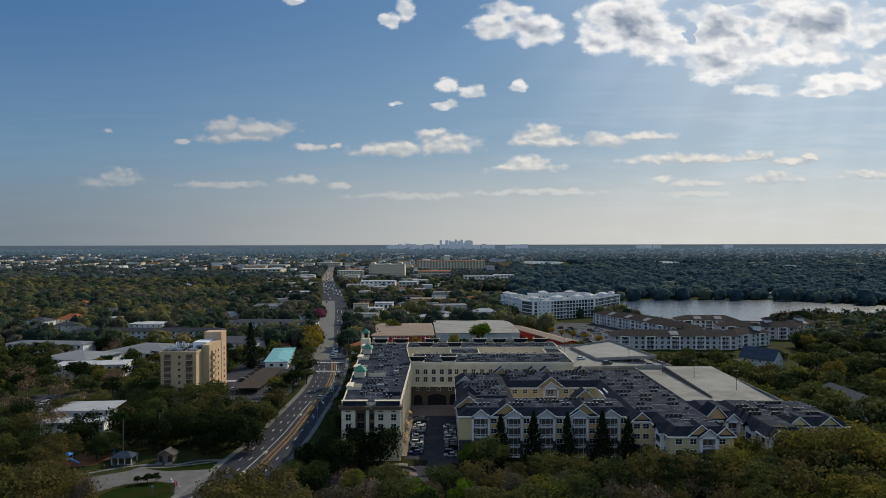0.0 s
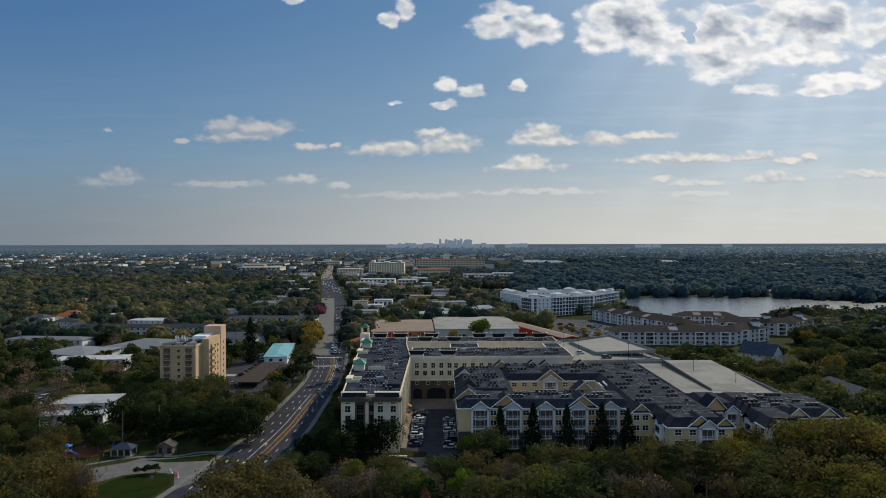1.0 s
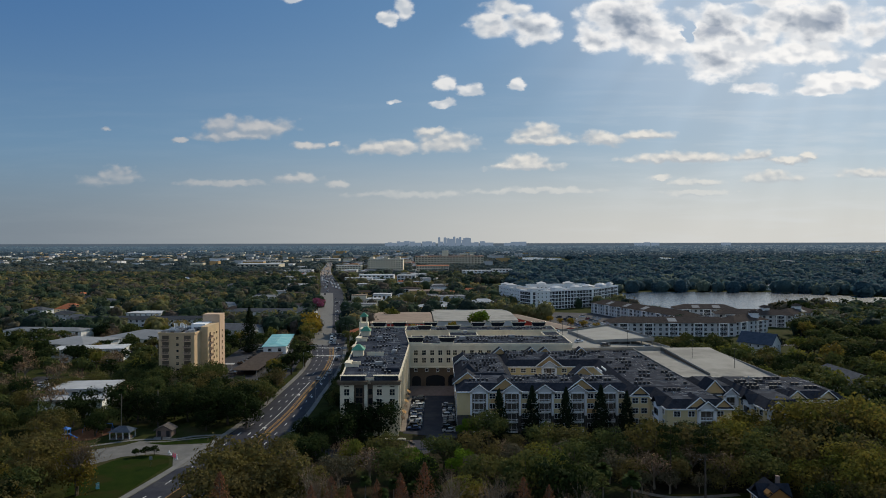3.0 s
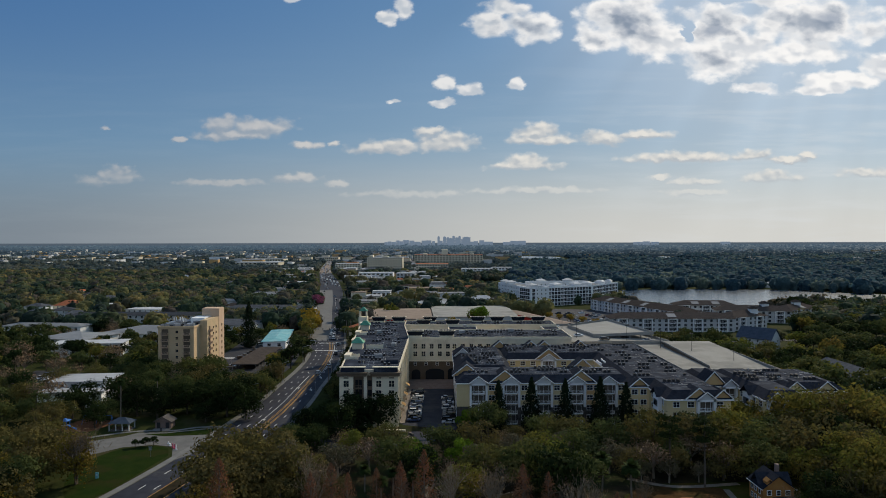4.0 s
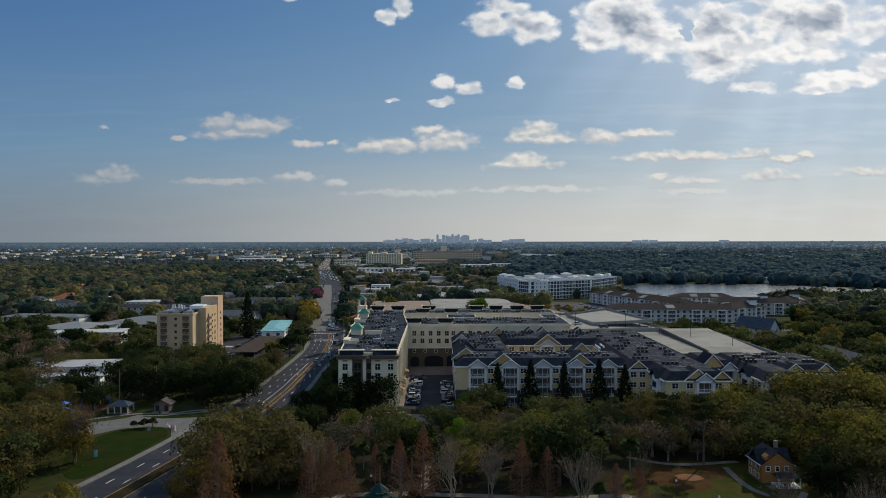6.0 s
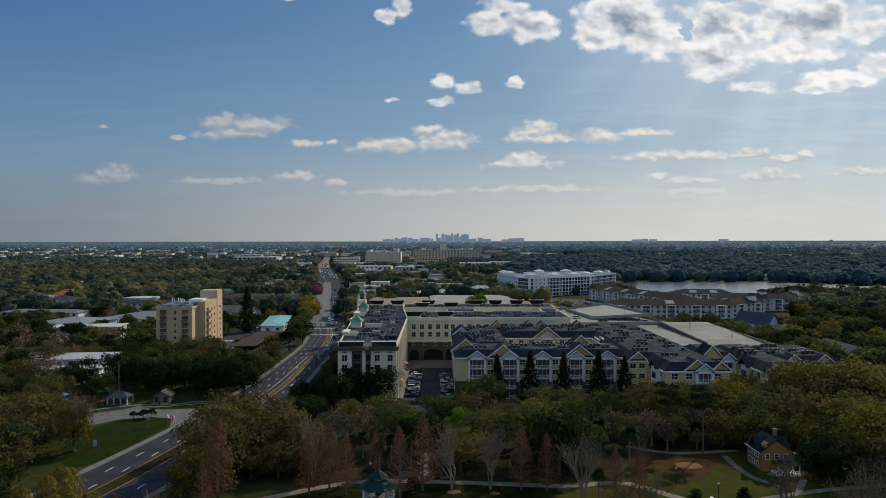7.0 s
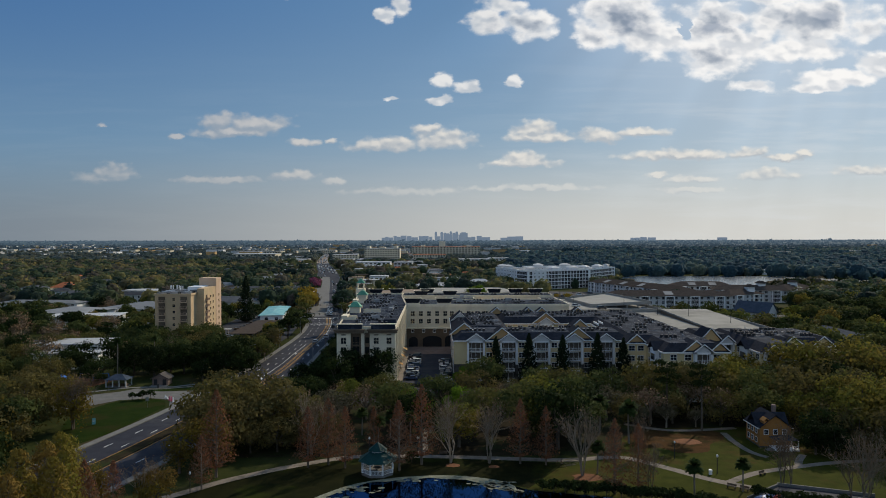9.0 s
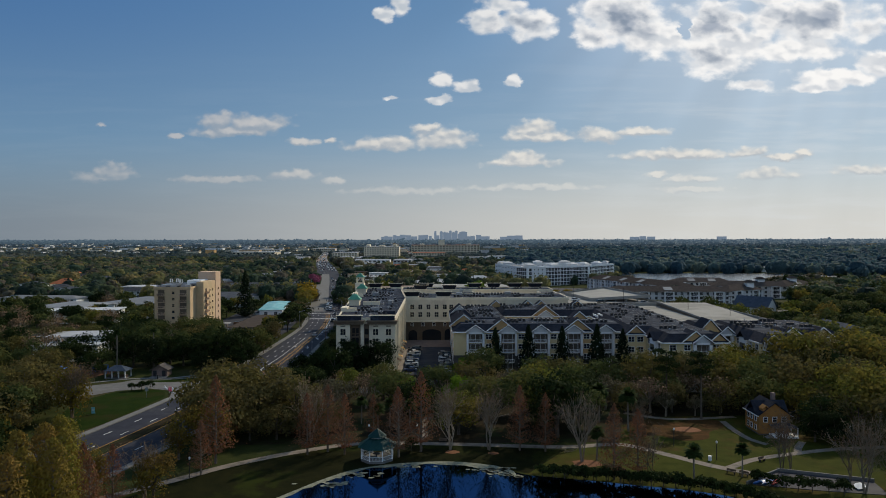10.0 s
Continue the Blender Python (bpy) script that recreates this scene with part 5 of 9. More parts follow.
g1 = car_deck("parking_deck", rect(89.6, 254, 126, 323), E0 + 0.4, 4, "pale concrete parking deck with an empty top level")
# Brown wedge draws the thin dark slit beside the ramp.
part("ramp_wall", Geo().add([(102.5, 263, E0 + 0.4), (102.5, 316, E0 + 0.4), (102.5, 316, E0 + 1.9), (102.5, 263, E0 + 0.7), (103, 263, E0 + 0.4), (103, 316, E0 + 0.4), (103, 316, E0 + 1.9), (103, 263, E0 + 0.7)],
                            [(0, 1, 2, 3), (7, 6, 5, 4), (3, 2, 6, 7), (0, 3, 7, 4), (1, 5, 6, 2)]), BROWN, g1)
part("ramp", Geo().add([(103, 263, E0 + 0.45), (125.6, 263, E0 + 0.45), (125.6, 322, E0 + 1.9), (103, 322, E0 + 1.9), (103, 322, E0 + 0.4), (125.6, 322, E0 + 0.4), (125.6, 263, E0 + 0.41)], [(0, 1, 2, 3), (3, 2, 5, 4), (1, 6, 5, 2)]), DECK, g1)
part("ramp_rail", Geo().add([(102.6, 263, E0 + 0.5), (102.9, 263, E0 + 0.5), (102.9, 322, E0 + 1.9), (102.6, 322, E0 + 1.9), (102.6, 263, E0 + 1.3), (102.9, 263, E0 + 1.3), (102.9, 322, E0 + 2.6), (102.6, 322, E0 + 2.6)],
                            [(0, 3, 7, 4), (1, 5, 6, 2), (4, 7, 6, 5), (0, 4, 5, 1)]), DECK, g1)
P2 = [(61, 324), (109, 328), (96, 398), (61, 392)]
g2 = car_deck("parking_deck", P2, E0 + 0.4, 4, "pale concrete parking deck with a ramp and a few cars")
rp = [(77, 346, E0 + 1.1), (105, 339, E0 + 3.3), (95, 392, E0 + 3.5), (71, 386, E0 + 1.1)]     # raised ramp on pillars
part("ramp", Geo().add([(x, y, z - 0.55) for x, y, z in rp] + rp, [(3, 2, 1, 0), (4, 5, 6, 7), (0, 1, 5, 4), (1, 2, 6, 5), (2, 3, 7, 6), (3, 0, 4, 7)]), DECK, g2)
for i in range(4):
    a, b = Vector(rp[i]), Vector(rp[(i + 1) % 4])
    part("ramp_rail", Geo().box(0, 0, -0.05, (b - a).length, 0.25, 0.9).turned(Matrix.Translation(a) @ (b - a).to_track_quat("X", "Z").to_matrix().to_4x4()), DECK, g2)
for k in range(5):
    p = Vector(rp[0]).lerp(Vector(rp[1]), 0.25 + 0.18 * k)
    part("pillar", Geo().box(p.x - 0.25, p.y + 0.3, E0 + 0.4, p.x + 0.25, p.y + 0.8, p.z - 0.5), DECK, g2)


def lamp_post(x, y, z, h, label, group, globe=False):
    p = thing("lamp_post", (x, y, z), label, "lamp post", group)
    part("pole", Geo().tube((0, 0, 0), (0, 0, h), 0.10, 0.07, 6), DARKMET, p)
    if globe:
        part("globe", Geo().tube((0, 0, h), (0, 0, h + 0.25), 0.12, 0.26, 8).tube((0, 0, h + 0.25), (0, 0, h + 0.55), 0.26, 0.1, 8), LAMPGLASS, p, "pale glass globe")
    else:
        part("lamp_head", Geo().box(-0.9, -0.25, h, 0.9, 0.25, h + 0.2), DARKMET, p)
    return p


for x, y in ((108, 296), (116, 272), (99, 310)):
    lamp_post(x, y, E0 + (0.5 if x < 103 else 1.5), 7.5, "tall dark lamp post on the parking deck", "deck lamp posts")
for x, y in ((66, 375), (68, 345), (90, 333)):
    lamp_post(x, y, E0 + 0.4, 7.5, "tall dark lamp post on the parking deck", "deck lamp posts")
single("small_roof_machines", AC_REST, DARKMET, "small dark air conditioners crowded on the farther roofs", "air conditioner", kind="stuff")

# ---- beige tower and the low buildings west of the avenue ----
tower = thing("apartment_tower", (0, 0, 0), "beige eight-storey apartment tower with balconies and roof machines", "building")
TH = 23.6
part("wall", Geo().box(-131, 318.5, 0, -114.5, 344, TH), BEIGE, tower)
part("parapet", Geo().box(-131.3, 318.2, TH, -114.2, 318.7, TH + 0.9).box(-131.3, 318.7, TH, -130.8, 344.2, TH + 0.9).box(-114.7, 318.7, TH, -114.2, 344.2, TH + 0.9), BEIGE, tower)
part("roof", Geo().sheet(rect(-131, 318.5, -114.5, 344), TH + 0.05), ROOF_GREY, tower, "grey flat roof full of machines")
part("stair_wall", Geo().box(-114.5, 327, 0, -111.2, 344, TH + 2.6), BEIGE, tower)
part("lift_tower", Geo().box(-119.5, 344.2, 0, -111.0, 352, TH + 6.6), PINKISH, tower, "rose stucco lift tower")
part("lift_tower", Geo().box(-119.5, 352, 0, -117.0, 360, TH + 5.4), PINKISH, tower)
part("penthouse", Geo().box(-121.5, 334, TH, -114.8, 344, TH + 3.0), WHITE, tower)
part("side_wing", Geo().box(-133.4, 326, 0, -131.0, 344, TH - 6), GREY_W, tower)
rows8 = [TH - 1.75 - 2.93 * i for i in range(8)]
windows(tower, (-131, 318.5), (-114.5, 318.5), "slot", rows8, [8.7])
for z in rows8:
    for x in (3.2, 13.3):
        # A flat brown panel behind each balcony, in place of a recess.
        part("balcony_recess", Geo().box(-131 + x - 1.5, 318.3, z - 1.2, -131 + x + 1.5, 318.52, z + 1.25), BROWN, tower)
        part("balcony", BALCONY_B, None, tower, at=frame_on((-131, 318.45), (-114, 318.45), x, z - 1.35))
    part("balcony", BALCONY_B, None, tower, at=frame_on((-111.2, 327), (-111.2, 344), 3.5, z - 1.35))
windows(tower, (-111.2, 327), (-111.2, 344), "slot", rows8, [9, 13])
windows(tower, (-111.0, 344.2), (-111.0, 352), "slot", rows8, [4])
rng = random.Random(4)
for i in range(40):
    x, y, s = rng.uniform(-129.5, -117), rng.uniform(320.5, 340), rng.uniform(0.5, 1.1)
    on_roof(x, y, TH + 0.1, AC_MESH if rng.random() < 0.6 else RTU_MESH, "metal air conditioner crowded on the tower roof", "air conditioner", "tower roof machines", rng.uniform(0, 90))
for x, y in ((-126, 326), (-123.5, 327), (-120, 322)):
    tk = thing("antenna", (x, y, TH), "white antenna mast on the tower roof", "antenna", "tower antennas")
    part("mast", Geo().tube((0, 0, 0), (0, 0, 4.6), 0.09, 0.05), METAL, tk)
    for a in range(3):
        part("panel", Geo().box(-0.2, -0.1, 0, 0.2, 0.1, 1.7), WHITE, tk, at=pose(0.6 * math.cos(a * 2.1), 0.6 * math.sin(a * 2.1), 2.6, 0, 0, a * 120))
clear_of(rect(-134, 316, -108, 368), 4)


def low_block(poly_ab, depth, h, wall, roof, label, kind="flat", storeys=2, over=0.7, key="white_pair", pitch=2.0, name="low_building", cat="building", group="low buildings", n=0, rail=False):
    """A plain low building: its front runs from a to b with the outside on the right."""
    a, b = poly_ab
    L = math.hypot(b[0] - a[0], b[1] - a[1])
    t = thing(name, frame_on(a, b, 0, 0), label, cat, group)
    part("wall", Geo().box(0, 0, 0, L, depth, h), wall, t)
    if kind == "flat":
        part("roof", Geo().box(-over, -over, h, L + over, depth + over, h + 0.35), roof, t)
    elif kind == "hip":
        part("roof", Geo().hip(-over, -over, L + over, depth + over, h, pitch), roof, t)
    else:
        part("gable", Geo().turned(Matrix.Identity(4)).gable_end(0, depth, 0, h, pitch - 0.1, L).turned(Matrix(((0, 1, 0, 0), (1, 0, 0, 0), (0, 0, 1, 0), (0, 0, 0, 1)))), wall, t)
        part("roof", Geo().gable(-over, -over, L + over, depth + over, h, pitch, "x"), roof, t)
    st = h / storeys
    zs = [st * (i + 0.55) for i in range(storeys)]
    windows(t, (0, 0), (L, 0), "far_" + key, zs, count=n or max(1, int(L / 4.5)), margin=0.8, far=True)
    if group not in ("suburban houses", "low buildings"):
        windows(t, (L, 0), (L, depth), "far_" + key, zs, count=max(1, int(depth / 6)), margin=0.8, far=True)
    if rail:
        g = Geo()
        for i in range(storeys):
            z = st * i + 0.1
            g.box(0, -1.5, z - 0.15, L, 0, z)
            g.box(0, -1.5, z + 0.95, L, -1.44, z + 1.05)
            for k in range(int(L / 1.2)):
                g.box(k * 1.2, -1.5, z, k * 1.2 + 0.06, -1.44, z + 1.0)
        for k in range(int(L / 5) + 1):
            g.box(k * 5 - 0.1 if k else 0, -1.5, 0, k * 5 + 0.1, -1.3, h)
        part("gallery", g, WHITE, t, "white access gallery with railings")
    m = frame_on(a, b, 0, 0)
    clear_of([tuple((m @ Vector((x, y, 0))).to_2d()) for x, y in rect(-1, -2, L + 1, depth + 1)], 2.5)
    return t


low_block(((-154, 273), (-134, 275)), 14, 8.0, WHITE, ROOF_W, "white two-storey block with galleries under a white roof", over=1.6, rail=True)
low_block(((-154, 262), (-131, 265)), 8, 6.0, WHITE, ROOF_W, "long white low block with a bright flat roof", over=1.0)
low_block(((-214, 377), (-178, 383)), 15, 7.0, WHITE, ROOF_W, "white two-storey block with a white roof edge", over=0.9)
low_block(((-240, 408), (-208, 400)), 30, 6.5, WHITE, ROOF_GREY, "broad white building with a pale hipped roof", "hip", pitch=2.4, over=1.2)
low_block(((-298, 468), (-242, 462)), 14, 6.5, WHITE, ROOF_GREY, "long white block with a pale grey roof", "hip", pitch=1.6)
low_block(((-215, 436), (-172, 425)), 40, 6.0, WHITE, ROOF_GREY, "broad pale building with a low grey hipped roof", "hip", pitch=3.0)
low_block(((-290, 536), (-170, 534)), 12, 6.0, GREY_W, SHINGLE_G, "long grey-roofed row of flats", "hip", pitch=2.2)
low_block(((-165, 470), (-128, 466)), 26, 6.5, GREY_W, SHINGLE_G, "grey-roofed apartment row behind the tower", "hip", pitch=3.0)
low_block(((-185, 596), (-110, 592)), 14, 6.0, GREY_W, SHINGLE_G, "long low row with a grey roof", "hip", pitch=2.0)
low_block(((-105, 405), (-92.1, 406.7)), 53, 4.6, WHITE, TEAL, "low white office with a broad bright teal roof", "hip", storeys=1, pitch=1.1, over=0.9, name="office", group="")

clear_of([(-285, 500), (-170, 496), (-170, 534), (-290, 536)])
clear_of([(-185, 552), (-112, 548), (-110, 592), (-185, 596)])
# car shelters and yard beside the tower
yard = [(-118, 296), (-76.5, 296), (-76, 350), (-80, 396), (-93, 446), (-126, 446)]
single("parking_yard", Geo().sheet(yard, 0.04), OLD_ASPHALT, "asphalt parking yard beside the tower", "parking lot", kind="structure")
clear_of([(-116, 330), (-84, 330), (-86, 425), (-122, 425)])
clear_of([(-98, 298), (-78, 298), (-80, 335), (-98, 335)])


def shelter(x0, y0, x1, y1, mat, label):
    s = thing("carport", (x0, y0, 0), label, "carport", "carports")
    w, d = x1 - x0, y1 - y0
    part("roof", Geo().box(0, 0, 2.7, w, d, 2.95), mat, s)
    for i in range(int(d / 6) + 1):
        for x in (0.6, w - 0.8):
            part("post", Geo().box(x, min(i * 6, d - 0.3), 0, x + 0.2, min(i * 6, d - 0.3) + 0.2, 2.7), METAL, s)


shelter(-104, 340, -91, 396, SHINGLE_B, "long brown-roofed carport in the parking yard")
shelter(-92, 300, -80, 313, ROOF_GREY, "grey metal carport in the parking yard")
shelter(-116.5, 356, -108, 360, ROOF_W, "small white carport by the tower")

# ---- white block by the lake ----
def tall_block(a, b, depth, h, storeys, wall, roof, label, key, bay=4.6, name="apartment_block", crest=(), group="", side=True, both=False, recess=0):
    L = math.hypot(b[0] - a[0], b[1] - a[1])
    t = thing(name, frame_on(a, b, 0, 0), label, "building", group)
    part("wall", Geo().box(0, 0, 0, L, depth, h), wall, t)
    part("roof", Geo().box(1, 1, h, L - 1, depth - 1, h + 0.1), roof, t)
    part("parapet", Geo().box(-0.3, -0.3, h, L + 0.3, 0.3, h + 1.0).box(-0.3, 0.3, h, 0.3, depth + 0.3, h + 1.0).box(L - 0.3, 0.3, h, L + 0.3, depth + 0.3, h + 1.0).box(0.3, depth - 0.3, h, L - 0.3, depth + 0.3, h + 1.0), wall, t)
    st = h / storeys
    zs = [st * (i + 0.5) for i in range(storeys)]
    n = int(L / bay)
    windows(t, (0, 0), (L, 0), "far_" + key, zs, count=n, margin=1.5, far=True)
    if side:
        windows(t, (L, 0), (L, depth), "far_" + key, zs, count=max(1, int(depth / bay)), margin=1.5, far=True)
        windows(t, (0, depth), (0, 0), "far_" + key, zs, count=max(1, int(depth / bay)), margin=1.5, far=True)
    if recess:
        for i in range(recess):
            x = L * (i + 0.5) / recess
            for z in zs:
                part("balcony", BALCONY_W, None, t, at=frame_on((0, 0), (L, 0), x, z - st * 0.45))
    for x, y, w in crest:
        part("turret", Geo().box(x - w / 2, y - w / 2, h, x + w / 2, y + w / 2, h + 2.6), wall, t)
        part("turret_roof", Geo().hip(x - w / 2 - 0.9, y - w / 2 - 0.9, x + w / 2 + 0.9, y + w / 2 + 0.9, h + 2.6, 1.5, top=0.3), GREY_W, t)
    m = frame_on(a, b, 0, 0)
    clear_of([tuple((m @ Vector((x, y, 0))).to_2d()) for x, y in rect(0, 0, L, depth)], 4)
    return t


tall_block((85.5, 656), (152, 690), 20, 17.5, 5, WHITE, ROOF_GREY, "white five-storey apartment block with rows of dark balconies", "far_wide", 3.9, crest=((10, 12, 8), (38, 12, 9), (62, 12, 8)), recess=5)
tall_block((152, 690), (190, 740), 20, 17.5, 5, WHITE, ROOF_GREY, "white wing of the lakeside apartment block", "far_wide", 3.9, crest=((12, 12, 8), (40, 10, 8), (58, 8, 5)), recess=4)
tall_block((62, 742), (85, 657), 20, 17.5, 5, WHITE, ROOF_GREY, "white gable wing of the lakeside block with small windows", "small", 4.5, crest=((5, 6, 8), (22, 6, 8)))
tall_block((95, 735), (160, 745), 18, 18.0, 5, WHITE, ROOF_GREY, "white rear wing of the lakeside apartment block", "small", 4.5, crest=((14, 6, 8), (44, 6, 9)))

# brown-roofed flats by the water
def lake_row(a, b, depth, label, panels=2):
    t = low_block((a, b), depth, 9.2, GREY_W, SHINGLE_B, label, "hip", storeys=3, pitch=3.6, over=1.0, key="white_plain", name="lakeside_flats", group="lakeside flats")
    L = math.hypot(b[0] - a[0], b[1] - a[1])
    n = int(L / 16)
    for i in range(n):        # projecting bays with small gables, and balconies backed by shade-coloured sheets
        x = L * (i + 0.5) / n
        part("bay", Geo().box(x - 3.4, -1.3, 0, x - 2.6, 0, 9.1).box(x + 2.6, -1.3, 0, x + 3.4, 0, 9.1).box(x - 3.4, -1.3, 8.7, x + 3.4, 0, 9.15), WHITE, t)
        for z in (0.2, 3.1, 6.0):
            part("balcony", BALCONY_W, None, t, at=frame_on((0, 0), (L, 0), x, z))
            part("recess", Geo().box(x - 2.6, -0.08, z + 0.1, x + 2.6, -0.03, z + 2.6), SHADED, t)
    for i in range(min(panels, 3)):
        x = L * (i + 1) / (panels + 1)
        part("skylight", Geo().add([(x - 3, 1.0, 10.15), (x + 3, 1.0, 10.15), (x + 3, depth * 0.35, 12.1), (x - 3, depth * 0.35, 12.1)], [(0, 1, 2, 3)]), ROOF_GREY, t, "pale roof panel")
    return t


lake_row((138, 634), (180, 516), 20, "grey three-storey lakeside flats with a long brown hipped roof", 4)
lake_row((118, 479), (204, 476), 18, "white three-storey flats with a long brown hipped roof", 1)
lake_row((205, 481), (236, 497), 18, "white three-storey flats end wing with a brown hipped roof", 0)
lake_row((214, 534), (268, 523), 18, "white three-storey flats with a brown hipped roof and turret", 1)
lake_row((270, 530), (304, 552), 18, "pale lakeside flats with a brown hipped roof", 1)
lake_row((196, 575), (246, 570), 18, "grey lakeside flats under a brown hipped roof", 2)
for x, y in ((252, 536), (283, 548), (226, 498)):
    tt = thing("roof_turret", (x, y, 0), "small white square turret with a brown hipped cap", "turret", "roof turrets")
    part("wall", Geo().box(-2.6, -2.6, 9, 2.6, 2.6, 14.2), WHITE, tt)
    part("roof", Geo().hip(-3.6, -3.6, 3.6, 3.6, 14.2, 1.8, top=0.3), SHINGLE_B, tt)
clear_of([(185, 500), (240, 480), (286, 512), (306, 560), (290, 640), (215, 760), (190, 800), (180, 700)])
lot = [(98, 470), (130, 470), (150, 500), (178, 512), (140, 628), (100, 640), (84, 560)]
single("parking_lot", Geo().sheet(lot, 0.04), OLD_ASPHALT, "asphalt parking lot by the lakeside flats", "parking lot", kind="structure")
clear_of(lot)
clear_of([(104, 412), (236, 416), (246, 482), (110, 482)])
clear_of([(40, 474), (100, 474), (92, 566), (50, 578)])
clear_of([(60, 600), (165, 600), (150, 680), (62, 660)])
east_road = smooth_line([(128, 240), (142, 300), (140, 340), (122, 400), (118, 428), (180, 432), (240, 440)], 8)
er = Geo()
ribbon(er, east_road, -4, 4, 0.05)
single("side_road", er, OLD_ASPHALT, "narrow grey side street past the parking deck", "road", kind="structure")
clear_of([(p[0] - 6, p[1]) for p in east_road] + [(p[0] + 6, p[1]) for p in east_road[::-1]])

# storage sheds and warehouse
wh = low_block(((-5, 519), (58, 522)), 84, 6.2, GREY_W, DECK, "large pale warehouse with a weathered grey roof", "gable", storeys=1, pitch=1.6, name="warehouse", group="", n=1)
sd = low_block(((-52, 504), (-7, 506)), 76, 6.4, GREY_W, ROOF_TAN, "storage building with a tan roof and red roller doors", "gable", storeys=1, pitch=2.4, name="storage_building", group="", n=1)
for i in range(11):
    part("roller_door", Geo().box(12 + 3.0 * i, -0.12, 0.1, 14.4 + 3.0 * i, 0.0, 5.6), RED, sd, "red roller door")
clear_of([(-60, 478), (60, 478), (60, 552), (-55, 530)])
sr = low_block(((54, 566), (84, 478)), 12, 5.0, RED, ROOF_TAN, "long storage shed with a red wall", "gable", storeys=1, pitch=1.2, name="storage_shed", group="", n=1)
low_block(((-62, 462), (-46, 464)), 12, 4.5, CREAM, TILE_RED, "low cream restaurant with orange tiled roofs", "hip", storeys=1, pitch=3.0, name="restaurant", group="")
low_block(((-44, 470), (-36, 471)), 8, 4.0, RED, TILE_RED, "small red shop with an orange tiled roof", "hip", storeys=1, pitch=2.2, name="shop", group="")

# ---- houses among the trees ----
def house(x, y, w, d, h, wall, roof, turn, label, kind="hip", pitch=2.4, name="house", group="suburban houses"):
    c, s = math.cos(radians(turn)), math.sin(radians(turn))
    clear_of([(x - w / 2, y - 44), (x + w / 2, y - 44), (x + w / 2, y), (x - w / 2, y)])
    a = (x - c * w / 2, y - s * w / 2)
    b = (x + c * w / 2, y + s * w / 2)
    return low_block((a, b), d, h, wall, roof, label, kind, storeys=max(1, round(h / 3.2)), pitch=pitch, name=name, cat="house", group=group, key="small")


house(-339, 624, 22, 16, 5.5, CREAM, TILE_RED, 8, "cream house with an orange tiled hipped roof", pitch=4.5)
house(-358, 604, 18, 14, 6.5, WHITE, SHINGLE_G, -10, "white two-storey house among oaks")
house(-339, 695, 24, 18, 6, WHITE, SHINGLE_G, 12, "white house with a grey hipped roof among oaks")
house(-253, 584, 30, 20, 5.5, WHITE, ROOF_W, -4, "white flat-roofed modern house among oaks", "flat")
house(-315, 575, 18, 14, 6, GREY_W, SHINGLE_G, 20, "grey-roofed house among oaks")
house(-300, 640, 22, 14, 5, WHITE, ROOF_W, 14, "white house with a pale roof among oaks", "flat")
clear_of([(166, 366), (206, 366), (204, 404), (170, 404)])
house(184, 404, 20, 12, 6.0, GREY_W, SHINGLE_BL, -50, "house with a steep blue-grey shingle roof", "gable", 6.0, group="")
house(246, 410, 12, 14, 6, WHITE, SHINGLE_G, 30, "white house with a grey roof among trees")
low_block(((173, 323), (173, 287)), 18, 4.5, WHITE, SHINGLE_G, "long white hall with a grey shingle roof", "gable", storeys=1, pitch=4.2, name="hall", cat="hall", group="")
house(168, 220, 22, 16, 6, WHITE, SHINGLE_G, 100, "white gabled house beside the trees", "gable", 4)
rng = random.Random(21)
tries, made = 0, 0
HOUSE_AT = []
while made < 56 and tries < 9000:
    tries += 1
    y = 500 + 1700 * rng.random() ** 1.3
    x = rng.uniform(-0.75, 0.75) * y
    px, py = np.array([x]), np.array([y])
    if any(inside(px, py, k)[0] for k in KEEP_CLEAR) or any(math.hypot(x - a, y - b) < 30 for a, b in HOUSE_AT):
        continue
    if x > 60 and 560 < y < 1150 or (-60 < x < 70 and 440 < y < 640):
        continue
    if x > 0.12 * y and rng.random() < 0.7:
        continue
    HOUSE_AT.append((x, y))
    made += 1
    roof, lab = rng.choice(((SHINGLE_G, "small suburban house with a grey shingle roof"), (SHINGLE_G, "small suburban house with a grey shingle roof"), (ROOF_W, "small suburban house with a white roof"), (SHINGLE_B, "small suburban house with a brown roof"), (ROOF_W, "small suburban house with a white roof")))
    t = thing("house", pose(x, y, 0, 0, 0, rng.uniform(-40, 40)), lab, "house", "suburban houses")
    w, d, h = rng.uniform(13, 22), rng.uniform(9, 13), rng.choice((3.6, 3.8, 6.4))
    part("wall", Geo().box(-w / 2, -d / 2, 0, w / 2, d / 2, h), rng.choice((WHITE, CREAM, GREY_W)), t)
    part("roof", Geo().hip(-w / 2 - 0.7, -d / 2 - 0.7, w / 2 + 0.7, d / 2 + 0.7, h, rng.uniform(2, 3)), roof, t)
    for k in range(3 if y < 700 else 0):
        part("window", Geo().box(-w / 2 + w * (k + 0.35) / 3, -d / 2 - 0.05, 1, -w / 2 + w * (k + 0.75) / 3, -d / 2, 2.4), GLASS, t)
    clear_of([(x - w * 0.5, y - 36), (x + w * 0.5, y - 36), (x + w * 0.45, y + d * 0.5), (x - w * 0.45, y + d * 0.5)])

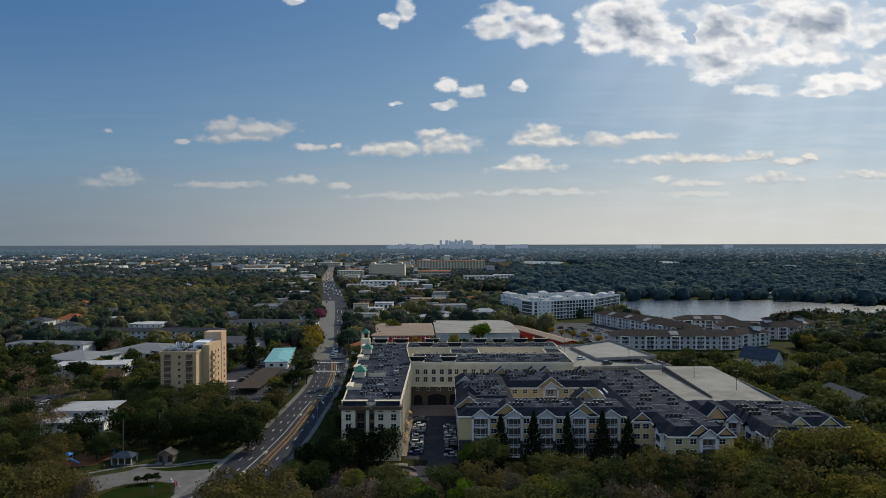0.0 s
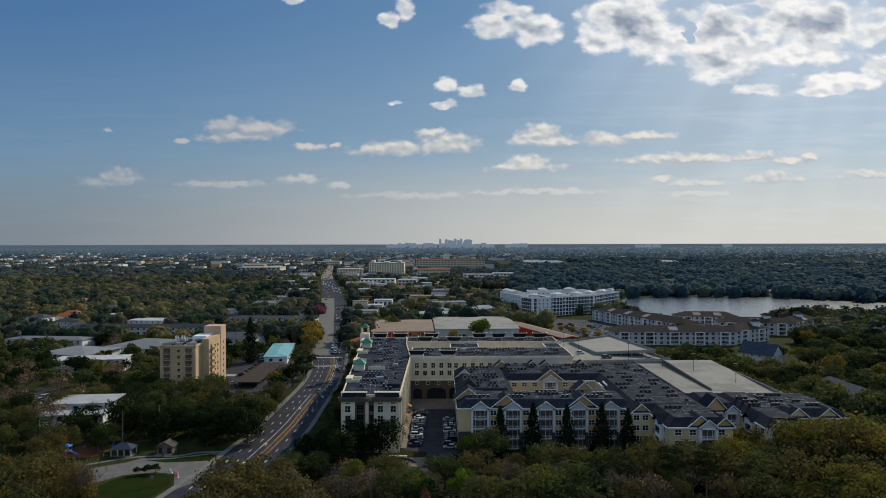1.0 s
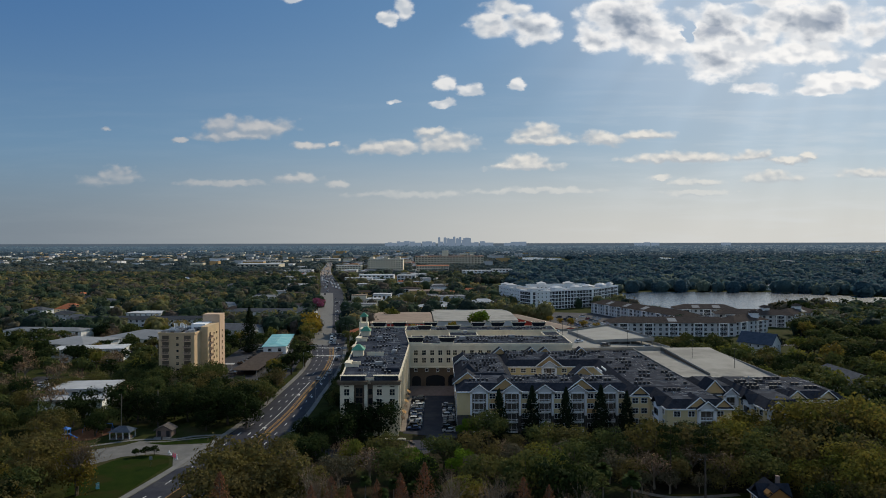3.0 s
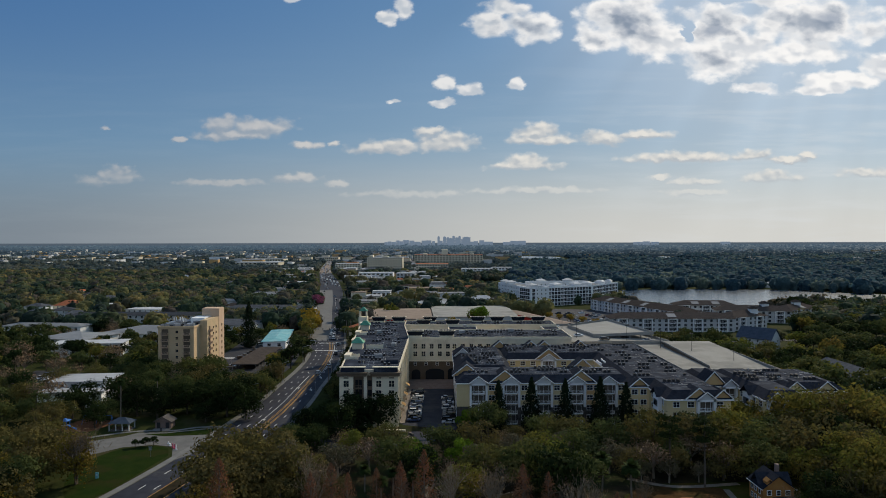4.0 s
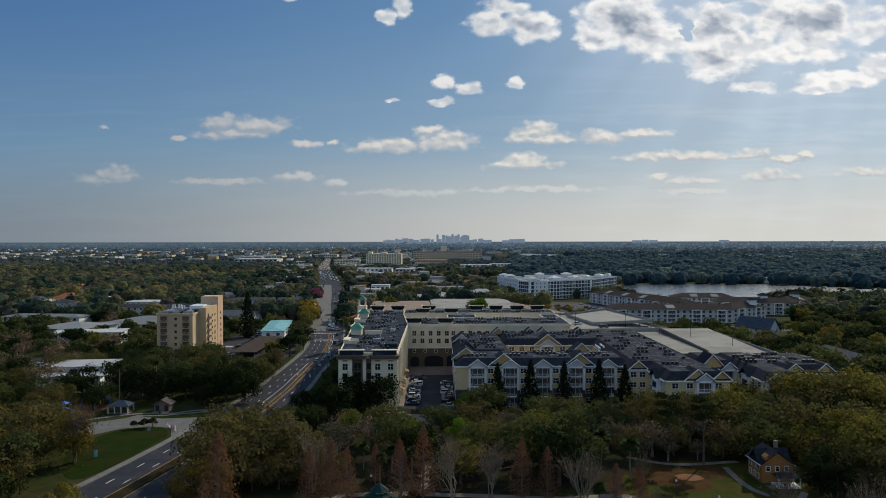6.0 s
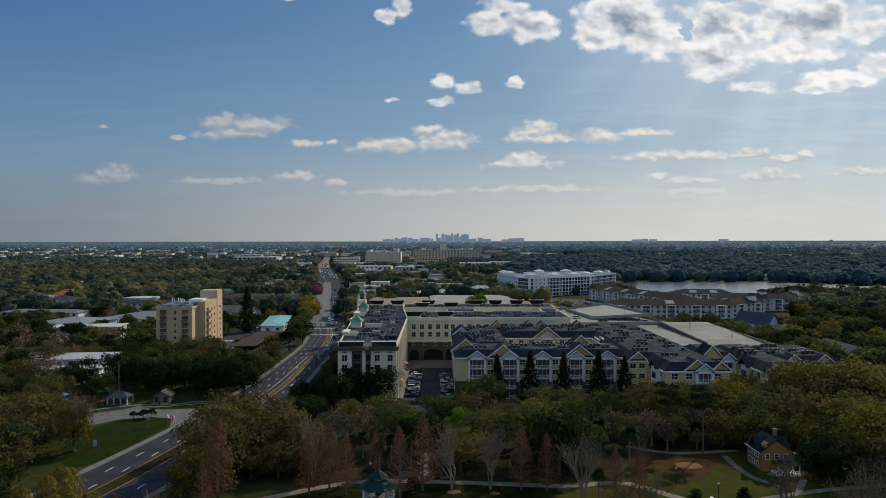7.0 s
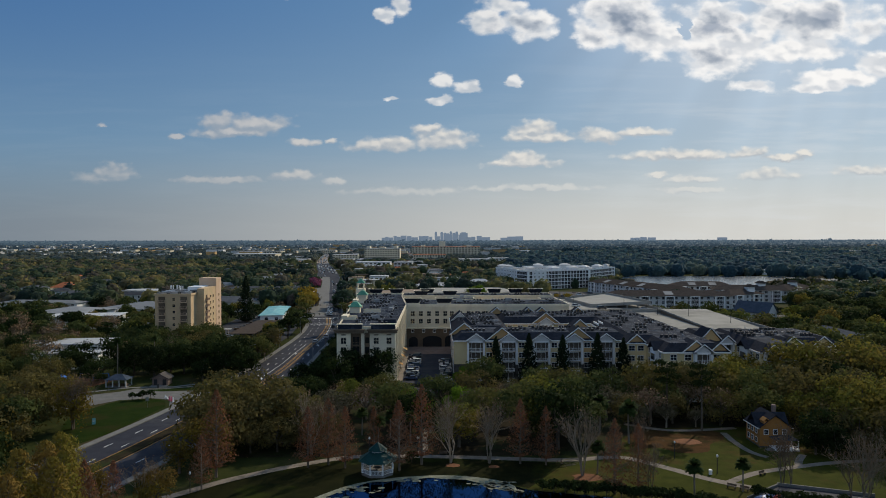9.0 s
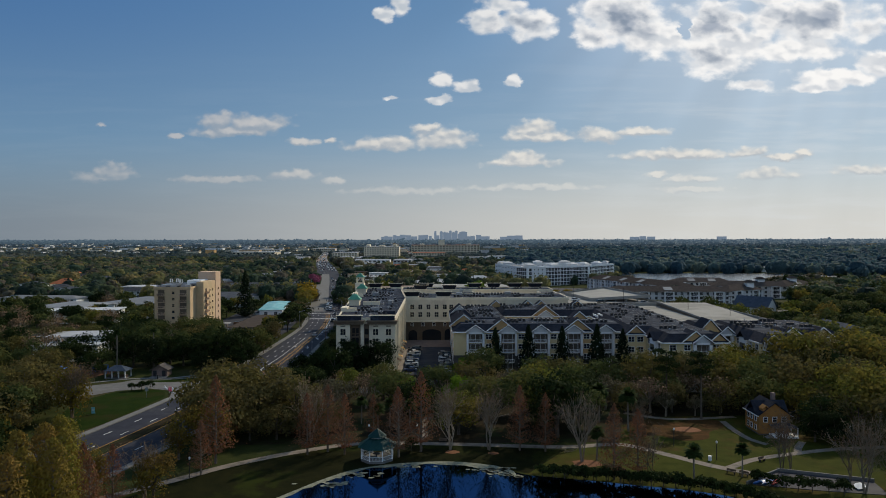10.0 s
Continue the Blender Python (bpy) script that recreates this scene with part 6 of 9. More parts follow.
# ---- shops and blocks far along the avenue ----
def far_block(x, y, w, d, h, storeys, wall, roof, label, turn=0, n=0, name="distant_building", crest=None, clear=45):
    t = thing(name, pose(x, y, 0, 0, 0, turn), label, "building", "distant buildings")
    part("wall", Geo().box(-w / 2, 0, 0, w / 2, d, h), wall, t)
    part("roof", Geo().box(-w / 2 - 0.4, -0.4, h, w / 2 + 0.4, d + 0.4, h + 0.7), roof, t)
    if n:
        st = h / storeys
        for i in range(storeys):
            for k in range(n):
                x0 = -w / 2 + w * (k + 0.22) / n
                part("window", Geo().box(x0, -0.15, st * (i + 0.3), x0 + w * 0.56 / n, 0, st * (i + 0.8)), GLASS, t)
    if crest:
        for cx, cw, chh in crest:
            part("roof_block", Geo().box(cx - cw / 2, 2, h + 0.7, cx + cw / 2, d * 0.7, h + chh), wall, t)
    clear_of([(x - w / 2 - 4, y - clear), (x + w / 2 + 4, y - clear), (x + w / 2 + 8, y + d + 8), (x - w / 2 - 8, y + d + 8)])


far_block(-121, 1490, 76, 40, 26, 6, CREAM, ROOF_W, "cream six-storey block with white trim", 0, 14, crest=((-30, 8, 5), (28, 8, 5), (0, 12, 3)))
far_block(-200, 1480, 54, 30, 13, 3, CREAM, ROOF_W, "pale three-storey office with dark window bands", 0, 9)
far_block(-18, 1400, 66, 40, 15, 3, CREAM, TILE_RED, "cream block with a red tiled roof edge", 0, 12)
far_block(20, 1760, 175, 40, 26, 5, CREAM, TILE_RED, "long cream block with red tiled roofs", 0, 22, crest=((-10, 16, 14), (-60, 10, 4), (60, 10, 4)))
far_block(-109, 1150, 58, 30, 9, 2, WHITE, ROOF_W, "long white shop building with a flat roof", 0, 8)
far_block(-58, 1130, 30, 30, 9, 2, GREY_W, ROOF_W, "pale two-storey office with a flat roof", 0, 5)
far_block(70, 1330, 60, 26, 8, 2, WHITE, ROOF_W, "white two-storey block near the lake", 0, 8)
far_block(120, 1360, 40, 26, 9, 2, WHITE, ROOF_W, "white two-storey block near the lake", 0, 6)
far_block(-430, 1610, 100, 60, 12, 2, CREAM, ROOF_W, "large cream store with a white flat roof", 0, 10)
far_block(-480, 1900, 90, 60, 12, 2, CREAM, ROOF_GREY, "long pale store with a flat roof", 0, 12)
far_block(-345, 2080, 70, 40, 12, 2, CREAM, ROOF_W, "long white store with a flat roof", 0, 12)
rng = random.Random(8)
for i in range(46):      # shops on both sides of the avenue
    y = 640 + i * 30 + rng.uniform(-10, 10)
    ax = float(np.interp(y, AV_Y, AV_L)) if i % 2 else float(np.interp(y, AV_Y, AV_R))
    w = rng.uniform(10, 34)
    if rng.random() < 0.3:
        continue
    x = ax + (-1 if i % 2 else 1) * (16 + w / 2 + rng.uniform(0, 14) + (rng.uniform(0, 90) if i % 4 == 0 else 0))
    if any(inside(np.array([x]), np.array([y + 10.0]), kk)[0] for kk in KEEP_CLEAR):
        continue
    far_block(x, y, w, rng.uniform(14, 22), rng.uniform(4.5, 7.5), 1, rng.choice((WHITE, CREAM, GREY_W, TAN)), rng.choice((ROOF_W, ROOF_GREY, SHINGLE_G, ROOF_W, SHINGLE_B)), "low roadside shop with a flat roof", 0, 4, "roadside_shop", None, 16)


class Roofs:
    """Small buildings too many to count, joined: walls and roofs of several kinds."""
    MATS = (WHITE, CREAM, GREY_W, SHINGLE_G, SHINGLE_B, ROOF_W, ROOF_GREY, ROOF_TAN, TILE_RED, TAN)

    def __init__(self):
        self.geo = Geo()

    def put(self, x, y, w, d, h, turn, wall, roof, pitch=0.0):
        g = Geo().box(-w / 2, 0, 0, w / 2, d, h, wall)
        if pitch:
            g.hip(-w / 2 - 0.5, -0.5, w / 2 + 0.5, d + 0.5, h, pitch, roof)
        else:
            g.box(-w / 2 - 0.2, -0.2, h, w / 2 + 0.2, d + 0.2, h + 0.5, roof)
        m = pose(x, y, 0, 0, 0, turn)
        for f, sl in zip(g.f, g.s):
            self.geo.s.append(sl)
        n = len(self.geo.v)
        self.geo.v += [tuple(m @ Vector(p)) for p in g.v]
        self.geo.f += [tuple(i + n for i in f) for f in g.f]

    def done(self, name, label):
        single(name, self.geo, list(self.MATS), label, "houses", kind="stuff")


def free(x, y, r=0.0):
    px, py = np.array([x - r, x, x + r]), np.array([y, y, y])
    return not any(inside(px, py, k).any() for k in KEEP_CLEAR)


homes = Roofs()
for i in range(520):      # homes under the trees
    y = 520 + 1900 * rng.random() ** 1.15
    x = rng.uniform(-0.70, 0.66) * y
    w, d = rng.uniform(11, 21), rng.uniform(8, 13)
    if not free(x, y, 8) or (x > 0.12 * y and (y < 1180 or rng.random() < 0.55)):
        continue
    homes.put(x, y, w, d, rng.choice((3.4, 3.8, 5.6)), rng.uniform(-35, 35), rng.choice((0, 0, 1, 2, 9)), rng.choice((3, 3, 3, 4, 4, 5, 6, 7, 8)), rng.uniform(1.6, 2.8))
    clear_of([(x - w * 0.45, y - rng.uniform(14, 46)), (x + w * 0.45, y - rng.uniform(14, 46)), (x + w * 0.45, y + d * 0.6), (x - w * 0.45, y + d * 0.6)])
shore = [(416, 884), (470, 872), (486, 930), (430, 950)]      # waterside gardens across the lake
single("waterside_lawn", Geo().sheet(shore, 0.1), MOWN, "lawns of waterside homes across the lake", "lawn", kind="structure")
clear_of(shore)
for x, y, roof in ((422, 912, 3), (436, 906, 5), (449, 921, 3), (464, 908, 6), (478, 918, 3), (430, 934, 5), (470, 932, 3)):
    homes.put(x, y, 15, 10, 5.6, rng.uniform(-20, 20), 0, roof, 2.4)
homes.done("suburban_homes", "many small pale houses half hidden under suburban trees")
trades = Roofs()
lots = Geo()
for i in range(230):      # shops, offices and their lots east of the avenue, some west
    y = 640 + 1750 * rng.random()
    edge = float(np.interp(y, AV_Y, AV_R))
    x = edge + rng.uniform(16, 0.17 * y) if rng.random() < 0.75 else float(np.interp(y, AV_Y, AV_L)) - rng.uniform(16, 0.05 * y + 20)
    w, d = rng.uniform(12, 44), rng.uniform(12, 24)
    if not free(x, y, w / 2) or (x > 40 and 870 < y < 1060):
        continue
    trades.put(x, y, w, d, rng.uniform(4, 7.5), rng.uniform(-6, 12), rng.choice((0, 1, 2, 2, 9)), rng.choice((3, 5, 5, 6, 6, 6, 7, 8)), rng.choice((0, 0, 0, 2.0)))
    lots.sheet(rect(x - w * 0.7, y - rng.uniform(14, 30), x + w * 0.7, y - 1), 0.06 + 0.0004 * i)
    clear_of([(x - w * 0.55, y - 26), (x + w * 0.55, y - 26), (x + w * 0.55, y + d), (x - w * 0.55, y + d)])
trades.done("shop_district", "low flat-roofed shops and offices crowded along the avenue")
single("shop_lots", lots, OLD_ASPHALT, "worn asphalt lots before the low shops", "parking lot", kind="stuff")
green = [(6, 1240), (118, 1190), (150, 1330), (40, 1420)]
single("open_field", Geo().sheet(green, 0.09), LAWN, "open mown field among the far offices", "lawn", kind="structure")
clear_of(green)
plain = Roofs()
for i in range(430):      # pale roofs far off in the plain
    y = 1700 + 2000 * rng.random()
    k = rng.random()
    x = (rng.uniform(-0.66, -0.05) if k < 0.66 else rng.uniform(-0.1, 0.12) if k < 0.86 else rng.uniform(0.1, 0.66)) * y
    w = rng.uniform(10, 34) * (1.9 if rng.random() < 0.12 else 1.0)
    if not free(x, y):
        continue
    plain.put(x, y, w, rng.uniform(14, 30), rng.uniform(9, 15) + max(0, (y - 3400) / 1600) * 20, 0, rng.choice((0, 1, 1, 2, 2, 9)), rng.choice((3, 5, 5, 6, 6, 7)))
    clear_of([(x - w / 2, y - 130), (x + w / 2, y - 130), (x + w / 2, y + 30), (x - w / 2, y + 30)])
plain.done("plain_buildings", "countless small pale buildings scattered over the far plain")

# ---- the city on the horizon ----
# Haze is added as a faint glow in the towers' own material.
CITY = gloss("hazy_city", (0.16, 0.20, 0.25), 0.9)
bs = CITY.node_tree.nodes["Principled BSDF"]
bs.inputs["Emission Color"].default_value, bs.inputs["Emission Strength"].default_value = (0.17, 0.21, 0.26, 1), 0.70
Z0 = 44.0
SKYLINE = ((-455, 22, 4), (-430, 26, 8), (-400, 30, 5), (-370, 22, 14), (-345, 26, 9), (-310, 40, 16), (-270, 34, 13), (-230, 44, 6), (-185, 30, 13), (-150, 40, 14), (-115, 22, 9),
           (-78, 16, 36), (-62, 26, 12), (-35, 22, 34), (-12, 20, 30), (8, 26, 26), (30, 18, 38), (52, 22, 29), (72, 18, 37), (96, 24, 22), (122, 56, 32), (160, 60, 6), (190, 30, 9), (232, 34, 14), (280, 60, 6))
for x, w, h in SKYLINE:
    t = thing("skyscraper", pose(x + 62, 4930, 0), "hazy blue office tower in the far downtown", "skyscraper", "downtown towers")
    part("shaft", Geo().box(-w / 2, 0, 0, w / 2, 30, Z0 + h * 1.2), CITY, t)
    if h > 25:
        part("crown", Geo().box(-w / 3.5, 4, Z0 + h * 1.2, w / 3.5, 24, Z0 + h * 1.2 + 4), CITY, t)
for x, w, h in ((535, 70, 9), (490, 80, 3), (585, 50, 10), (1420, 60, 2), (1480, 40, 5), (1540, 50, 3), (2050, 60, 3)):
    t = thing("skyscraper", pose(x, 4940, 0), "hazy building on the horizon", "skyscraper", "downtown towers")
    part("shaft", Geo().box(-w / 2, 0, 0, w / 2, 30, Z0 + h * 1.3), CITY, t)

# ---- park: pond, paths, lawns ----
POND_EDGE = smooth_line([(-70, 40), (-52, 85), (-40, 108), (-28.7, 125.7), (-20.5, 136.6), (-14.7, 141), (-6.7, 143.7), (2.8, 144.4), (12, 141.5), (17, 136.5), (24.7, 134), (35, 131), (53.7, 123.7), (60, 108), (58, 70), (50, 40)], 2.0)
woods_floor = [(-46, 157), (40, 158), (58, 180), (100, 182), (150, 190), (160, 236), (-50, 236), (-52, 200)]
single("woodland_floor", Geo().sheet(woods_floor, 0.02), EARTH, "dark leaf litter under the park trees", "ground", kind="structure")
meadow = [(17, 137), (35, 131.5), (54, 124), (60, 100), (140, 110), (150, 170), (100, 182), (58, 180), (46, 172), (42, 158), (28, 152)]
single("meadow", Geo().sheet(meadow, 0.03), LAWN, "open park lawn with brown patches", "lawn", kind="structure")
clear_of([(45, 172), (58, 179.5), (75, 178), (73, 160), (66, 146), (58, 142), (50, 150), (44.5, 157.5)])
leafy = [(46, 170), (50, 176), (58, 178.5), (65, 177), (72, 176.5), (71, 170), (66, 166), (63, 160), (56, 159), (53, 163), (48, 163)]
single("leafy_lawn", Geo().sheet(smooth_line(leafy + leafy[:1], 1.5)[:-1], 0.045), LEAFY, "lawn strewn with orange-brown fallen leaves", "lawn", kind="structure")
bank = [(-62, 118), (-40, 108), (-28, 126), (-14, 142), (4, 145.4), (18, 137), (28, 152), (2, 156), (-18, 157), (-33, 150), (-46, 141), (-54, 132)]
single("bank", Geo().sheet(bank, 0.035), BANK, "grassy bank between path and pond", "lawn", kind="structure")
single("pond_water", Geo().sheet(POND_EDGE, 0.07), POND, "still dark pond mirroring sky and bare trees", "pond", kind="structure")
scum = Geo()
edge = [p for p in POND_EDGE if p[1] > 118 and p[0] < 15.5]
rs = random.Random(3)
inner = []
for i, (x, y) in enumerate(edge):
    w = 1.6 + 1.6 * noise.noise((x * 0.35, y * 0.35, 1.0)) + (1.2 if x > 5 else 0)
    inner.append((x + 0.1 * w, y - max(w, 0.5)))
scum.add([(x, y, 0.10) for x, y in edge] + [(x, y, 0.10) for x, y in inner], [(i, len(edge) + i, len(edge) + i + 1, i + 1) for i in range(len(edge) - 1)])
for cx, cy, n in ((-17, 136.2, 16), (11, 139.0, 26), (13, 136.5, 18), (-22, 131, 12), (-6, 141.2, 12)):
    for _ in range(n):
        x, y, r = cx + rs.gauss(0, 2.2), cy + rs.gauss(0, 0.9), rs.uniform(0.2, 0.8)
        scum.sheet([(x + r * 1.5 * math.cos(a) * rs.uniform(0.6, 1.2), y + r * math.sin(a) * rs.uniform(0.6, 1.2)) for a in (i * 0.785 for i in range(8))], 0.105)
single("pond_scum", scum, ALGAE, "pale scum drifting along the pond's edge", "algae", kind="stuff")


def path(pts, w, label="pale concrete park path", mat=None, z=0.06):
    line = smooth_line(pts, 2.0)
    g = Geo()
    ribbon(g, line, -w / 2, w / 2, z, 0.05)
    return single("footpath", g, mat or WORN, label, "path", kind="structure")


path([(-62, 124), (-50, 135.7), (-44, 142.1), (-32, 150.9), (-17.7, 157.4), (3.1, 156.8), (27.3, 154.4), (38, 156), (43, 155.4), (49.7, 148.7), (56.6, 141.2), (63, 136.5)], 2.3)
path([(59, 139.5), (67, 145), (76.7, 148.6), (88, 151.8), (101, 153.4), (125, 154)], 1.8, z=0.065)
path([(-5, 157), (-3.6, 164), (-4, 172), (-2, 184)], 2.0, "narrow path from the pond into the trees", z=0.068)
path([(50, 184), (57, 179), (64, 177.6), (78, 179.8)], 1.8, z=0.07)
path([(73, 175.5), (72.4, 167), (72.9, 159.6), (75, 155.6)], 1.6, z=0.075)
path([(84, 157.5), (81, 153.5), (79, 150)], 1.6, z=0.072)
for x, y, r in ((31, 143, 3.0), (3, 151, 1.6), (61, 168, 3.2), (12, 150, 1.2)):
    single("mulch_ring", Geo().sheet([(x + r * math.cos(a * 0.52) * (1 + 0.2 * math.sin(a * 3)), y + r * 0.8 * math.sin(a * 0.52)) for a in range(12)], 0.055), MULCH, "ring of reddish mulch round a tree foot", "mulch", "mulch rings")

# gazebo
gz = thing("gazebo", (-13.1, 146.4, 0.03), "white octagonal gazebo with a dark green two-tier roof by the pond", "gazebo")
R8 = 3.5


def octa(r, a0=0.3927):
    return [(r * math.cos(a0 + i * math.pi / 4), r * math.sin(a0 + i * math.pi / 4)) for i in range(8)]


def cone8(g, r0, z0, r1, z1):
    a, b = octa(r0), octa(r1)
    return g.add([(x, y, z0) for x, y in a] + [(x, y, z1) for x, y in b], [(i, (i + 1) % 8, 8 + (i + 1) % 8, 8 + i) for i in range(8)] + [tuple(range(8, 16)), tuple(range(7, -1, -1))])


part("floor", Geo().prism(octa(R8 + 0.1), 0, 0.45), CONCRETE, gz)
part("lower_roof", cone8(Geo(), 4.3, 3.0, 1.7, 4.7), GREEN_METAL, gz)
part("lantern", cone8(Geo(), 1.5, 4.6, 1.5, 5.1), WHITE, gz)
part("upper_roof", cone8(Geo(), 2.1, 5.0, 0.08, 6.6), GREEN_METAL, gz)
part("finial", Geo().tube((0, 0, 6.5), (0, 0, 7.2), 0.08, 0.03), GREEN_METAL, gz)
for i, (x, y) in enumerate(octa(R8)):
    part("post", Geo().box(x - 0.11, y - 0.11, 0.45, x + 0.11, y + 0.11, 3.1), WHITE, gz)
    nx, ny = octa(R8)[(i + 1) % 8]
    if i == 1:
        continue
    g = Geo().tube((x, y, 1.35), (nx, ny, 1.35), 0.06, 0.06, 4).tube((x, y, 0.6), (nx, ny, 0.6), 0.05, 0.05, 4)
    for k in range(1, 9):
        px, py = x + (nx - x) * k / 9, y + (ny - y) * k / 9
        g.box(px - 0.03, py - 0.03, 0.6, px + 0.03, py + 0.03, 1.35)
    part("railing", g, WHITE, gz)
bt = thing("round_table", (-13.3, 146.6, 0.48), "dark round table inside the gazebo", "table")
part("tabletop", Geo().tube((0, 0, 0.68), (0, 0, 0.75), 0.8, 0.8, 12), DARKMET, bt)
part("leg", Geo().tube((0, 0, 0), (0, 0, 0.68), 0.12, 0.08, 6), DARKMET, bt)

for x, y in ((-49.2, 135.4), (-16.1, 158.6), (-5.0, 158.6), (53.3, 154.7), (59.0, 144.8), (94.4, 156.4)):
    lamp_post(x, y, 0.03, 3.6, "dark park lamp post with a pale globe", "park lamp posts", True)


def bench(x, y, turn):
    b = thing("bench", (x, y, 0.05, 0, 0, turn), "dark slatted park bench beside the path", "bench", "park benches")
    part("seat", Geo().box(-0.9, -0.25, 0.40, 0.9, 0.25, 0.46), TIMBER, b)
    part("backrest", Geo().box(-0.9, 0.22, 0.5, 0.9, 0.28, 0.9), TIMBER, b)
    for s in (-0.7, 0.7):
        part("leg", Geo().box(s - 0.05, -0.22, 0, s + 0.05, 0.22, 0.4), DARKMET, b)


for x, y, t in ((1.0, 158.3, 0), (58.5, 136.5, -40), (60.5, 135.2, -40), (68.3, 144.0, 30)):
    bench(x, y, t)
bn = thing("litter_bin", (57.5, 144.6, 0.03), "small white litter bin beside the path", "bin")
part("body", Geo().tube((0, 0, 0), (0, 0, 1.0), 0.35, 0.38, 10), WHITE, bn)

# amber house with a porch
hs = thing("old_house", pose(76.6, 163, 0) @ Matrix.Diagonal((0.82, 0.82, 0.82, 1)), "amber two-storey wooden house with dark roof and white porch", "house")
part("wall", Geo().box(0, 0, 0.5, 9, 9, 5.9), HOUSE_Y, hs)
part("foundation", Geo().box(0.1, 0.1, 0, 8.9, 8.9, 0.5), STONE, hs)
part("gable_wall", Geo().gable_end(0, 9, 0.0, 5.9, 3.3, 9), HOUSE_Y, hs)
part("roof", Geo().gable(-0.6, -0.5, 9.6, 9.5, 5.8, 3.9, "y"), SHINGLE, hs)
part("cross_roof", Geo().gable(-0.5, 2.0, 9.5, 7.2, 6.3, 3.0, "x"), SHINGLE, hs)
part("dormer", Geo().box(1.0, -0.3, 6.6, 2.6, 2, 7.9).gable(0.8, -0.5, 2.8, 2, 7.9, 0.9, "y"), HOUSE_Y, hs)
part("chimney", Geo().box(6.2, 5.2, 7, 7.2, 6.2, 11.2), BRICK_PAVE, hs, "brick chimney")
part("eaves", Geo().box(-0.65, -0.6, 5.55, -0.45, 9.6, 5.8).box(9.45, -0.6, 5.55, 9.65, 9.6, 5.8), WHITE, hs)
windows(hs, (0, 0), (9, 0), "small", [4.6], [1.8, 4.5, 7.2])
windows(hs, (0, 9), (0, 0), "small", [1.9, 4.5], [2.0, 4.3, 6.8])
part("porch_roof", Geo().hip(2.6, -4.4, 9.6, 0.2, 3.2, 1.1), SHINGLE, hs)
part("porch_floor", Geo().box(2.8, -4.2, 0.2, 9.4, 0, 0.7), WHITE, hs)
for x in (3.0, 5.1, 7.2, 9.2):
    part("post", Geo().box(x - 0.12, -4.1, 0.7, x + 0.12, -3.86, 3.2), WHITE, hs)
g = Geo().box(3, -4.05, 1.5, 9.2, -3.95, 1.6).box(3, -4.05, 0.85, 9.2, -3.95, 0.92)
for k in range(21):
    g.box(3 + k * 0.3, -4.04, 0.9, 3.06 + k * 0.3, -3.96, 1.5)
part("railing", g, WHITE, hs)
part("steps", Geo().box(0.8, -3.2, 0, 2.8, -1.6, 0.25).box(1.4, -3.2, 0.25, 2.8, -1.6, 0.5), CONCRETE, hs)
clear_of(rect(74, 155, 88, 174), 1)

# boat yard at the water
yd = thing("boat_yard", (60, 124, 0), "grey paved boat yard with a low wall", "yard")
# The slab takes asphalt's dark colour to imitate the shadow lying on it.
part("slab", Geo().prism([(-1.0, 6.5), (8.5, 13.5), (24, 7.5), (22.5, 0.5), (11, 3.0)], 0.0, 0.12), ASPHALT, yd)
part("low_wall", Geo().box(-0.2, -0.15, 0, 16.8, 0.15, 0.7).turned(frame_on((8.5, 13.6), (24.2, 7.4), 0, 0)), CONCRETE, yd)
part("low_wall", Geo().box(0, -0.15, 0, 11.8, 0.15, 0.6).turned(frame_on((-1, 6.5), (8.5, 13.6), 0, 0)), CONCRETE, yd)
for i, (mat, lab) in enumerate(((BLUE_P, "blue plastic kayak lying on the yard"), (BLUE_P, "blue plastic kayak lying on the yard"), (RED, "red kayak lying on the yard"), (WHITE, "white upturned boat on the yard"))):
    w = 1.0 if i < 3 else 2.2
    k = thing("kayak", (62.0 + 1.4 * i if i < 3 else 79.5, 131.2 - 0.1 * i if i < 3 else 128.5, 0.12, 0, 0, 25 + 9 * i), lab, "boat", "boats")
    pr = [(-2.2, 0, 0.25), (-1.2, 0.35 * w, 0.3), (0.0, 0.45 * w, 0.3), (1.2, 0.35 * w, 0.3), (2.2, 0, 0.25), (1.2, -0.35 * w, 0.3), (0, -0.45 * w, 0.3), (-1.2, -0.35 * w, 0.3)]
    part("hull", Geo().add(pr + [(x * 0.85, y * 0.5, 0.0) for x, y, z in pr] + [(0, 0, 0.42 * w)], [(i, (i + 1) % 8, 8 + (i + 1) % 8, 8 + i) for i in range(8)] + [(i, 16, (i + 1) % 8) for i in range(8)]), mat, k)
clear_of([(57, 122), (88, 122), (88, 139), (57, 139)])

# ---- west side: drive, small car park, shelter, toilets, playground ----
drive = [(-74.5, 207), (-74.5, 236), (-83, 233.4), (-92, 229.5), (-101, 229.5), (-104, 225), (-120, 215), (-142, 209), (-142, 194), (-122, 196), (-107, 203), (-99, 213), (-90, 215.5), (-83.5, 213.5), (-81, 206.5), (-78.5, 200)]
single("drive", Geo().sheet(drive, 0.055), CONCRETE, "pale concrete drive and small car park off the avenue", "driveway", kind="structure")
island = [(-81.5, 204.5), (-84.5, 212), (-90, 214.2), (-98, 211.5), (-102, 204), (-103, 192), (-97, 176), (-90, 168), (-85.5, 174)]
single("grass_island", Geo().sheet(smooth_line(island + island[:1], 3), 0.07), MOWN, "mown lawn between drive and avenue", "lawn", kind="structure")
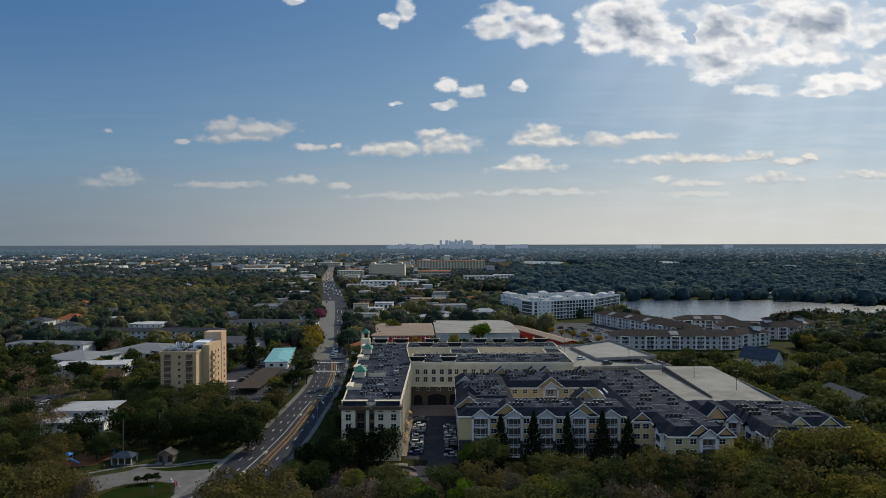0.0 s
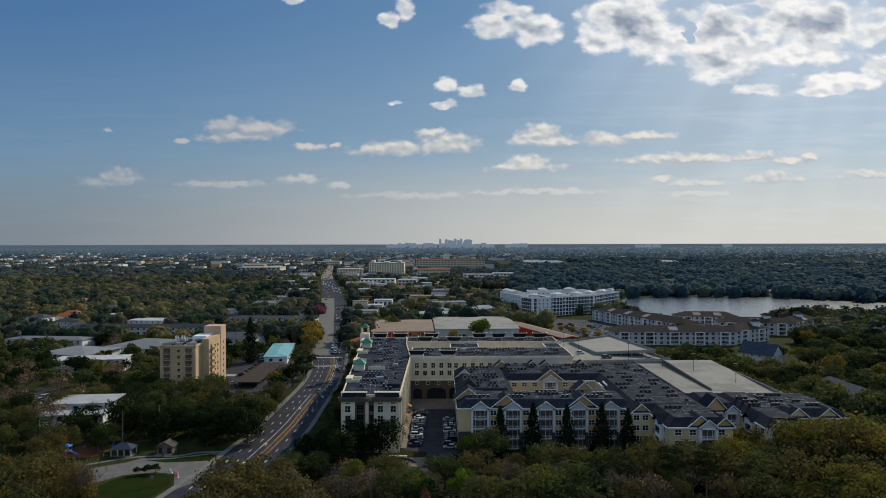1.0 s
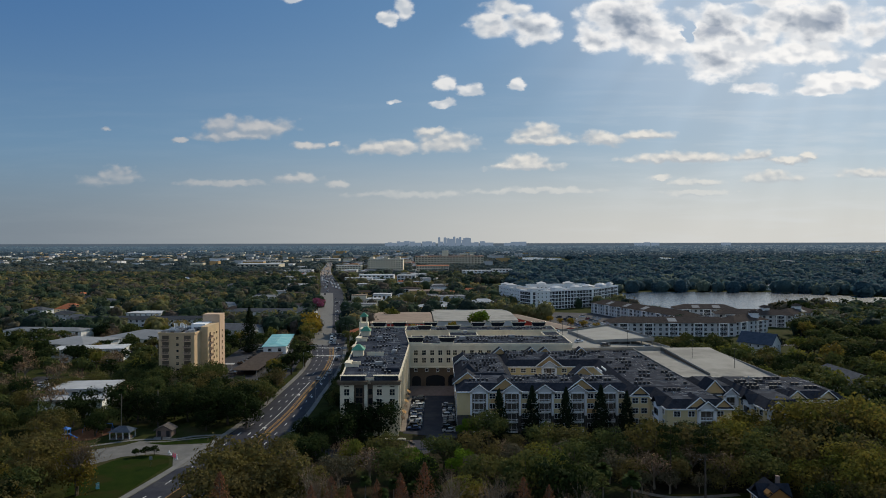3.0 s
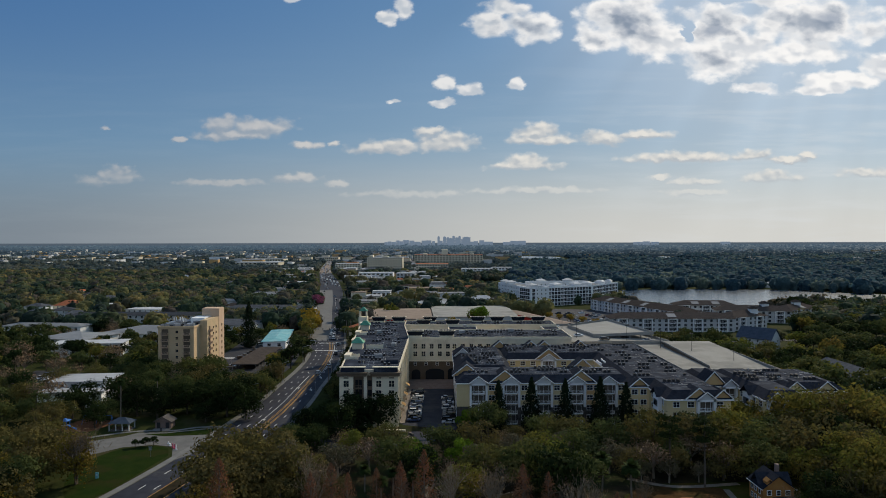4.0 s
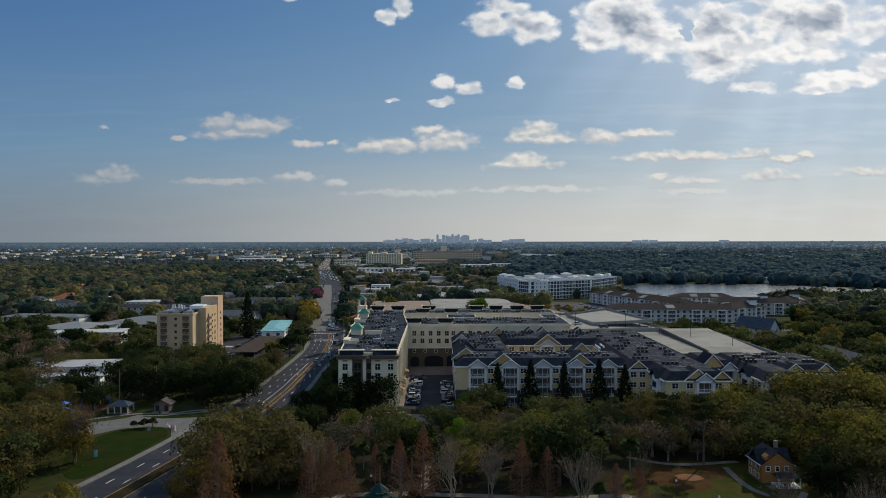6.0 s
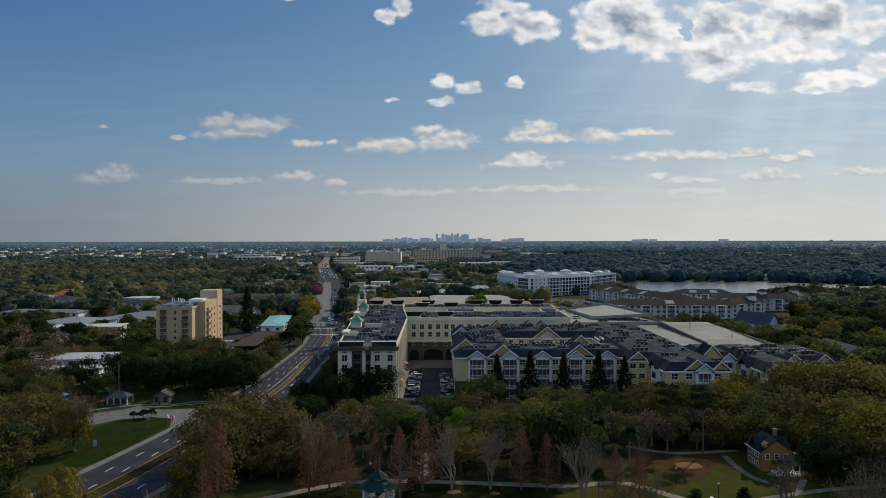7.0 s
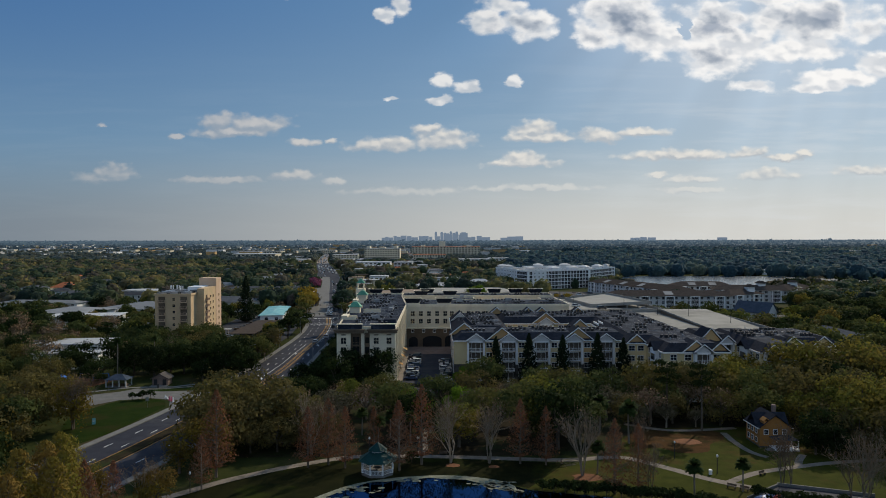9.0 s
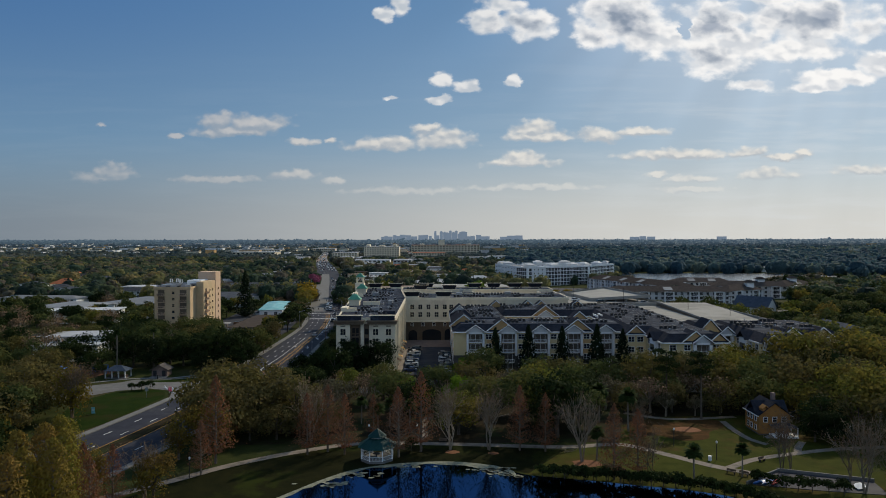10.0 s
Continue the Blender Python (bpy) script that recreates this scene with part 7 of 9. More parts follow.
path([(-76, 236.5), (-84, 235.5), (-90, 231.8), (-98, 231.6), (-106, 229.5), (-118, 221.5), (-132, 213), (-150, 210)], 1.6, "white concrete path past the shelter", CONCRETE, 0.09)
strip = [(-76.5, 227), (-83, 226), (-91, 225), (-99, 227.6), (-92, 228.4), (-84, 231.5), (-77, 234.6)]
single("verge", Geo().sheet(strip, 0.075), MOWN, "strip of lawn between drive and path", "lawn", kind="structure")
sh = thing("picnic_shelter", (-108.5, 233.5, 0), "open picnic shelter with a grey hipped roof on pale posts", "shelter")
part("roof", Geo().hip(-3.9, -2.8, 3.9, 2.8, 2.6, 1.6), SHINGLE_BL, sh)
part("floor", Geo().box(-3.6, -2.4, 0, 3.6, 2.4, 0.15), CONCRETE, sh)
for x in (-3.3, -1.1, 1.1, 3.3):
    for y in (-2.2, 2.2):
        part("post", Geo().box(x - 0.15, y - 0.15, 0.15, x + 0.15, y + 0.15, 2.6), GREY_W, sh)
for x in (-2.2, 0, 2.2):
    pt = thing("picnic_table", (-108.5 + x, 233.5, 0.15), "dark picnic table under the shelter", "table", "picnic tables")
    part("tabletop", Geo().box(-0.9, -0.4, 0.7, 0.9, 0.4, 0.78), TIMBER, pt)
    part("seat", Geo().box(-0.9, -0.95, 0.4, 0.9, -0.65, 0.46), TIMBER, pt)
    part("seat", Geo().box(-0.9, 0.65, 0.4, 0.9, 0.95, 0.46), TIMBER, pt)
    part("leg", Geo().box(-0.7, -0.8, 0, -0.6, 0.8, 0.7), TIMBER, pt)
    part("leg", Geo().box(0.6, -0.8, 0, 0.7, 0.8, 0.7), TIMBER, pt)
tb = thing("toilet_house", (-95, 237, 0), "small tan brick toilet house with a gabled roof and dark doors", "toilet block")
part("wall", Geo().box(-2.6, -2.5, 0, 2.6, 1.5, 2.5), BRICK_PAVE, tb)
part("gable_wall", Geo().gable_end(-2.6, 2.6, -2.5, 2.5, 1.3, 4.0), BRICK_PAVE, tb)
part("roof", Geo().gable(-3.2, -3.1, 3.2, 2.0, 2.4, 1.7, "y"), SHINGLE_L, tb)
for x in (-1.5, 1.5):
    part("door", Geo().box(x - 0.6, -2.6, 0.1, x + 0.6, -2.5, 2.1), DARKMET, tb, "dark doorway")
part("floor", Geo().box(-2.8, -4.4, 0, 2.8, -2.5, 0.1), CONCRETE, tb)
bo = thing("drinking_fountain", (-94.2, 231.0, 0.08), "dark drinking fountain post beside the path", "fountain")
part("post", Geo().box(-0.2, -0.2, 0, 0.2, 0.2, 1.1).box(-0.35, -0.3, 1.0, 0.35, 0.3, 1.2), DARKMET, bo)
sw = thing("swing_frame", (-120.5, 241, 0), "blue steel swing frame in the playground", "swing")
part("beam", Geo().tube((-5, 0, 2.9), (5, 0, 2.9), 0.09, 0.09), BLUE_P, sw)
for x in (-5, 0, 5):
    for y in (-1.2, 1.2):
        part("leg", Geo().tube((x, y, 0), (x, 0, 2.9), 0.08, 0.07), BLUE_P, sw)
for x in (-3.5, -1.5, 1.5, 3.5):
    part("seat", Geo().box(x - 0.3, -0.1, 0.6, x + 0.3, 0.1, 0.66).box(x - 0.29, -0.01, 0.6, x - 0.27, 0.01, 2.9).box(x + 0.27, -0.01, 0.6, x + 0.29, 0.01, 2.9), DARKMET, sw)
sl = thing("play_tower", (-127.5, 233, 0), "blue playground tower with a slide", "play tower")
for x in (-1, 1):
    for y in (-1, 1):
        part("post", Geo().box(x - 0.08, y - 0.08, 0, x + 0.08, y + 0.08, 3.2), BLUE_P, sl)
part("platform", Geo().box(-1.1, -1.1, 1.5, 1.1, 1.1, 1.65), METAL, sl)
part("roof", Geo().hip(-1.4, -1.4, 1.4, 1.4, 3.2, 0.9), BLUE_P, sl)
part("slide", Geo().add([(1.1, -0.4, 1.65), (1.1, 0.4, 1.65), (4.0, 0.4, 0.25), (4.0, -0.4, 0.25), (1.1, -0.4, 1.5), (1.1, 0.4, 1.5), (4.0, 0.4, 0.1), (4.0, -0.4, 0.1)], [(3, 2, 1, 0), (4, 5, 6, 7), (0, 4, 7, 3), (1, 2, 6, 5), (2, 3, 7, 6)]), BLUE_P, sl)
single("play_surface", Geo().sheet([(-134, 228), (-118, 231), (-113, 244), (-128, 248)], 0.03), MULCH, "reddish mulch under the playground", "play area", kind="structure")
pb = thing("park_sign", (-92.6, 184.5, 0.07, 0, 0, 25), "small teal park sign on the lawn", "sign")
part("board", Geo().box(-0.45, -0.08, 0.2, 0.45, 0.08, 1.9), TEAL, pb)
part("writing", Geo().box(-0.3, -0.1, 1.3, 0.3, -0.08, 1.45).box(-0.3, -0.1, 1.0, 0.2, -0.08, 1.12), WHITE, pb)


def road_sign(x, y, turn, label):
    s = thing("road_sign", (x, y, 0.05, 0, 0, turn), label, "sign", "road signs")
    part("post", Geo().tube((0, 0, 0), (0, 0, 2.4), 0.05, 0.05), METAL, s)
    part("plate", Geo().box(-0.45, -0.06, 2.0, 0.45, -0.02, 3.1), METAL, s)


road_sign(-86.3, 203.5, 12, "grey back of a road sign by the drive")
road_sign(-59.0, 172.5, 10, "pale back of a road sign by the avenue")
for i, (x, y, mat, h) in enumerate(((-82.2, 211.5, PINK_P, 1.5), (-83.2, 212.6, PINK_P, 1.3), (-81.2, 210.2, WHITE, 1.6), (-86.0, 216.5, WHITE, 0.8), (-84.8, 214.6, WHITE, 0.7))):
    cn = thing("barrier_post", (x, y, 0.06), "pink and white barrier post at the drive" if mat is PINK_P else "white barrier post at the drive", "barrier", "barrier posts")
    part("post", Geo().box(-0.35, -0.2, 0, 0.35, 0.2, 0.12).tube((0, 0, 0.1), (0, 0, h), 0.28, 0.14, 8), mat, cn)
clear_of([(-74, 198), (-74, 240), (-104, 240), (-150, 225), (-150, 188), (-112, 170), (-90, 160), (-82, 170)])
clear_of([(-118, 224), (-90, 226), (-88, 240), (-118, 240)])

# forecourt of the condominium
court = [(-13.5, 238), (5.2, 232), (5.2, 300), (7, 316), (-15, 316)]
single("forecourt", Geo().sheet(court, 0.04), ASPHALT, "asphalt forecourt with parked cars between the buildings", "parking lot", kind="structure")
single("forecourt_paving", Geo().sheet(rect(-14.5, 296, 7, 316), 0.07), BRICK_PAVE, "reddish brick paving before the archway", "paving", kind="structure")
single("side_paving", Geo().prism([(-14.6, 240), (-12.8, 240), (-12.8, 296), (-14.6, 296)], 0.0, 0.18), WORN, "raised concrete walk along the shop fronts", "pavement", kind="structure")
lane = smooth_line([(-1, 236), (-2.5, 228), (-8, 218), (-16, 213), (-28, 214), (-40, 218), (-54, 222)], 2)
g = Geo()
ribbon(g, lane, -4, 4, 0.045)
single("entrance_lane", g, OLD_ASPHALT, "entrance lane curving from the avenue to the forecourt", "road", kind="structure")
single("entrance_circle", Geo().sheet([(-8 + 6 * math.cos(a * 0.52), 225 + 5 * math.sin(a * 0.52)) for a in range(12)], 0.06), BRICK_PAVE, "brick-paved patch at the entrance", "paving", kind="structure")
clear_of([(-16, 214), (7, 220), (6, 316), (-15, 316)])
clear_of([(-22, 203), (6, 203), (7, 236), (-22, 234)])

# ---- cars ----
def car_meshes(L, W, Ht, van=False, skirt=False):
    b, c = Geo(), Geo()
    l, w = L / 2, W / 2
    z1, z2 = 0.02 if skirt else Ht * 0.22, Ht * 0.62
    prof = [(-l, z1), (-l, z2 * 0.92), (-l + 0.1, z2), (l - 0.15, z2 * 0.94), (l, z2 * 0.8), (l, z1)]
    n = len(prof)
    b.add([(x, -w, z) for x, z in prof] + [(x, w, z) for x, z in prof], [(i, n + i, n + (i + 1) % n, (i + 1) % n) for i in range(n)] + [tuple(range(n)), tuple(range(2 * n - 1, n - 1, -1))])
    f0, f1 = (-l * 0.92, l * 0.5) if van else (-l * 0.75, l * 0.42)
    c.add([(f0, -w * 0.92, z2), (f1, -w * 0.92, z2), (f1, w * 0.92, z2), (f0, w * 0.92, z2), (f0 + 0.45, -w * 0.78, Ht), (f1 - 0.8, -w * 0.78, Ht), (f1 - 0.8, w * 0.78, Ht), (f0 + 0.45, w * 0.78, Ht)],
          [(0, 1, 5, 4), (1, 2, 6, 5), (2, 3, 7, 6), (3, 0, 4, 7)])
    r = Geo().box(f0 + 0.42, -w * 0.79, Ht - 0.03, f1 - 0.77, w * 0.79, Ht + 0.04)
    wh = Geo().tube((0, -0.11, 0), (0, 0.11, 0), 0.33, 0.33, 10)
    return b, c, r, wh


CAR_KIND = []
for L, W, Ht, van in ((4.7, 1.85, 1.45, False), (4.9, 1.95, 1.78, True), (5.3, 2.0, 1.85, True)):
    b, c, r, wl = car_meshes(L, W, Ht, van)
    CAR_KIND.append(([b.mesh("body", p) for p in CARPAINT], c.mesh("cabin_glass", CARGLASS), [r.mesh("cabin_roof", p) for p in CARPAINT], wl.mesh("wheel", TYRE), L, W, Ht))
FAR_BODY = []
for L, W, Ht, van in ((4.7, 1.85, 1.45, False), (4.9, 1.95, 1.78, True), (5.3, 2.0, 1.85, True)):
    FAR_BODY.append([car_meshes(L, W, Ht, van, True)[0].mesh("body", p) for p in CARPAINT])
rc = random.Random(31)
CAR_NAME = ("white", "silver", "black", "grey", "red", "blue")


def car(x, y, z, turn, group, wheels=True, colour=None):
    kind = rc.choices((0, 1, 2), (5, 4, 1))[0]
    bodies, glass, roofs, wl, L, W, Ht = CAR_KIND[kind]
    if not wheels:
        bodies = FAR_BODY[kind]
    k = rc.choices(range(6), (5, 4, 5, 4, 1, 1.5))[0] if colour is None else colour
    c = thing("car", (x, y, z, 0, 0, turn), CAR_NAME[k] + " car " + group[1], "car", group[0])
    part("body", bodies[k], None, c)
    part("cabin_glass", glass, None, c)
    part("cabin_roof", roofs[k], None, c)
    if wheels:
        for sx in (-L * 0.3, L * 0.31):
            for sy in (-W / 2 + 0.1, W / 2 - 0.1):
                part("wheel", wl, None, c, at=pose(sx, sy, 0.33))
    return c


PARKED = ("parked cars in the forecourt", "parked in the forecourt between the buildings")
for i in range(17):
    if rc.random() < 0.9:
        car(-9.6 + rc.uniform(-0.3, 0.3), 243 + 2.85 * i, 0.05, rc.choice((0, 180)) + rc.uniform(-3, 3), PARKED)
for i in range(15):
    if rc.random() < 0.9:
        car(2.6 + rc.uniform(-0.3, 0.3), 237 + 2.85 * i, 0.05, rc.choice((0, 180)) + rc.uniform(-3, 3), PARKED)


def av_x(f, y):
    return float(np.interp(y, [p[1] for p in line_l], [p[0] for p in between(f)]))


DRIVE = ("cars on the avenue", "driving along the avenue")
for f, y in ((0.66, 330), (0.85, 345), (0.85, 385), (0.86, 420), (0.62, 200), (0.70, 520), (0.85, 560), (0.72, 640), (0.86, 690), (0.7, 735), (0.84, 470)):
    a = math.degrees(math.atan2(10, av_x(f, y + 10) - av_x(f, y)))
    car(av_x(f, y), y, 0.1, a, DRIVE)
for f in (0.6, 0.70):          # waiting at the lights
    for k in range(7):
        y = 446 + 6.6 * k
        a = math.degrees(math.atan2(10, av_x(f, y + 10) - av_x(f, y)))
        car(av_x(f, y), y, 0.12, a, ("cars waiting at the lights", "waiting at the traffic lights on the avenue"))
rc.seed(5)
for k in range(44):            # traffic far off
    y = 780 + 1500 * (k / 44) ** 0.8
    f = rc.choice((0.2, 0.35, 0.65, 0.8))
    a = math.degrees(math.atan2(10, av_x(f, y + 10) - av_x(f, y)))
    car(av_x(f, y), y, 0.12 if y < 1100 else 0.42, a, ("far cars on the avenue", "far along the avenue"), False, rc.choice((0, 0, 1, 2)))
throng = Geo()          # the dense traffic farthest off
for k in range(260):
    y = 960 + 1900 * rc.random()
    x, z = av_x(rc.choice((0.12, 0.27, 0.42, 0.6, 0.75, 0.9)), y), 0.1 if y < 1280 else 0.42
    throng.box(x - 0.95, y - 2.3, z, x + 0.95, y + 2.3, z + 1.0, rc.choice((0, 0, 1, 2)))
    throng.box(x - 0.8, y - 1.4, z + 1.0, x + 0.8, y + 1.0, z + 1.6, rc.choice((0, 0, 1, 2)))
single("far_traffic", throng, [CARPAINT[0], CARPAINT[1], CARPAINT[2]], "dense far traffic on the avenue towards the city", "traffic", kind="stuff")
YARD = ("parked cars by the tower", "parked in the yard beside the tower")
for x, y, t in ((-113, 345, 90), (-113.5, 337, 80), (-106, 348, 0), (-108, 372, 0), (-108, 380, 0), (-108, 390, 180), (-84, 322, 60), (-86, 328, 60), (-83, 316, 60), (-108, 400, 0), (-110, 420, 20), (-114, 424, 20)):
    car(x, y, 0.06, t, YARD)
for i in range(9):
    car(-168 + rc.uniform(-0.5, 0.5) - 0.8 * i, 296 + 4.2 * i, 0.05, 12, ("parked cars by the white blocks", "parked beside the white blocks"), False)
    car(-180 - 0.8 * i, 298 + 4.0 * i, 0.05, 12, ("parked cars by the white blocks", "parked beside the white blocks"), False)
for i in range(14):
    car(-206 + 3.0 * i, 414 - 0.8 * i, 0.05, 75, ("parked cars by the white blocks", "parked beside the white blocks"), False)
single("west_parking", Geo().sheet([(-196, 288), (-160, 288), (-166, 340), (-200, 340)], 0.04), OLD_ASPHALT, "asphalt parking beside the white blocks", "parking lot", kind="structure")
clear_of([(-194, 280), (-160, 280), (-166, 338), (-196, 338)])
LOT = ("parked cars by the lake", "parked in the lakeside parking lot")
for r in range(4):
    for i in range(13):
        if rc.random() < 0.72:
            car(112 + r * 9 - i * 0.9 + (3 if r > 1 else 0), 486 + i * 9.0 + r * 2, 0.05, 20 + rc.choice((0, 180)), LOT, False)
for x, y, t, k in ((70, 350, 20, 0), (80, 336, 10, 2), (100, 332.5, 10, 1), (64, 386, 30, 0)):
    car(x, y, E0 + 0.42, t, ("cars on the parking deck", "parked on the top of the parking deck"), True, k)

# ---- street furniture along the avenue ----
def street_lamp(x, y, side, turn=0.0):
    p = thing("street_lamp", (x, y, 0.1, 0, 0, turn), "tall grey street lamp with a long arm over the avenue", "street lamp", "avenue street lamps")
    part("pole", Geo().tube((0, 0, 0), (0, 0, 9), 0.12, 0.08, 6), METAL, p)
    part("arm", Geo().tube((0, 0, 8.9), (side * 2.6, 0, 9.5), 0.06, 0.05, 5), METAL, p)
    part("lamp_head", Geo().box(side * 2.5 - 0.4, -0.15, 9.42, side * 2.5 + 0.4, 0.15, 9.56), METAL, p)


for k, y in enumerate(range(262, 760, 47)):
    street_lamp(av_x(0.0, y) - 1.0, y, 1)
    street_lamp(av_x(1.0, y + 20) + 1.0, y + 20, -1)


def signal_mast(x, y, reach):
    p = thing("traffic_signal", (x, y, 0.1), "mast arm with dark traffic signals over the junction", "traffic light", "traffic signals")
    part("pole", Geo().tube((0, 0, 0), (0, 0, 6.6), 0.16, 0.12, 6), METAL, p)
    part("arm", Geo().tube((0, 0, 6.3), (reach, 0, 6.8), 0.10, 0.06, 5), METAL, p)
    for f in (0.35, 0.62, 0.92):
        part("signal_head", Geo().box(reach * f - 0.18, -0.2, 5.7, reach * f + 0.18, 0.2, 6.8), DARKMET, p)


signal_mast(av_x(0.0, 396) - 1.0, 396, 11)
signal_mast(av_x(1.0, 447) + 1.0, 447, -11)
signal_mast(av_x(0.0, 447) - 1.0, 447, 10)

# power poles on the east side, with their wires
poles = [(float(np.interp(y, AV_Y, AV_R)) + 4.0, float(y)) for y in range(300, 800, 55)]
for x, y in poles:
    p = thing("power_pole", (x, y, 0), "grey wooden power pole with a cross arm", "power pole", "power poles")
    part("pole", Geo().tube((0, 0, 0), (0, 0, 11), 0.16, 0.11, 6), TIMBER, p)
    part("cross_arm", Geo().box(-1.2, -0.06, 10.2, 1.2, 0.06, 10.35), TIMBER, p)
wires = Geo()
for (x0, y0), (x1, y1) in zip(poles, poles[1:]):
    for off in (-1.1, 0.0, 1.1):
        prev = None
        for k in range(7):
            t = k / 6
            q = (x0 + (x1 - x0) * t + off, y0 + (y1 - y0) * t, 10.4 - 3.2 * t * (1 - t))
            if prev:
                wires.tube(prev, q, 0.02, 0.02, 3, cap=False)
            prev = q
single("power_line", wires, DARKMET, "thin dark power lines between the poles", "power line", kind="stuff")

# side street and its crossing at the lights
cross = [(float(np.interp(421, AV_Y, AV_L)) - 9, 420), (float(np.interp(421, AV_Y, AV_R)) + 14, 408), (float(np.interp(421, AV_Y, AV_R)) + 14, 428), (float(np.interp(421, AV_Y, AV_L)) - 9, 434)]
single("cross_street", Geo().sheet(cross, 0.045), OLD_ASPHALT, "side street meeting the avenue at the lights", "road", kind="structure")
clear_of(cross)
# low garden walls and steps at the forecourt's entrance
gw = thing("garden_wall", (-14, 228, 0), "low curved stone garden wall at the forecourt entrance", "wall")
for i in range(7):
    a = 0.4 + i * 0.33
    part("stone_block", Geo().box(-1.1, -0.25, 0, 1.1, 0.25, 0.8).turned(pose(7 * math.cos(a) - 2, -5 + 5 * math.sin(a), 0, 0, 0, math.degrees(a) + 90)), STONE, gw)
part("coping", Geo().box(-6, 1.0, 0.0, 2, 1.5, 0.9), CREAM, gw)

# ---- trees ----
def leaf_mesh(name, pts, normals, size, mat, rng, long=1.0, jitter=0.38):
    """Small four-cornered sprays of leaves at the points, turned roughly along the normals."""
    n = len(pts)
    r = rng.normal(size=(n, 3))
    nn = normals + jitter * r
    nn /= np.linalg.norm(nn, axis=1)[:, None]
    a = np.cross(nn, rng.normal(size=(n, 3)))
    a /= np.linalg.norm(a, axis=1)[:, None] + 1e-9
    b = np.cross(nn, a)
    s = (size * np.ones(n) * (0.6 + 0.8 * rng.random(n)))[:, None]
    k = rng.uniform(0.55, 1.0, (n, 4, 1))
    v = np.stack([pts - a * s * k[:, 0] * long, pts - b * s * k[:, 1], pts + a * s * k[:, 2] * long, pts + b * s * k[:, 3]], 1).reshape(-1, 3)
    v[2::4] += nn * s * 0.3
    me = bpy.data.meshes.new(name)
    me.vertices.add(4 * n)
    me.vertices.foreach_set("co", v.astype(np.float32).ravel())
    me.loops.add(4 * n)
    me.loops.foreach_set("vertex_index", np.arange(4 * n, dtype=np.int32))
    me.polygons.add(n)
    me.polygons.foreach_set("loop_start", np.arange(0, 4 * n, 4, dtype=np.int32))
    me.materials.append(mat)
    me.update(calc_edges=True)
    me.validate()
    return me


def lobes_points(lobes, n, rng, shell=0.55):
    """Points in ellipsoids, thicker towards their skins and tops."""
    lobes = np.array(lobes)
    vol = lobes[:, 3] * lobes[:, 4] + lobes[:, 3] * lobes[:, 5]
    which = rng.choice(len(lobes), n, p=vol / vol.sum())
    d = rng.normal(size=(n, 3))
    d /= np.linalg.norm(d, axis=1)[:, None]
    d[:, 2] = np.where((d[:, 2] < -0.25) & (rng.random(n) < 0.7), -d[:, 2], d[:, 2])
    rad = shell + (1 - shell) * rng.random(n) ** 0.6
    rad *= 1 + 0.12 * rng.normal(size=n)
    L = lobes[which]
    return L[:, :3] + d * rad[:, None] * L[:, 3:], d


def limb_geo(g, p, q, r0, r1):
    g.tube(p, q, r0, r1, 5, cap=False)


def broad_tree(kind, height, spread, mat, leaves, size, seed, trunk_mat, nl=9, low=0.45):
    """A spreading tree: a tapered trunk, limbs, and a crown of lobes full of leaf sprays."""
    rng = np.random.default_rng(seed)
    lobes, tg = [], Geo()
    th = height * 0.30
    limb_geo(tg, (0, 0, 0), (0.1, 0, th), height * 0.035, height * 0.026)
    for i in range(nl):
        a = i * 2.4 + rng.uniform(-0.4, 0.4)
        r = spread * (0.12 if i == 0 else rng.uniform(0.38, 0.66))
        z = height * (0.78 if i == 0 else rng.uniform(low, 0.74))
        c = (r * math.cos(a), r * math.sin(a), z)
        s = spread * rng.uniform(0.34, 0.5)
        lobes.append((*c, s, s * rng.uniform(0.85, 1.1), height * rng.uniform(0.17, 0.25)))
        limb_geo(tg, (0.1, 0, th * 0.95), (c[0] * 0.5, c[1] * 0.5, th + (c[2] - th) * 0.6), height * 0.018, height * 0.011)
        limb_geo(tg, (c[0] * 0.5, c[1] * 0.5, th + (c[2] - th) * 0.6), (c[0], c[1], c[2]), height * 0.011, height * 0.004)
    pts, nor = lobes_points(lobes, leaves, rng)
    return tg.mesh("trunk", trunk_mat), leaf_mesh("crown", pts, nor, size, mat, rng)


def tree_thing(meshes, label, category="tree", name="tree", group=""):
    """A tree far below the scene's start, as the pattern for copies."""
    t = thing(name, (0, 0, 0), label, category, group)
    part("trunk", meshes[0], None, t)
    part("crown", meshes[1], None, t)
    return t


def drop_pattern(t):
    for o in list(t.children_recursive) + [t]:
        bpy.data.objects.remove(o)


def plant(pattern, x, y, s, turn, sz=None):
    m = Matrix.Translation((x, y, 0)) @ Matrix.Rotation(turn, 4, "Z") @ Matrix.Diagonal((s, s, sz or s, 1))
    return copy_thing(pattern, m)


PAT = {}


def kinds(key, count, build, label, name="tree", category="tree", group=""):
    PAT[key] = [tree_thing(build(i), label, category, name, group) for i in range(count)]


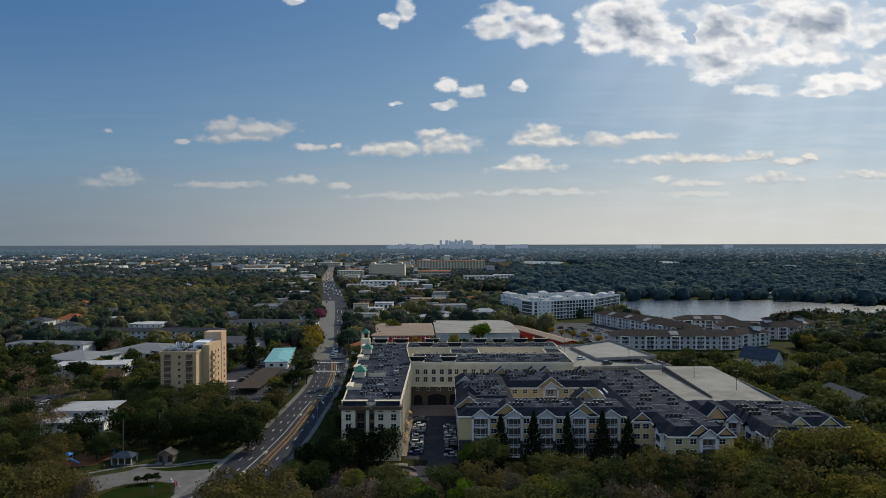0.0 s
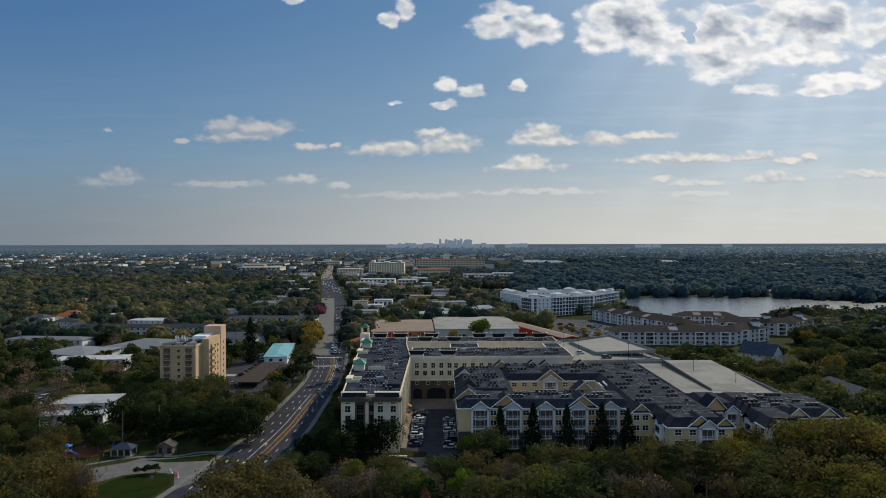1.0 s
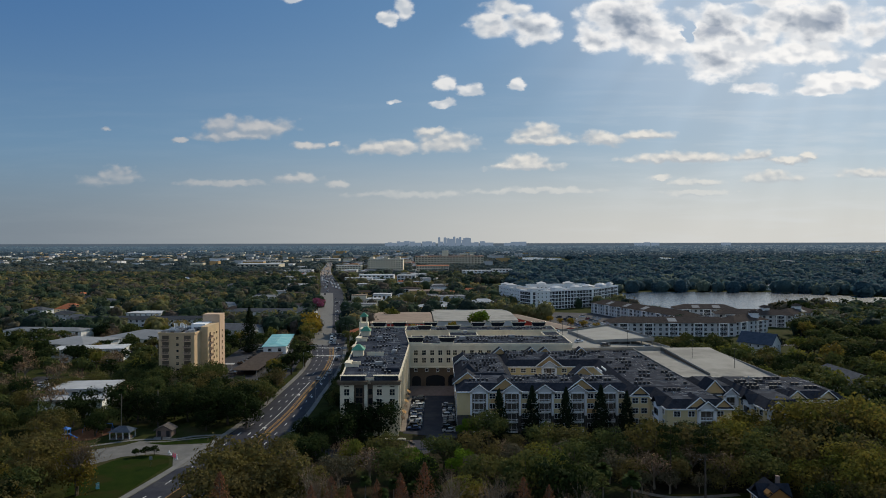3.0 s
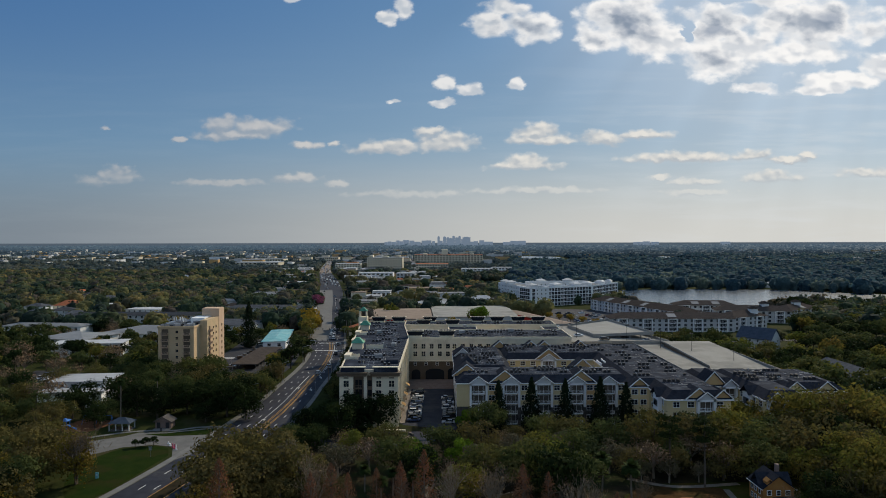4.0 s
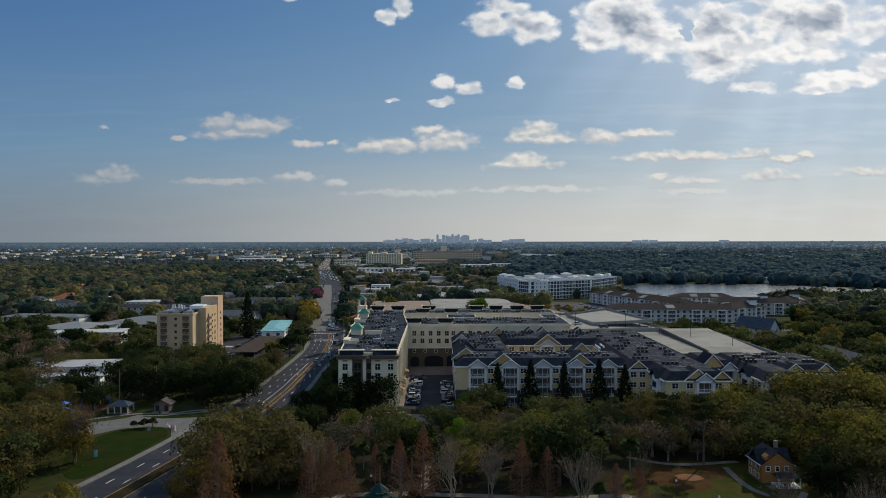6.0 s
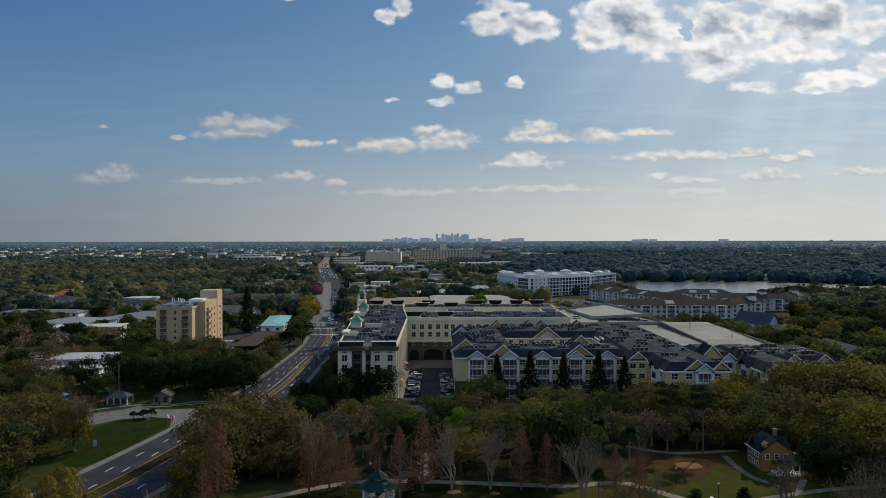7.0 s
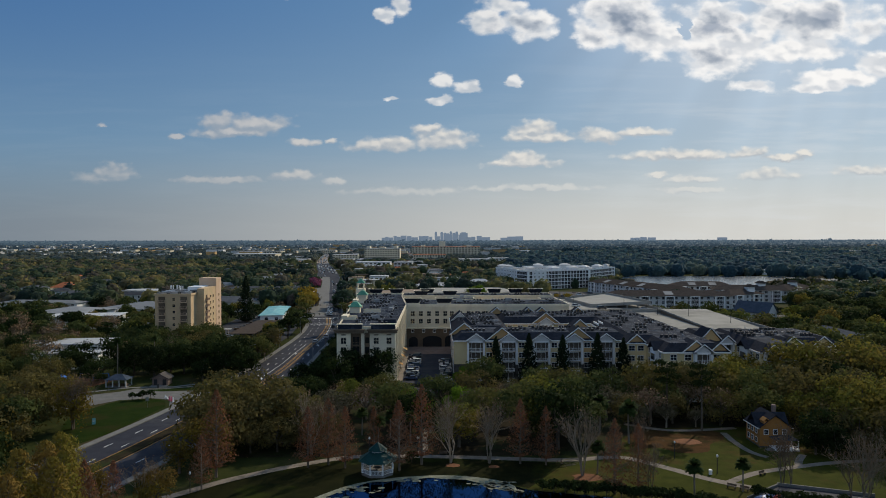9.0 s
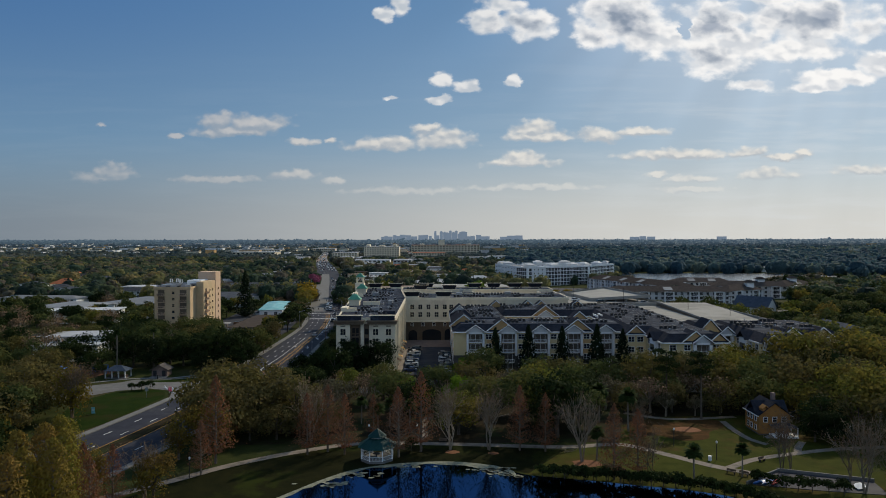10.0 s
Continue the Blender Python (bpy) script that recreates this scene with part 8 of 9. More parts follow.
def cone_tree(height, r, base, mat, leaves, size, seed, trunk_mat, power=1.0, long=1.0, twigs=0):
    """A conical tree on a straight trunk."""
    rng = np.random.default_rng(seed)
    tg = Geo()
    lean = rng.uniform(-0.2, 0.2)
    limb_geo(tg, (0, 0, 0), (lean * 0.5, 0, height * 0.5), height * 0.018, height * 0.011)
    limb_geo(tg, (lean * 0.5, 0, height * 0.5), (lean, 0, height * 0.98), height * 0.011, 0.03)
    for i in range(twigs):
        z = height * rng.uniform(base, 0.93)
        k = (1 - (z / height - base) / (1 - base)) ** power
        a = i * 2.4
        limb_geo(tg, (lean * z / height, 0, z), (r * k * math.cos(a) * 0.9, r * k * math.sin(a) * 0.9, z + r * 0.35), 0.05, 0.015)
    z = base + (1 - base) * rng.random(leaves) ** 1.35
    k = np.maximum((1 - (z - base) / (1 - base)) ** power, 0.05) * np.minimum(1, (z - base) * 9 + 0.35)
    a = rng.uniform(0, 6.283, leaves)
    rad = r * k * (0.35 + 0.65 * rng.random(leaves) ** 0.6) * (1 + 0.15 * rng.normal(size=leaves))
    pts = np.stack([rad * np.cos(a) + lean * z, rad * np.sin(a), z * height], 1)
    nor = np.stack([np.cos(a), np.sin(a), np.full(leaves, 0.4)], 1)
    return tg.mesh("trunk", trunk_mat), leaf_mesh("crown", pts, nor, size, mat, rng, long)


def bare_tree(height, seed, bark, spread=0.45, stems=5):
    """A leafless tree: a short trunk, ascending branches that fork again and again, and a haze of twigs."""
    rng = np.random.default_rng(seed)
    tg, tips = Geo(), []

    def grow(p, d, length, r, depth):
        bend = (d + Vector(rng.normal(size=3)) * 0.10 + Vector((0, 0, 0.10))).normalized()
        h = p + d * length * 0.5
        q = h + bend * length * 0.5
        tg.tube(p, h, r, r * 0.8, 4, cap=False).tube(h, q, r * 0.8, r * 0.6, 4, cap=False)
        if depth <= 1:
            tips.append((q, bend))
        if depth == 0:
            return
        for k in range(4 if depth == 4 else 3):
            at = (h, q, q, p + d * length * 0.75)[k]
            e = (bend + Vector(rng.normal(size=3)) * spread + Vector((0, 0, 0.30))).normalized()
            grow(at, e, length * rng.uniform(0.68, 0.92), r * 0.55, depth - 1)

    for i in range(stems):
        a = i * 6.283 / stems + rng.uniform(-0.3, 0.3)
        d = Vector((math.cos(a) * 0.14, math.sin(a) * 0.14, 1)).normalized()
        grow(Vector((0.12 * math.cos(a), 0.12 * math.sin(a), 0)), d, height * 0.25, height * 0.011, 4)
    pick = rng.permutation(len(tips))[:900]
    t = np.array([tuple(tips[i][0] + tips[i][1] * 0.25) for i in pick])
    n = np.array([tuple(tips[i][1].orthogonal()) for i in pick])
    return tg.mesh("trunk", bark), leaf_mesh("crown", t, n, height * 0.005, TWIGS, rng, 8.0)


def palm(height, seed, fronds=30, fan=1.5):
    """A palm: slim ringed trunk and a head of arching fronds."""
    rng = np.random.default_rng(seed)
    tg, cg = Geo(), Geo()
    tg.tube((0, 0, 0), (0.1, 0, height * 0.5), 0.2, 0.16, 7).tube((0.1, 0, height * 0.5), (0.15, 0, height), 0.16, 0.17, 7)
    for i in range(fronds):
        a, e = i * 2.4, math.asin(rng.uniform(-0.55, 0.98))
        d = Vector((math.cos(a) * math.cos(e), math.sin(a) * math.cos(e), math.sin(e)))
        side = Vector((-math.sin(a), math.cos(a), 0))
        p = Vector((0.15, 0, height))
        L = fan * rng.uniform(0.8, 1.1)
        pts = [p + d * (L * t) - Vector((0, 0, L * 0.22 * t * t)) for t in (0, 0.4, 0.75, 1.0)]
        vs = []
        for q, w in zip(pts, (0.03, 0.16, 0.22, 0.08)):
            vs += [q - side * w * fan - Vector((0, 0, 0.15 * w)), q + d.cross(side) * 0.04, q + side * w * fan - Vector((0, 0, 0.15 * w))]
        cg.add(vs, [(k * 3 + j, k * 3 + j + 1, k * 3 + j + 4, k * 3 + j + 3) for k in range(3) for j in (0, 1)])
    return tg.mesh("trunk", PALM_BARK), cg.mesh("crown", PALMLEAF)


def pine(height, seed):
    rng = np.random.default_rng(seed)
    tg = Geo()
    limb_geo(tg, (0, 0, 0), (0.3, 0, height * 0.95), 0.3, 0.1)
    lobes = []
    for i in range(7):
        a, z = i * 2.4, height * (0.66 + 0.05 * i)
        c = (1.9 * math.cos(a) + 0.3, 1.9 * math.sin(a), z)
        limb_geo(tg, (0.25, 0, z - 1), c, 0.08, 0.03)
        lobes.append((*c, 2.0, 2.0, 0.9))
    pts, nor = lobes_points(lobes, 1100, rng, 0.3)
    return tg.mesh("trunk", BARK), leaf_mesh("crown", pts, nor, 0.3, DARKLEAF, rng)


kinds("oak", 4, lambda i: broad_tree("oak", 12.5, 7.4, OAK, 2200, 0.36, 100 + i, BARK, 14, 0.27), "spreading live oak with dense dark green leaves", "oak_tree", group="park oaks")
kinds("spring", 3, lambda i: broad_tree("spring", 12, 6.0, SPRING, 2100, 0.32, 120 + i, BARK, 14, 0.27), "broad tree in fresh yellow-green leaf", "leafing_tree", group="spring trees")
kinds("olive", 3, lambda i: broad_tree("olive", 12, 7.0, OLIVE, 2100, 0.34, 130 + i, BARK, 14, 0.27), "broad oak in dull olive and bronze leaf", "leafing_tree", group="spring trees")
kinds("dark", 3, lambda i: broad_tree("dark", 12, 6.4, DARKLEAF, 2000, 0.38, 140 + i, BARK, 13, 0.27), "dense dark evergreen oak", "evergreen_oak", group="park oaks")
kinds("lime", 2, lambda i: broad_tree("lime", 8, 4.2, LIME, 1400, 0.30, 160 + i, BARK, 9), "bright lime-green young tree", "young_tree", group="lime trees")
kinds("thin", 2, lambda i: broad_tree("thin", 12, 5.0, THINLEAF, 2300, 0.25, 170 + i, BARK, 14, 0.22), "thin tree just coming into yellow leaf", "young_tree", group="lime trees")
kinds("silver", 2, lambda i: broad_tree("silver", 10, 5.0, SILVER, 1500, 0.26, 180 + i, BARK_PALE, 10), "grey tree hung with moss and fine twigs", "mossy_tree", group="spring trees")
kinds("leaf_cypress", 3, lambda i: cone_tree(15, 3.9, 0.10, CYPRESS, 3000, 0.13, 330 + i, BARK_TAN, 0.42, 2.8, 60), "bald cypress coming into yellow-green leaf", "cypress", group="bald cypresses")
kinds("rust", 4, lambda i: cone_tree(13, 3.4, 0.14, RUST, 1500, 0.085, 300 + i, BARK_TAN, 0.68, 3.2, 60), "rust-brown bald cypress with a straight trunk", "cypress", group="bald cypresses")
kinds("conifer", 2, lambda i: cone_tree(14, 3.5, 0.03, CONIFER, 2000, 0.30, 320 + i, BARK, 0.75), "dark narrow evergreen in front of the flats", "conifer", group="dark evergreens")
kinds("bare", 3, lambda i: bare_tree(12.5, 340 + i, BARK_PALE, 0.40, 3), "leafless pale tree with upright branches", "bare_tree", group="bare park trees")
kinds("bare_wide", 2, lambda i: bare_tree(11, 360 + i, BARK_TAN, 0.52, 2), "leafless spreading tree with brown branches", "bare_tree", group="bare park trees")
kinds("palm", 2, lambda i: palm(6.6, 380 + i, 110, 1.9), "cabbage palm with a round head of fronds", "palm_tree", group="park palms")
kinds("tall_palm", 2, lambda i: palm(14, 390 + i, 70, 1.5), "tall slim palm with a small head of fronds", "palm_tree", group="park palms")
kinds("pine", 2, lambda i: pine(17, 400 + i), "tall pine with a flat dark crown", "pine_tree", group="pines")
kinds("shrub", 3, lambda i: broad_tree("shrub", 2.6, 1.7, DARKLEAF, 380, 0.22, 410 + i, BARK, 7), "rounded dark green garden shrub", "shrub", category="shrub", group="shrubs")
kinds("pink", 1, lambda i: broad_tree("pink", 10, 6, PINK, 900, 0.5, 430 + i, BARK, 9), "tree in full pink blossom", "blossom_tree", group="blossom trees")
kinds("m_oak", 4, lambda i: broad_tree("oak", 11, 6.6, OAK, 430, 0.70, 200 + i, BARK, 10), "rounded green street tree", "street_tree", group="town trees")
kinds("m_spring", 3, lambda i: broad_tree("spring", 11, 5.8, SPRING, 420, 0.63, 220 + i, BARK, 10), "rounded tree in yellow-green leaf", "town_tree", group="town trees")
kinds("m_gold", 2, lambda i: broad_tree("gold", 11, 5.8, GOLD, 420, 0.63, 225 + i, BARK, 10), "rounded tree in golden spring leaf", "town_tree", group="town trees")
kinds("m_dark", 3, lambda i: broad_tree("dark", 11, 6.2, DARKLEAF, 420, 0.70, 240 + i, BARK, 10), "dark evergreen town tree", "evergreen_tree", group="town trees")
kinds("m_bare", 2, lambda i: broad_tree("bare", 10, 5.5, TWIGS, 700, 0.26, 260 + i, BARK_PALE, 11), "leafless brown tree with fine twigs", "winter_tree", group="bare trees")

rng = random.Random(77)
PLANTED = []


def scatter(x0, x1, y0, y1, gap, picks, smin, smax, cond=None, grow=None):
    """Trees at random over a stretch of the plan, keeping their distance and off roads, roofs, lawns and the camera's
    sight lines.
    """
    n = int((x1 - x0) * (y1 - y0) / gap ** 2 * 1.6)
    xs = np.array([rng.uniform(x0, x1) for _ in range(n)])
    ys = np.array([rng.uniform(y0, y1) for _ in range(n)])
    ok = np.abs(xs) < ys * 0.72 + 14
    for k in KEEP_CLEAR:
        ok &= ~inside(xs, ys, k)
    cell = {}
    for x, y in PLANTED:
        cell.setdefault((int(x // gap), int(y // gap)), []).append((x, y))
    for x, y in zip(xs[ok], ys[ok]):
        if cond and not cond(x, y):
            continue
        c = (int(x // gap), int(y // gap))
        if any((x - a) ** 2 + (y - b) ** 2 < gap * gap * 0.72 for i in (-1, 0, 1) for j in (-1, 0, 1) for a, b in cell.get((c[0] + i, c[1] + j), ())):
            continue
        cell.setdefault(c, []).append((x, y))
        PLANTED.append((x, y))
        key = rng.choices([p[0] for p in picks], [p[1] for p in picks])[0]
        s = rng.uniform(smin, smax) * (grow(x, y) if grow else 1.0)
        plant(rng.choice(PAT[key]), x, y, s, rng.uniform(0, 6.28), s * rng.uniform(0.85, 1.1))


NEAR = (("oak", 4), ("dark", 1.8), ("spring", 1.4), ("olive", 3.0), ("silver", 0.6), ("m_bare", 0.8))
EAST = (("oak", 2.4), ("dark", 0.9), ("spring", 2.4), ("olive", 3.0), ("silver", 1.0), ("m_bare", 1.3))
WEST = (("oak", 4), ("dark", 4), ("olive", 1.2), ("m_bare", 0.3))
MID = (("m_oak", 6), ("m_dark", 4), ("m_spring", 2.0), ("m_bare", 1.6))


def row(key, spots, smin=0.9, smax=1.1):
    for x, y in spots:
        s = rng.uniform(smin, smax)
        plant(rng.choice(PAT[key]), x, y, s, rng.uniform(0, 6.28))
        PLANTED.append((x, y))


# trees of the pond's edge
row("rust", ((-24.5, 151.6), (-20.5, 149.5), (-8.6, 147.6), (18.0, 151.9), (23.6, 151.0), (34.3, 133.6), (39.1, 134.0), (-28.6, 149.6)), 1.0, 1.18)
row("rust", ((-3.9, 151.6), (-46.8, 144.0)), 1.35, 1.45)
row("rust", ((-15.5, 163), (-47.5, 137), (-10, 166)), 0.7, 0.85)
row("bare", ((2.6, 152.9), (11.2, 152.3), (30.2, 144.0), (-29.5, 158.5), (78.6, 125.5), (88.5, 128.5)), 1.28, 1.42)
row("bare_wide", ((41.3, 133.5), (69.2, 137.5), (71.5, 138.5), (46.5, 158), (84, 127), (76, 215)), 0.95, 1.15)
row("palm", ((33.6, 145.1), (48.9, 130.6), (59.9, 134.5), (-14.5, 164.5), (-19.6, 174.6), (-12.2, 171.8), (-7, 168)), 0.85, 1.0)
row("tall_palm", ((-112.7, 241.6), (-104.1, 251.9)), 0.95, 1.05)
row("palm", ((41.0, 174.8), (46.3, 166.7)), 1.25, 1.4)
row("oak", ((-106.5, 320),), 0.95, 1.0)
row("oak", ((-125, 304), (-113, 309), (-136, 306), (-103, 312), (-144, 312)), 0.9, 1.05)
row("pine", ((68.3, 177.5), (60.5, 181.5)), 0.95, 1.05)
row("shrub", ((-6.1, 151.9), (63, 129.0), (65, 127.5), (67, 127), (61.5, 131.5), (69.5, 126.5), (72, 125.5), (-92.5, 214.5), (-90, 214.8), (-95, 213.2), (74.5, 125), (90, 131)), 0.9, 1.2)
row("dark", ((91, 161.5),), 0.75, 0.95)
row("spring", ((103, 166), (109, 172), (104, 178)), 1.2, 1.4)
row("oak", ((62.5, 190), (84, 180)), 0.9, 1.0)
row("m_bare", ((76, 184), (70, 192), (57, 184)), 0.9, 1.1)
row("olive", ((50, 184), (63, 184.5), (75, 182)), 0.7, 0.85)
row("silver", ((60, 180.5), (53, 181.5), (68, 181)), 0.55, 0.7)
row("dark", ((87.0, 157.5), (90.5, 155.5)), 0.62, 0.72)
# Shrubs added to darken this edge, in place of dark reflections on the water.
row("shrub", [p for p in POND_EDGE if p[0] > 19 and p[1] > 112], 0.8, 1.3)
row("shrub", [(p[0] + 0.7, p[1] + 0.9) for p in POND_EDGE if p[0] > 22 and p[1] > 112], 0.6, 1.0)
row("bare_wide", ((77.5, 153.5), (79.5, 131.5)), 0.9, 1.0)
row("spring", ((86, 127.5), (100, 131), (97, 140)), 0.35, 0.5)
row("olive", ((-52.5, 176), (-46, 167), (-41.5, 177), (-49.5, 190), (-35, 170), (-112, 190), (-109, 180)), 1.1, 1.3)
row("olive", ((-112, 172), (-124, 186), (-101, 158), (-117, 166), (-131, 191)), 0.85, 1.05)
row("dark", ((-118, 179), (-107, 164), (-97, 150), (-110, 156), (-104, 150), (-126, 176), (-92.5, 139)), 0.75, 0.95)
row("spring", ((-105, 171), (-121, 171)), 0.6, 0.75)
row("olive", ((-55, 166), (-56, 181), (-51, 158)), 1.25, 1.4)
row("silver", ((20, 196), (28, 190), (46, 188), (10, 186), (34, 197)), 0.85, 1.0)
row("m_bare", ((-20, 190), (56, 195), (86, 186)), 0.9, 1.1)
row("lime", ((5, 190), (-6, 184), (22, 184)), 0.9, 1.2)
row("bare_wide", ((-96, 180.5), (-96.3, 180.9)), 1.6, 1.75)
row("thin", ((-96.4, 181.1),), 1.2, 1.25)
row("olive", ((-106, 178), (-108, 196)), 0.9, 1.0)
row("oak", ((-113, 176), (-110, 187), (-118, 192), (-104, 169)), 0.85, 1.0)
row("olive", ((-120, 206), (-128, 222), (-118, 182), (-128, 196)), 0.8, 1.0)
row("leaf_cypress", ((-64, 116), (-60.5, 110.5), (-65.5, 107), (-62.5, 103), (-66.5, 101), (-95.5, 122), (-99, 130), (-96, 139), (-103, 141), (-68, 97), (-63.5, 111), (-58.5, 104), (-66, 93), (-61, 97), (-64.8, 120.5)), 0.95, 1.2)
row("rust", ((-55, 108), (-60.5, 117), (-57.5, 121)), 0.85, 1.0)
row("bare", ((-53, 123.5),), 0.9, 1.0)
row("thin", ((-51, 122.5), (-63, 125)), 0.75, 0.85)
row("thin", ((-50, 150), (-55.5, 146.5), (-97, 149), (-101, 160), (-108, 168)), 0.85, 1.1)
row("olive", ((-44, 160), (-38, 161), (-50.5, 164), (-33, 163), (-27, 164)), 0.6, 0.8)
row("dark", ((-36, 166), (-47, 170), (-30, 169)), 0.5, 0.65)
row("dark", ((-88, 128), (-96, 142), (-104, 158), (-33, 221), (-38, 226)), 0.9, 1.1)
row("dark", ((-29, 228), (-21, 229)), 1.12, 1.22)
row("dark", ((-70, 246), (-78, 250), (-86, 252), (-94, 254), (-102, 247), (-111, 251), (-74, 258), (-118, 256)), 1.0, 1.2)
row("m_bare", ((-150, 262), (-160, 300), (-172, 282), (-186, 292), (-178, 318), (-200, 330), (-165, 345), (-215, 350)), 1.1, 1.4)
row("lime", ((-8.5, 196), (-5, 190), (8, 229), (11.5, 226)), 0.9, 1.15)
row("oak", ((0.5, 199), (-16, 200), (15, 222), (40, 205), (50, 200), (32, 208), (-12, 184)), 0.85, 1.05)
row("conifer", ((19.4, 232), (30.5, 231.5), (42, 231.5), (53.6, 231.5), (61.5, 228)), 1.1, 1.3)
row("spring", ((68, 222), (70, 216), (92, 205), (96, 202), (104, 198), (112, 200)), 0.7, 1.0)
row("spring", ((84, 200), (101, 207)), 1.2, 1.35)
row("oak", ((74, 203), (93, 196), (88, 190)), 1.1, 1.25)
row("olive", ((69, 198), (79, 194), (97, 188), (62, 201)), 1.2, 1.35)
row("spring", ((108, 204), (126, 208), (124, 196)), 1.55, 1.75)
row("olive", ((117, 207), (134, 206)), 1.45, 1.6)
row("dark", ((112, 193),), 1.3, 1.4)
row("olive", ((101, 199), (121, 198), (110, 194), (140, 200), (131, 194)), 1.2, 1.4)
row("m_gold", ((-92, 488), (-90, 478), (-88, 470), (-95, 498)), 1.15, 1.45)
row("m_spring", ((-87, 452), (-90, 462), (26, 505), (-40, 548)), 1.1, 1.3)
row("lime", ((29, 508),), 1.9, 2.0)
row("m_gold", ((78, 588), (83, 572), (88, 556), (93, 540), (99, 526), (106, 514), (114, 503), (122, 494), (70, 470), (64, 466), (-20, 497), (8, 500)), 0.55, 0.8)
row("conifer", ((-115, 412),), 1.9, 2.0)
row("pink", ((-322, 800), (-118, 655)), 1.2, 1.4)
scatter(-48, 66, 162, 233, 8.2, NEAR, 0.76, 1.0, lambda x, y: not (38 < x < 62 and y < 170 and rng.random() < 0.5), lambda x, y: float(np.interp(y, [165, 185, 205, 225], [1.35, 1.2, 0.9, 0.62])))
scatter(66, 165, 176, 228, 7.8, EAST, 1.0, 1.3)
scatter(96, 150, 128, 180, 8.0, EAST, 0.75, 1.05)
scatter(-195, -62, 236, 318, 7.8, WEST, 0.75, 1.05)
scatter(-175, -108, 130, 236, 8.2, NEAR, 0.75, 1.05)
scatter(-90, -62, 236, 300, 6.6, WEST, 0.7, 0.9)
scatter(-52, -36, 190, 430, 6.8, WEST, 0.5, 0.75, lambda x, y: x > float(np.interp(y, AV_Y, AV_R)) + 6.5)
row("m_dark", ((139, 424), (149, 425), (160, 424), (175, 421)), 0.55, 0.7)
scatter(126, 330, 190, 440, 9.0, (("m_oak", 5), ("m_dark", 4), ("m_spring", 1.5)), 0.8, 1.2)
scatter(236, 420, 430, 660, 10.0, (("m_oak", 4), ("m_dark", 5), ("m_spring", 1)), 0.9, 1.3)
scatter(-330, -60, 300, 480, 9.4, MID, 0.7, 1.05)
scatter(-60, 120, 410, 480, 9.0, MID, 0.6, 0.9)

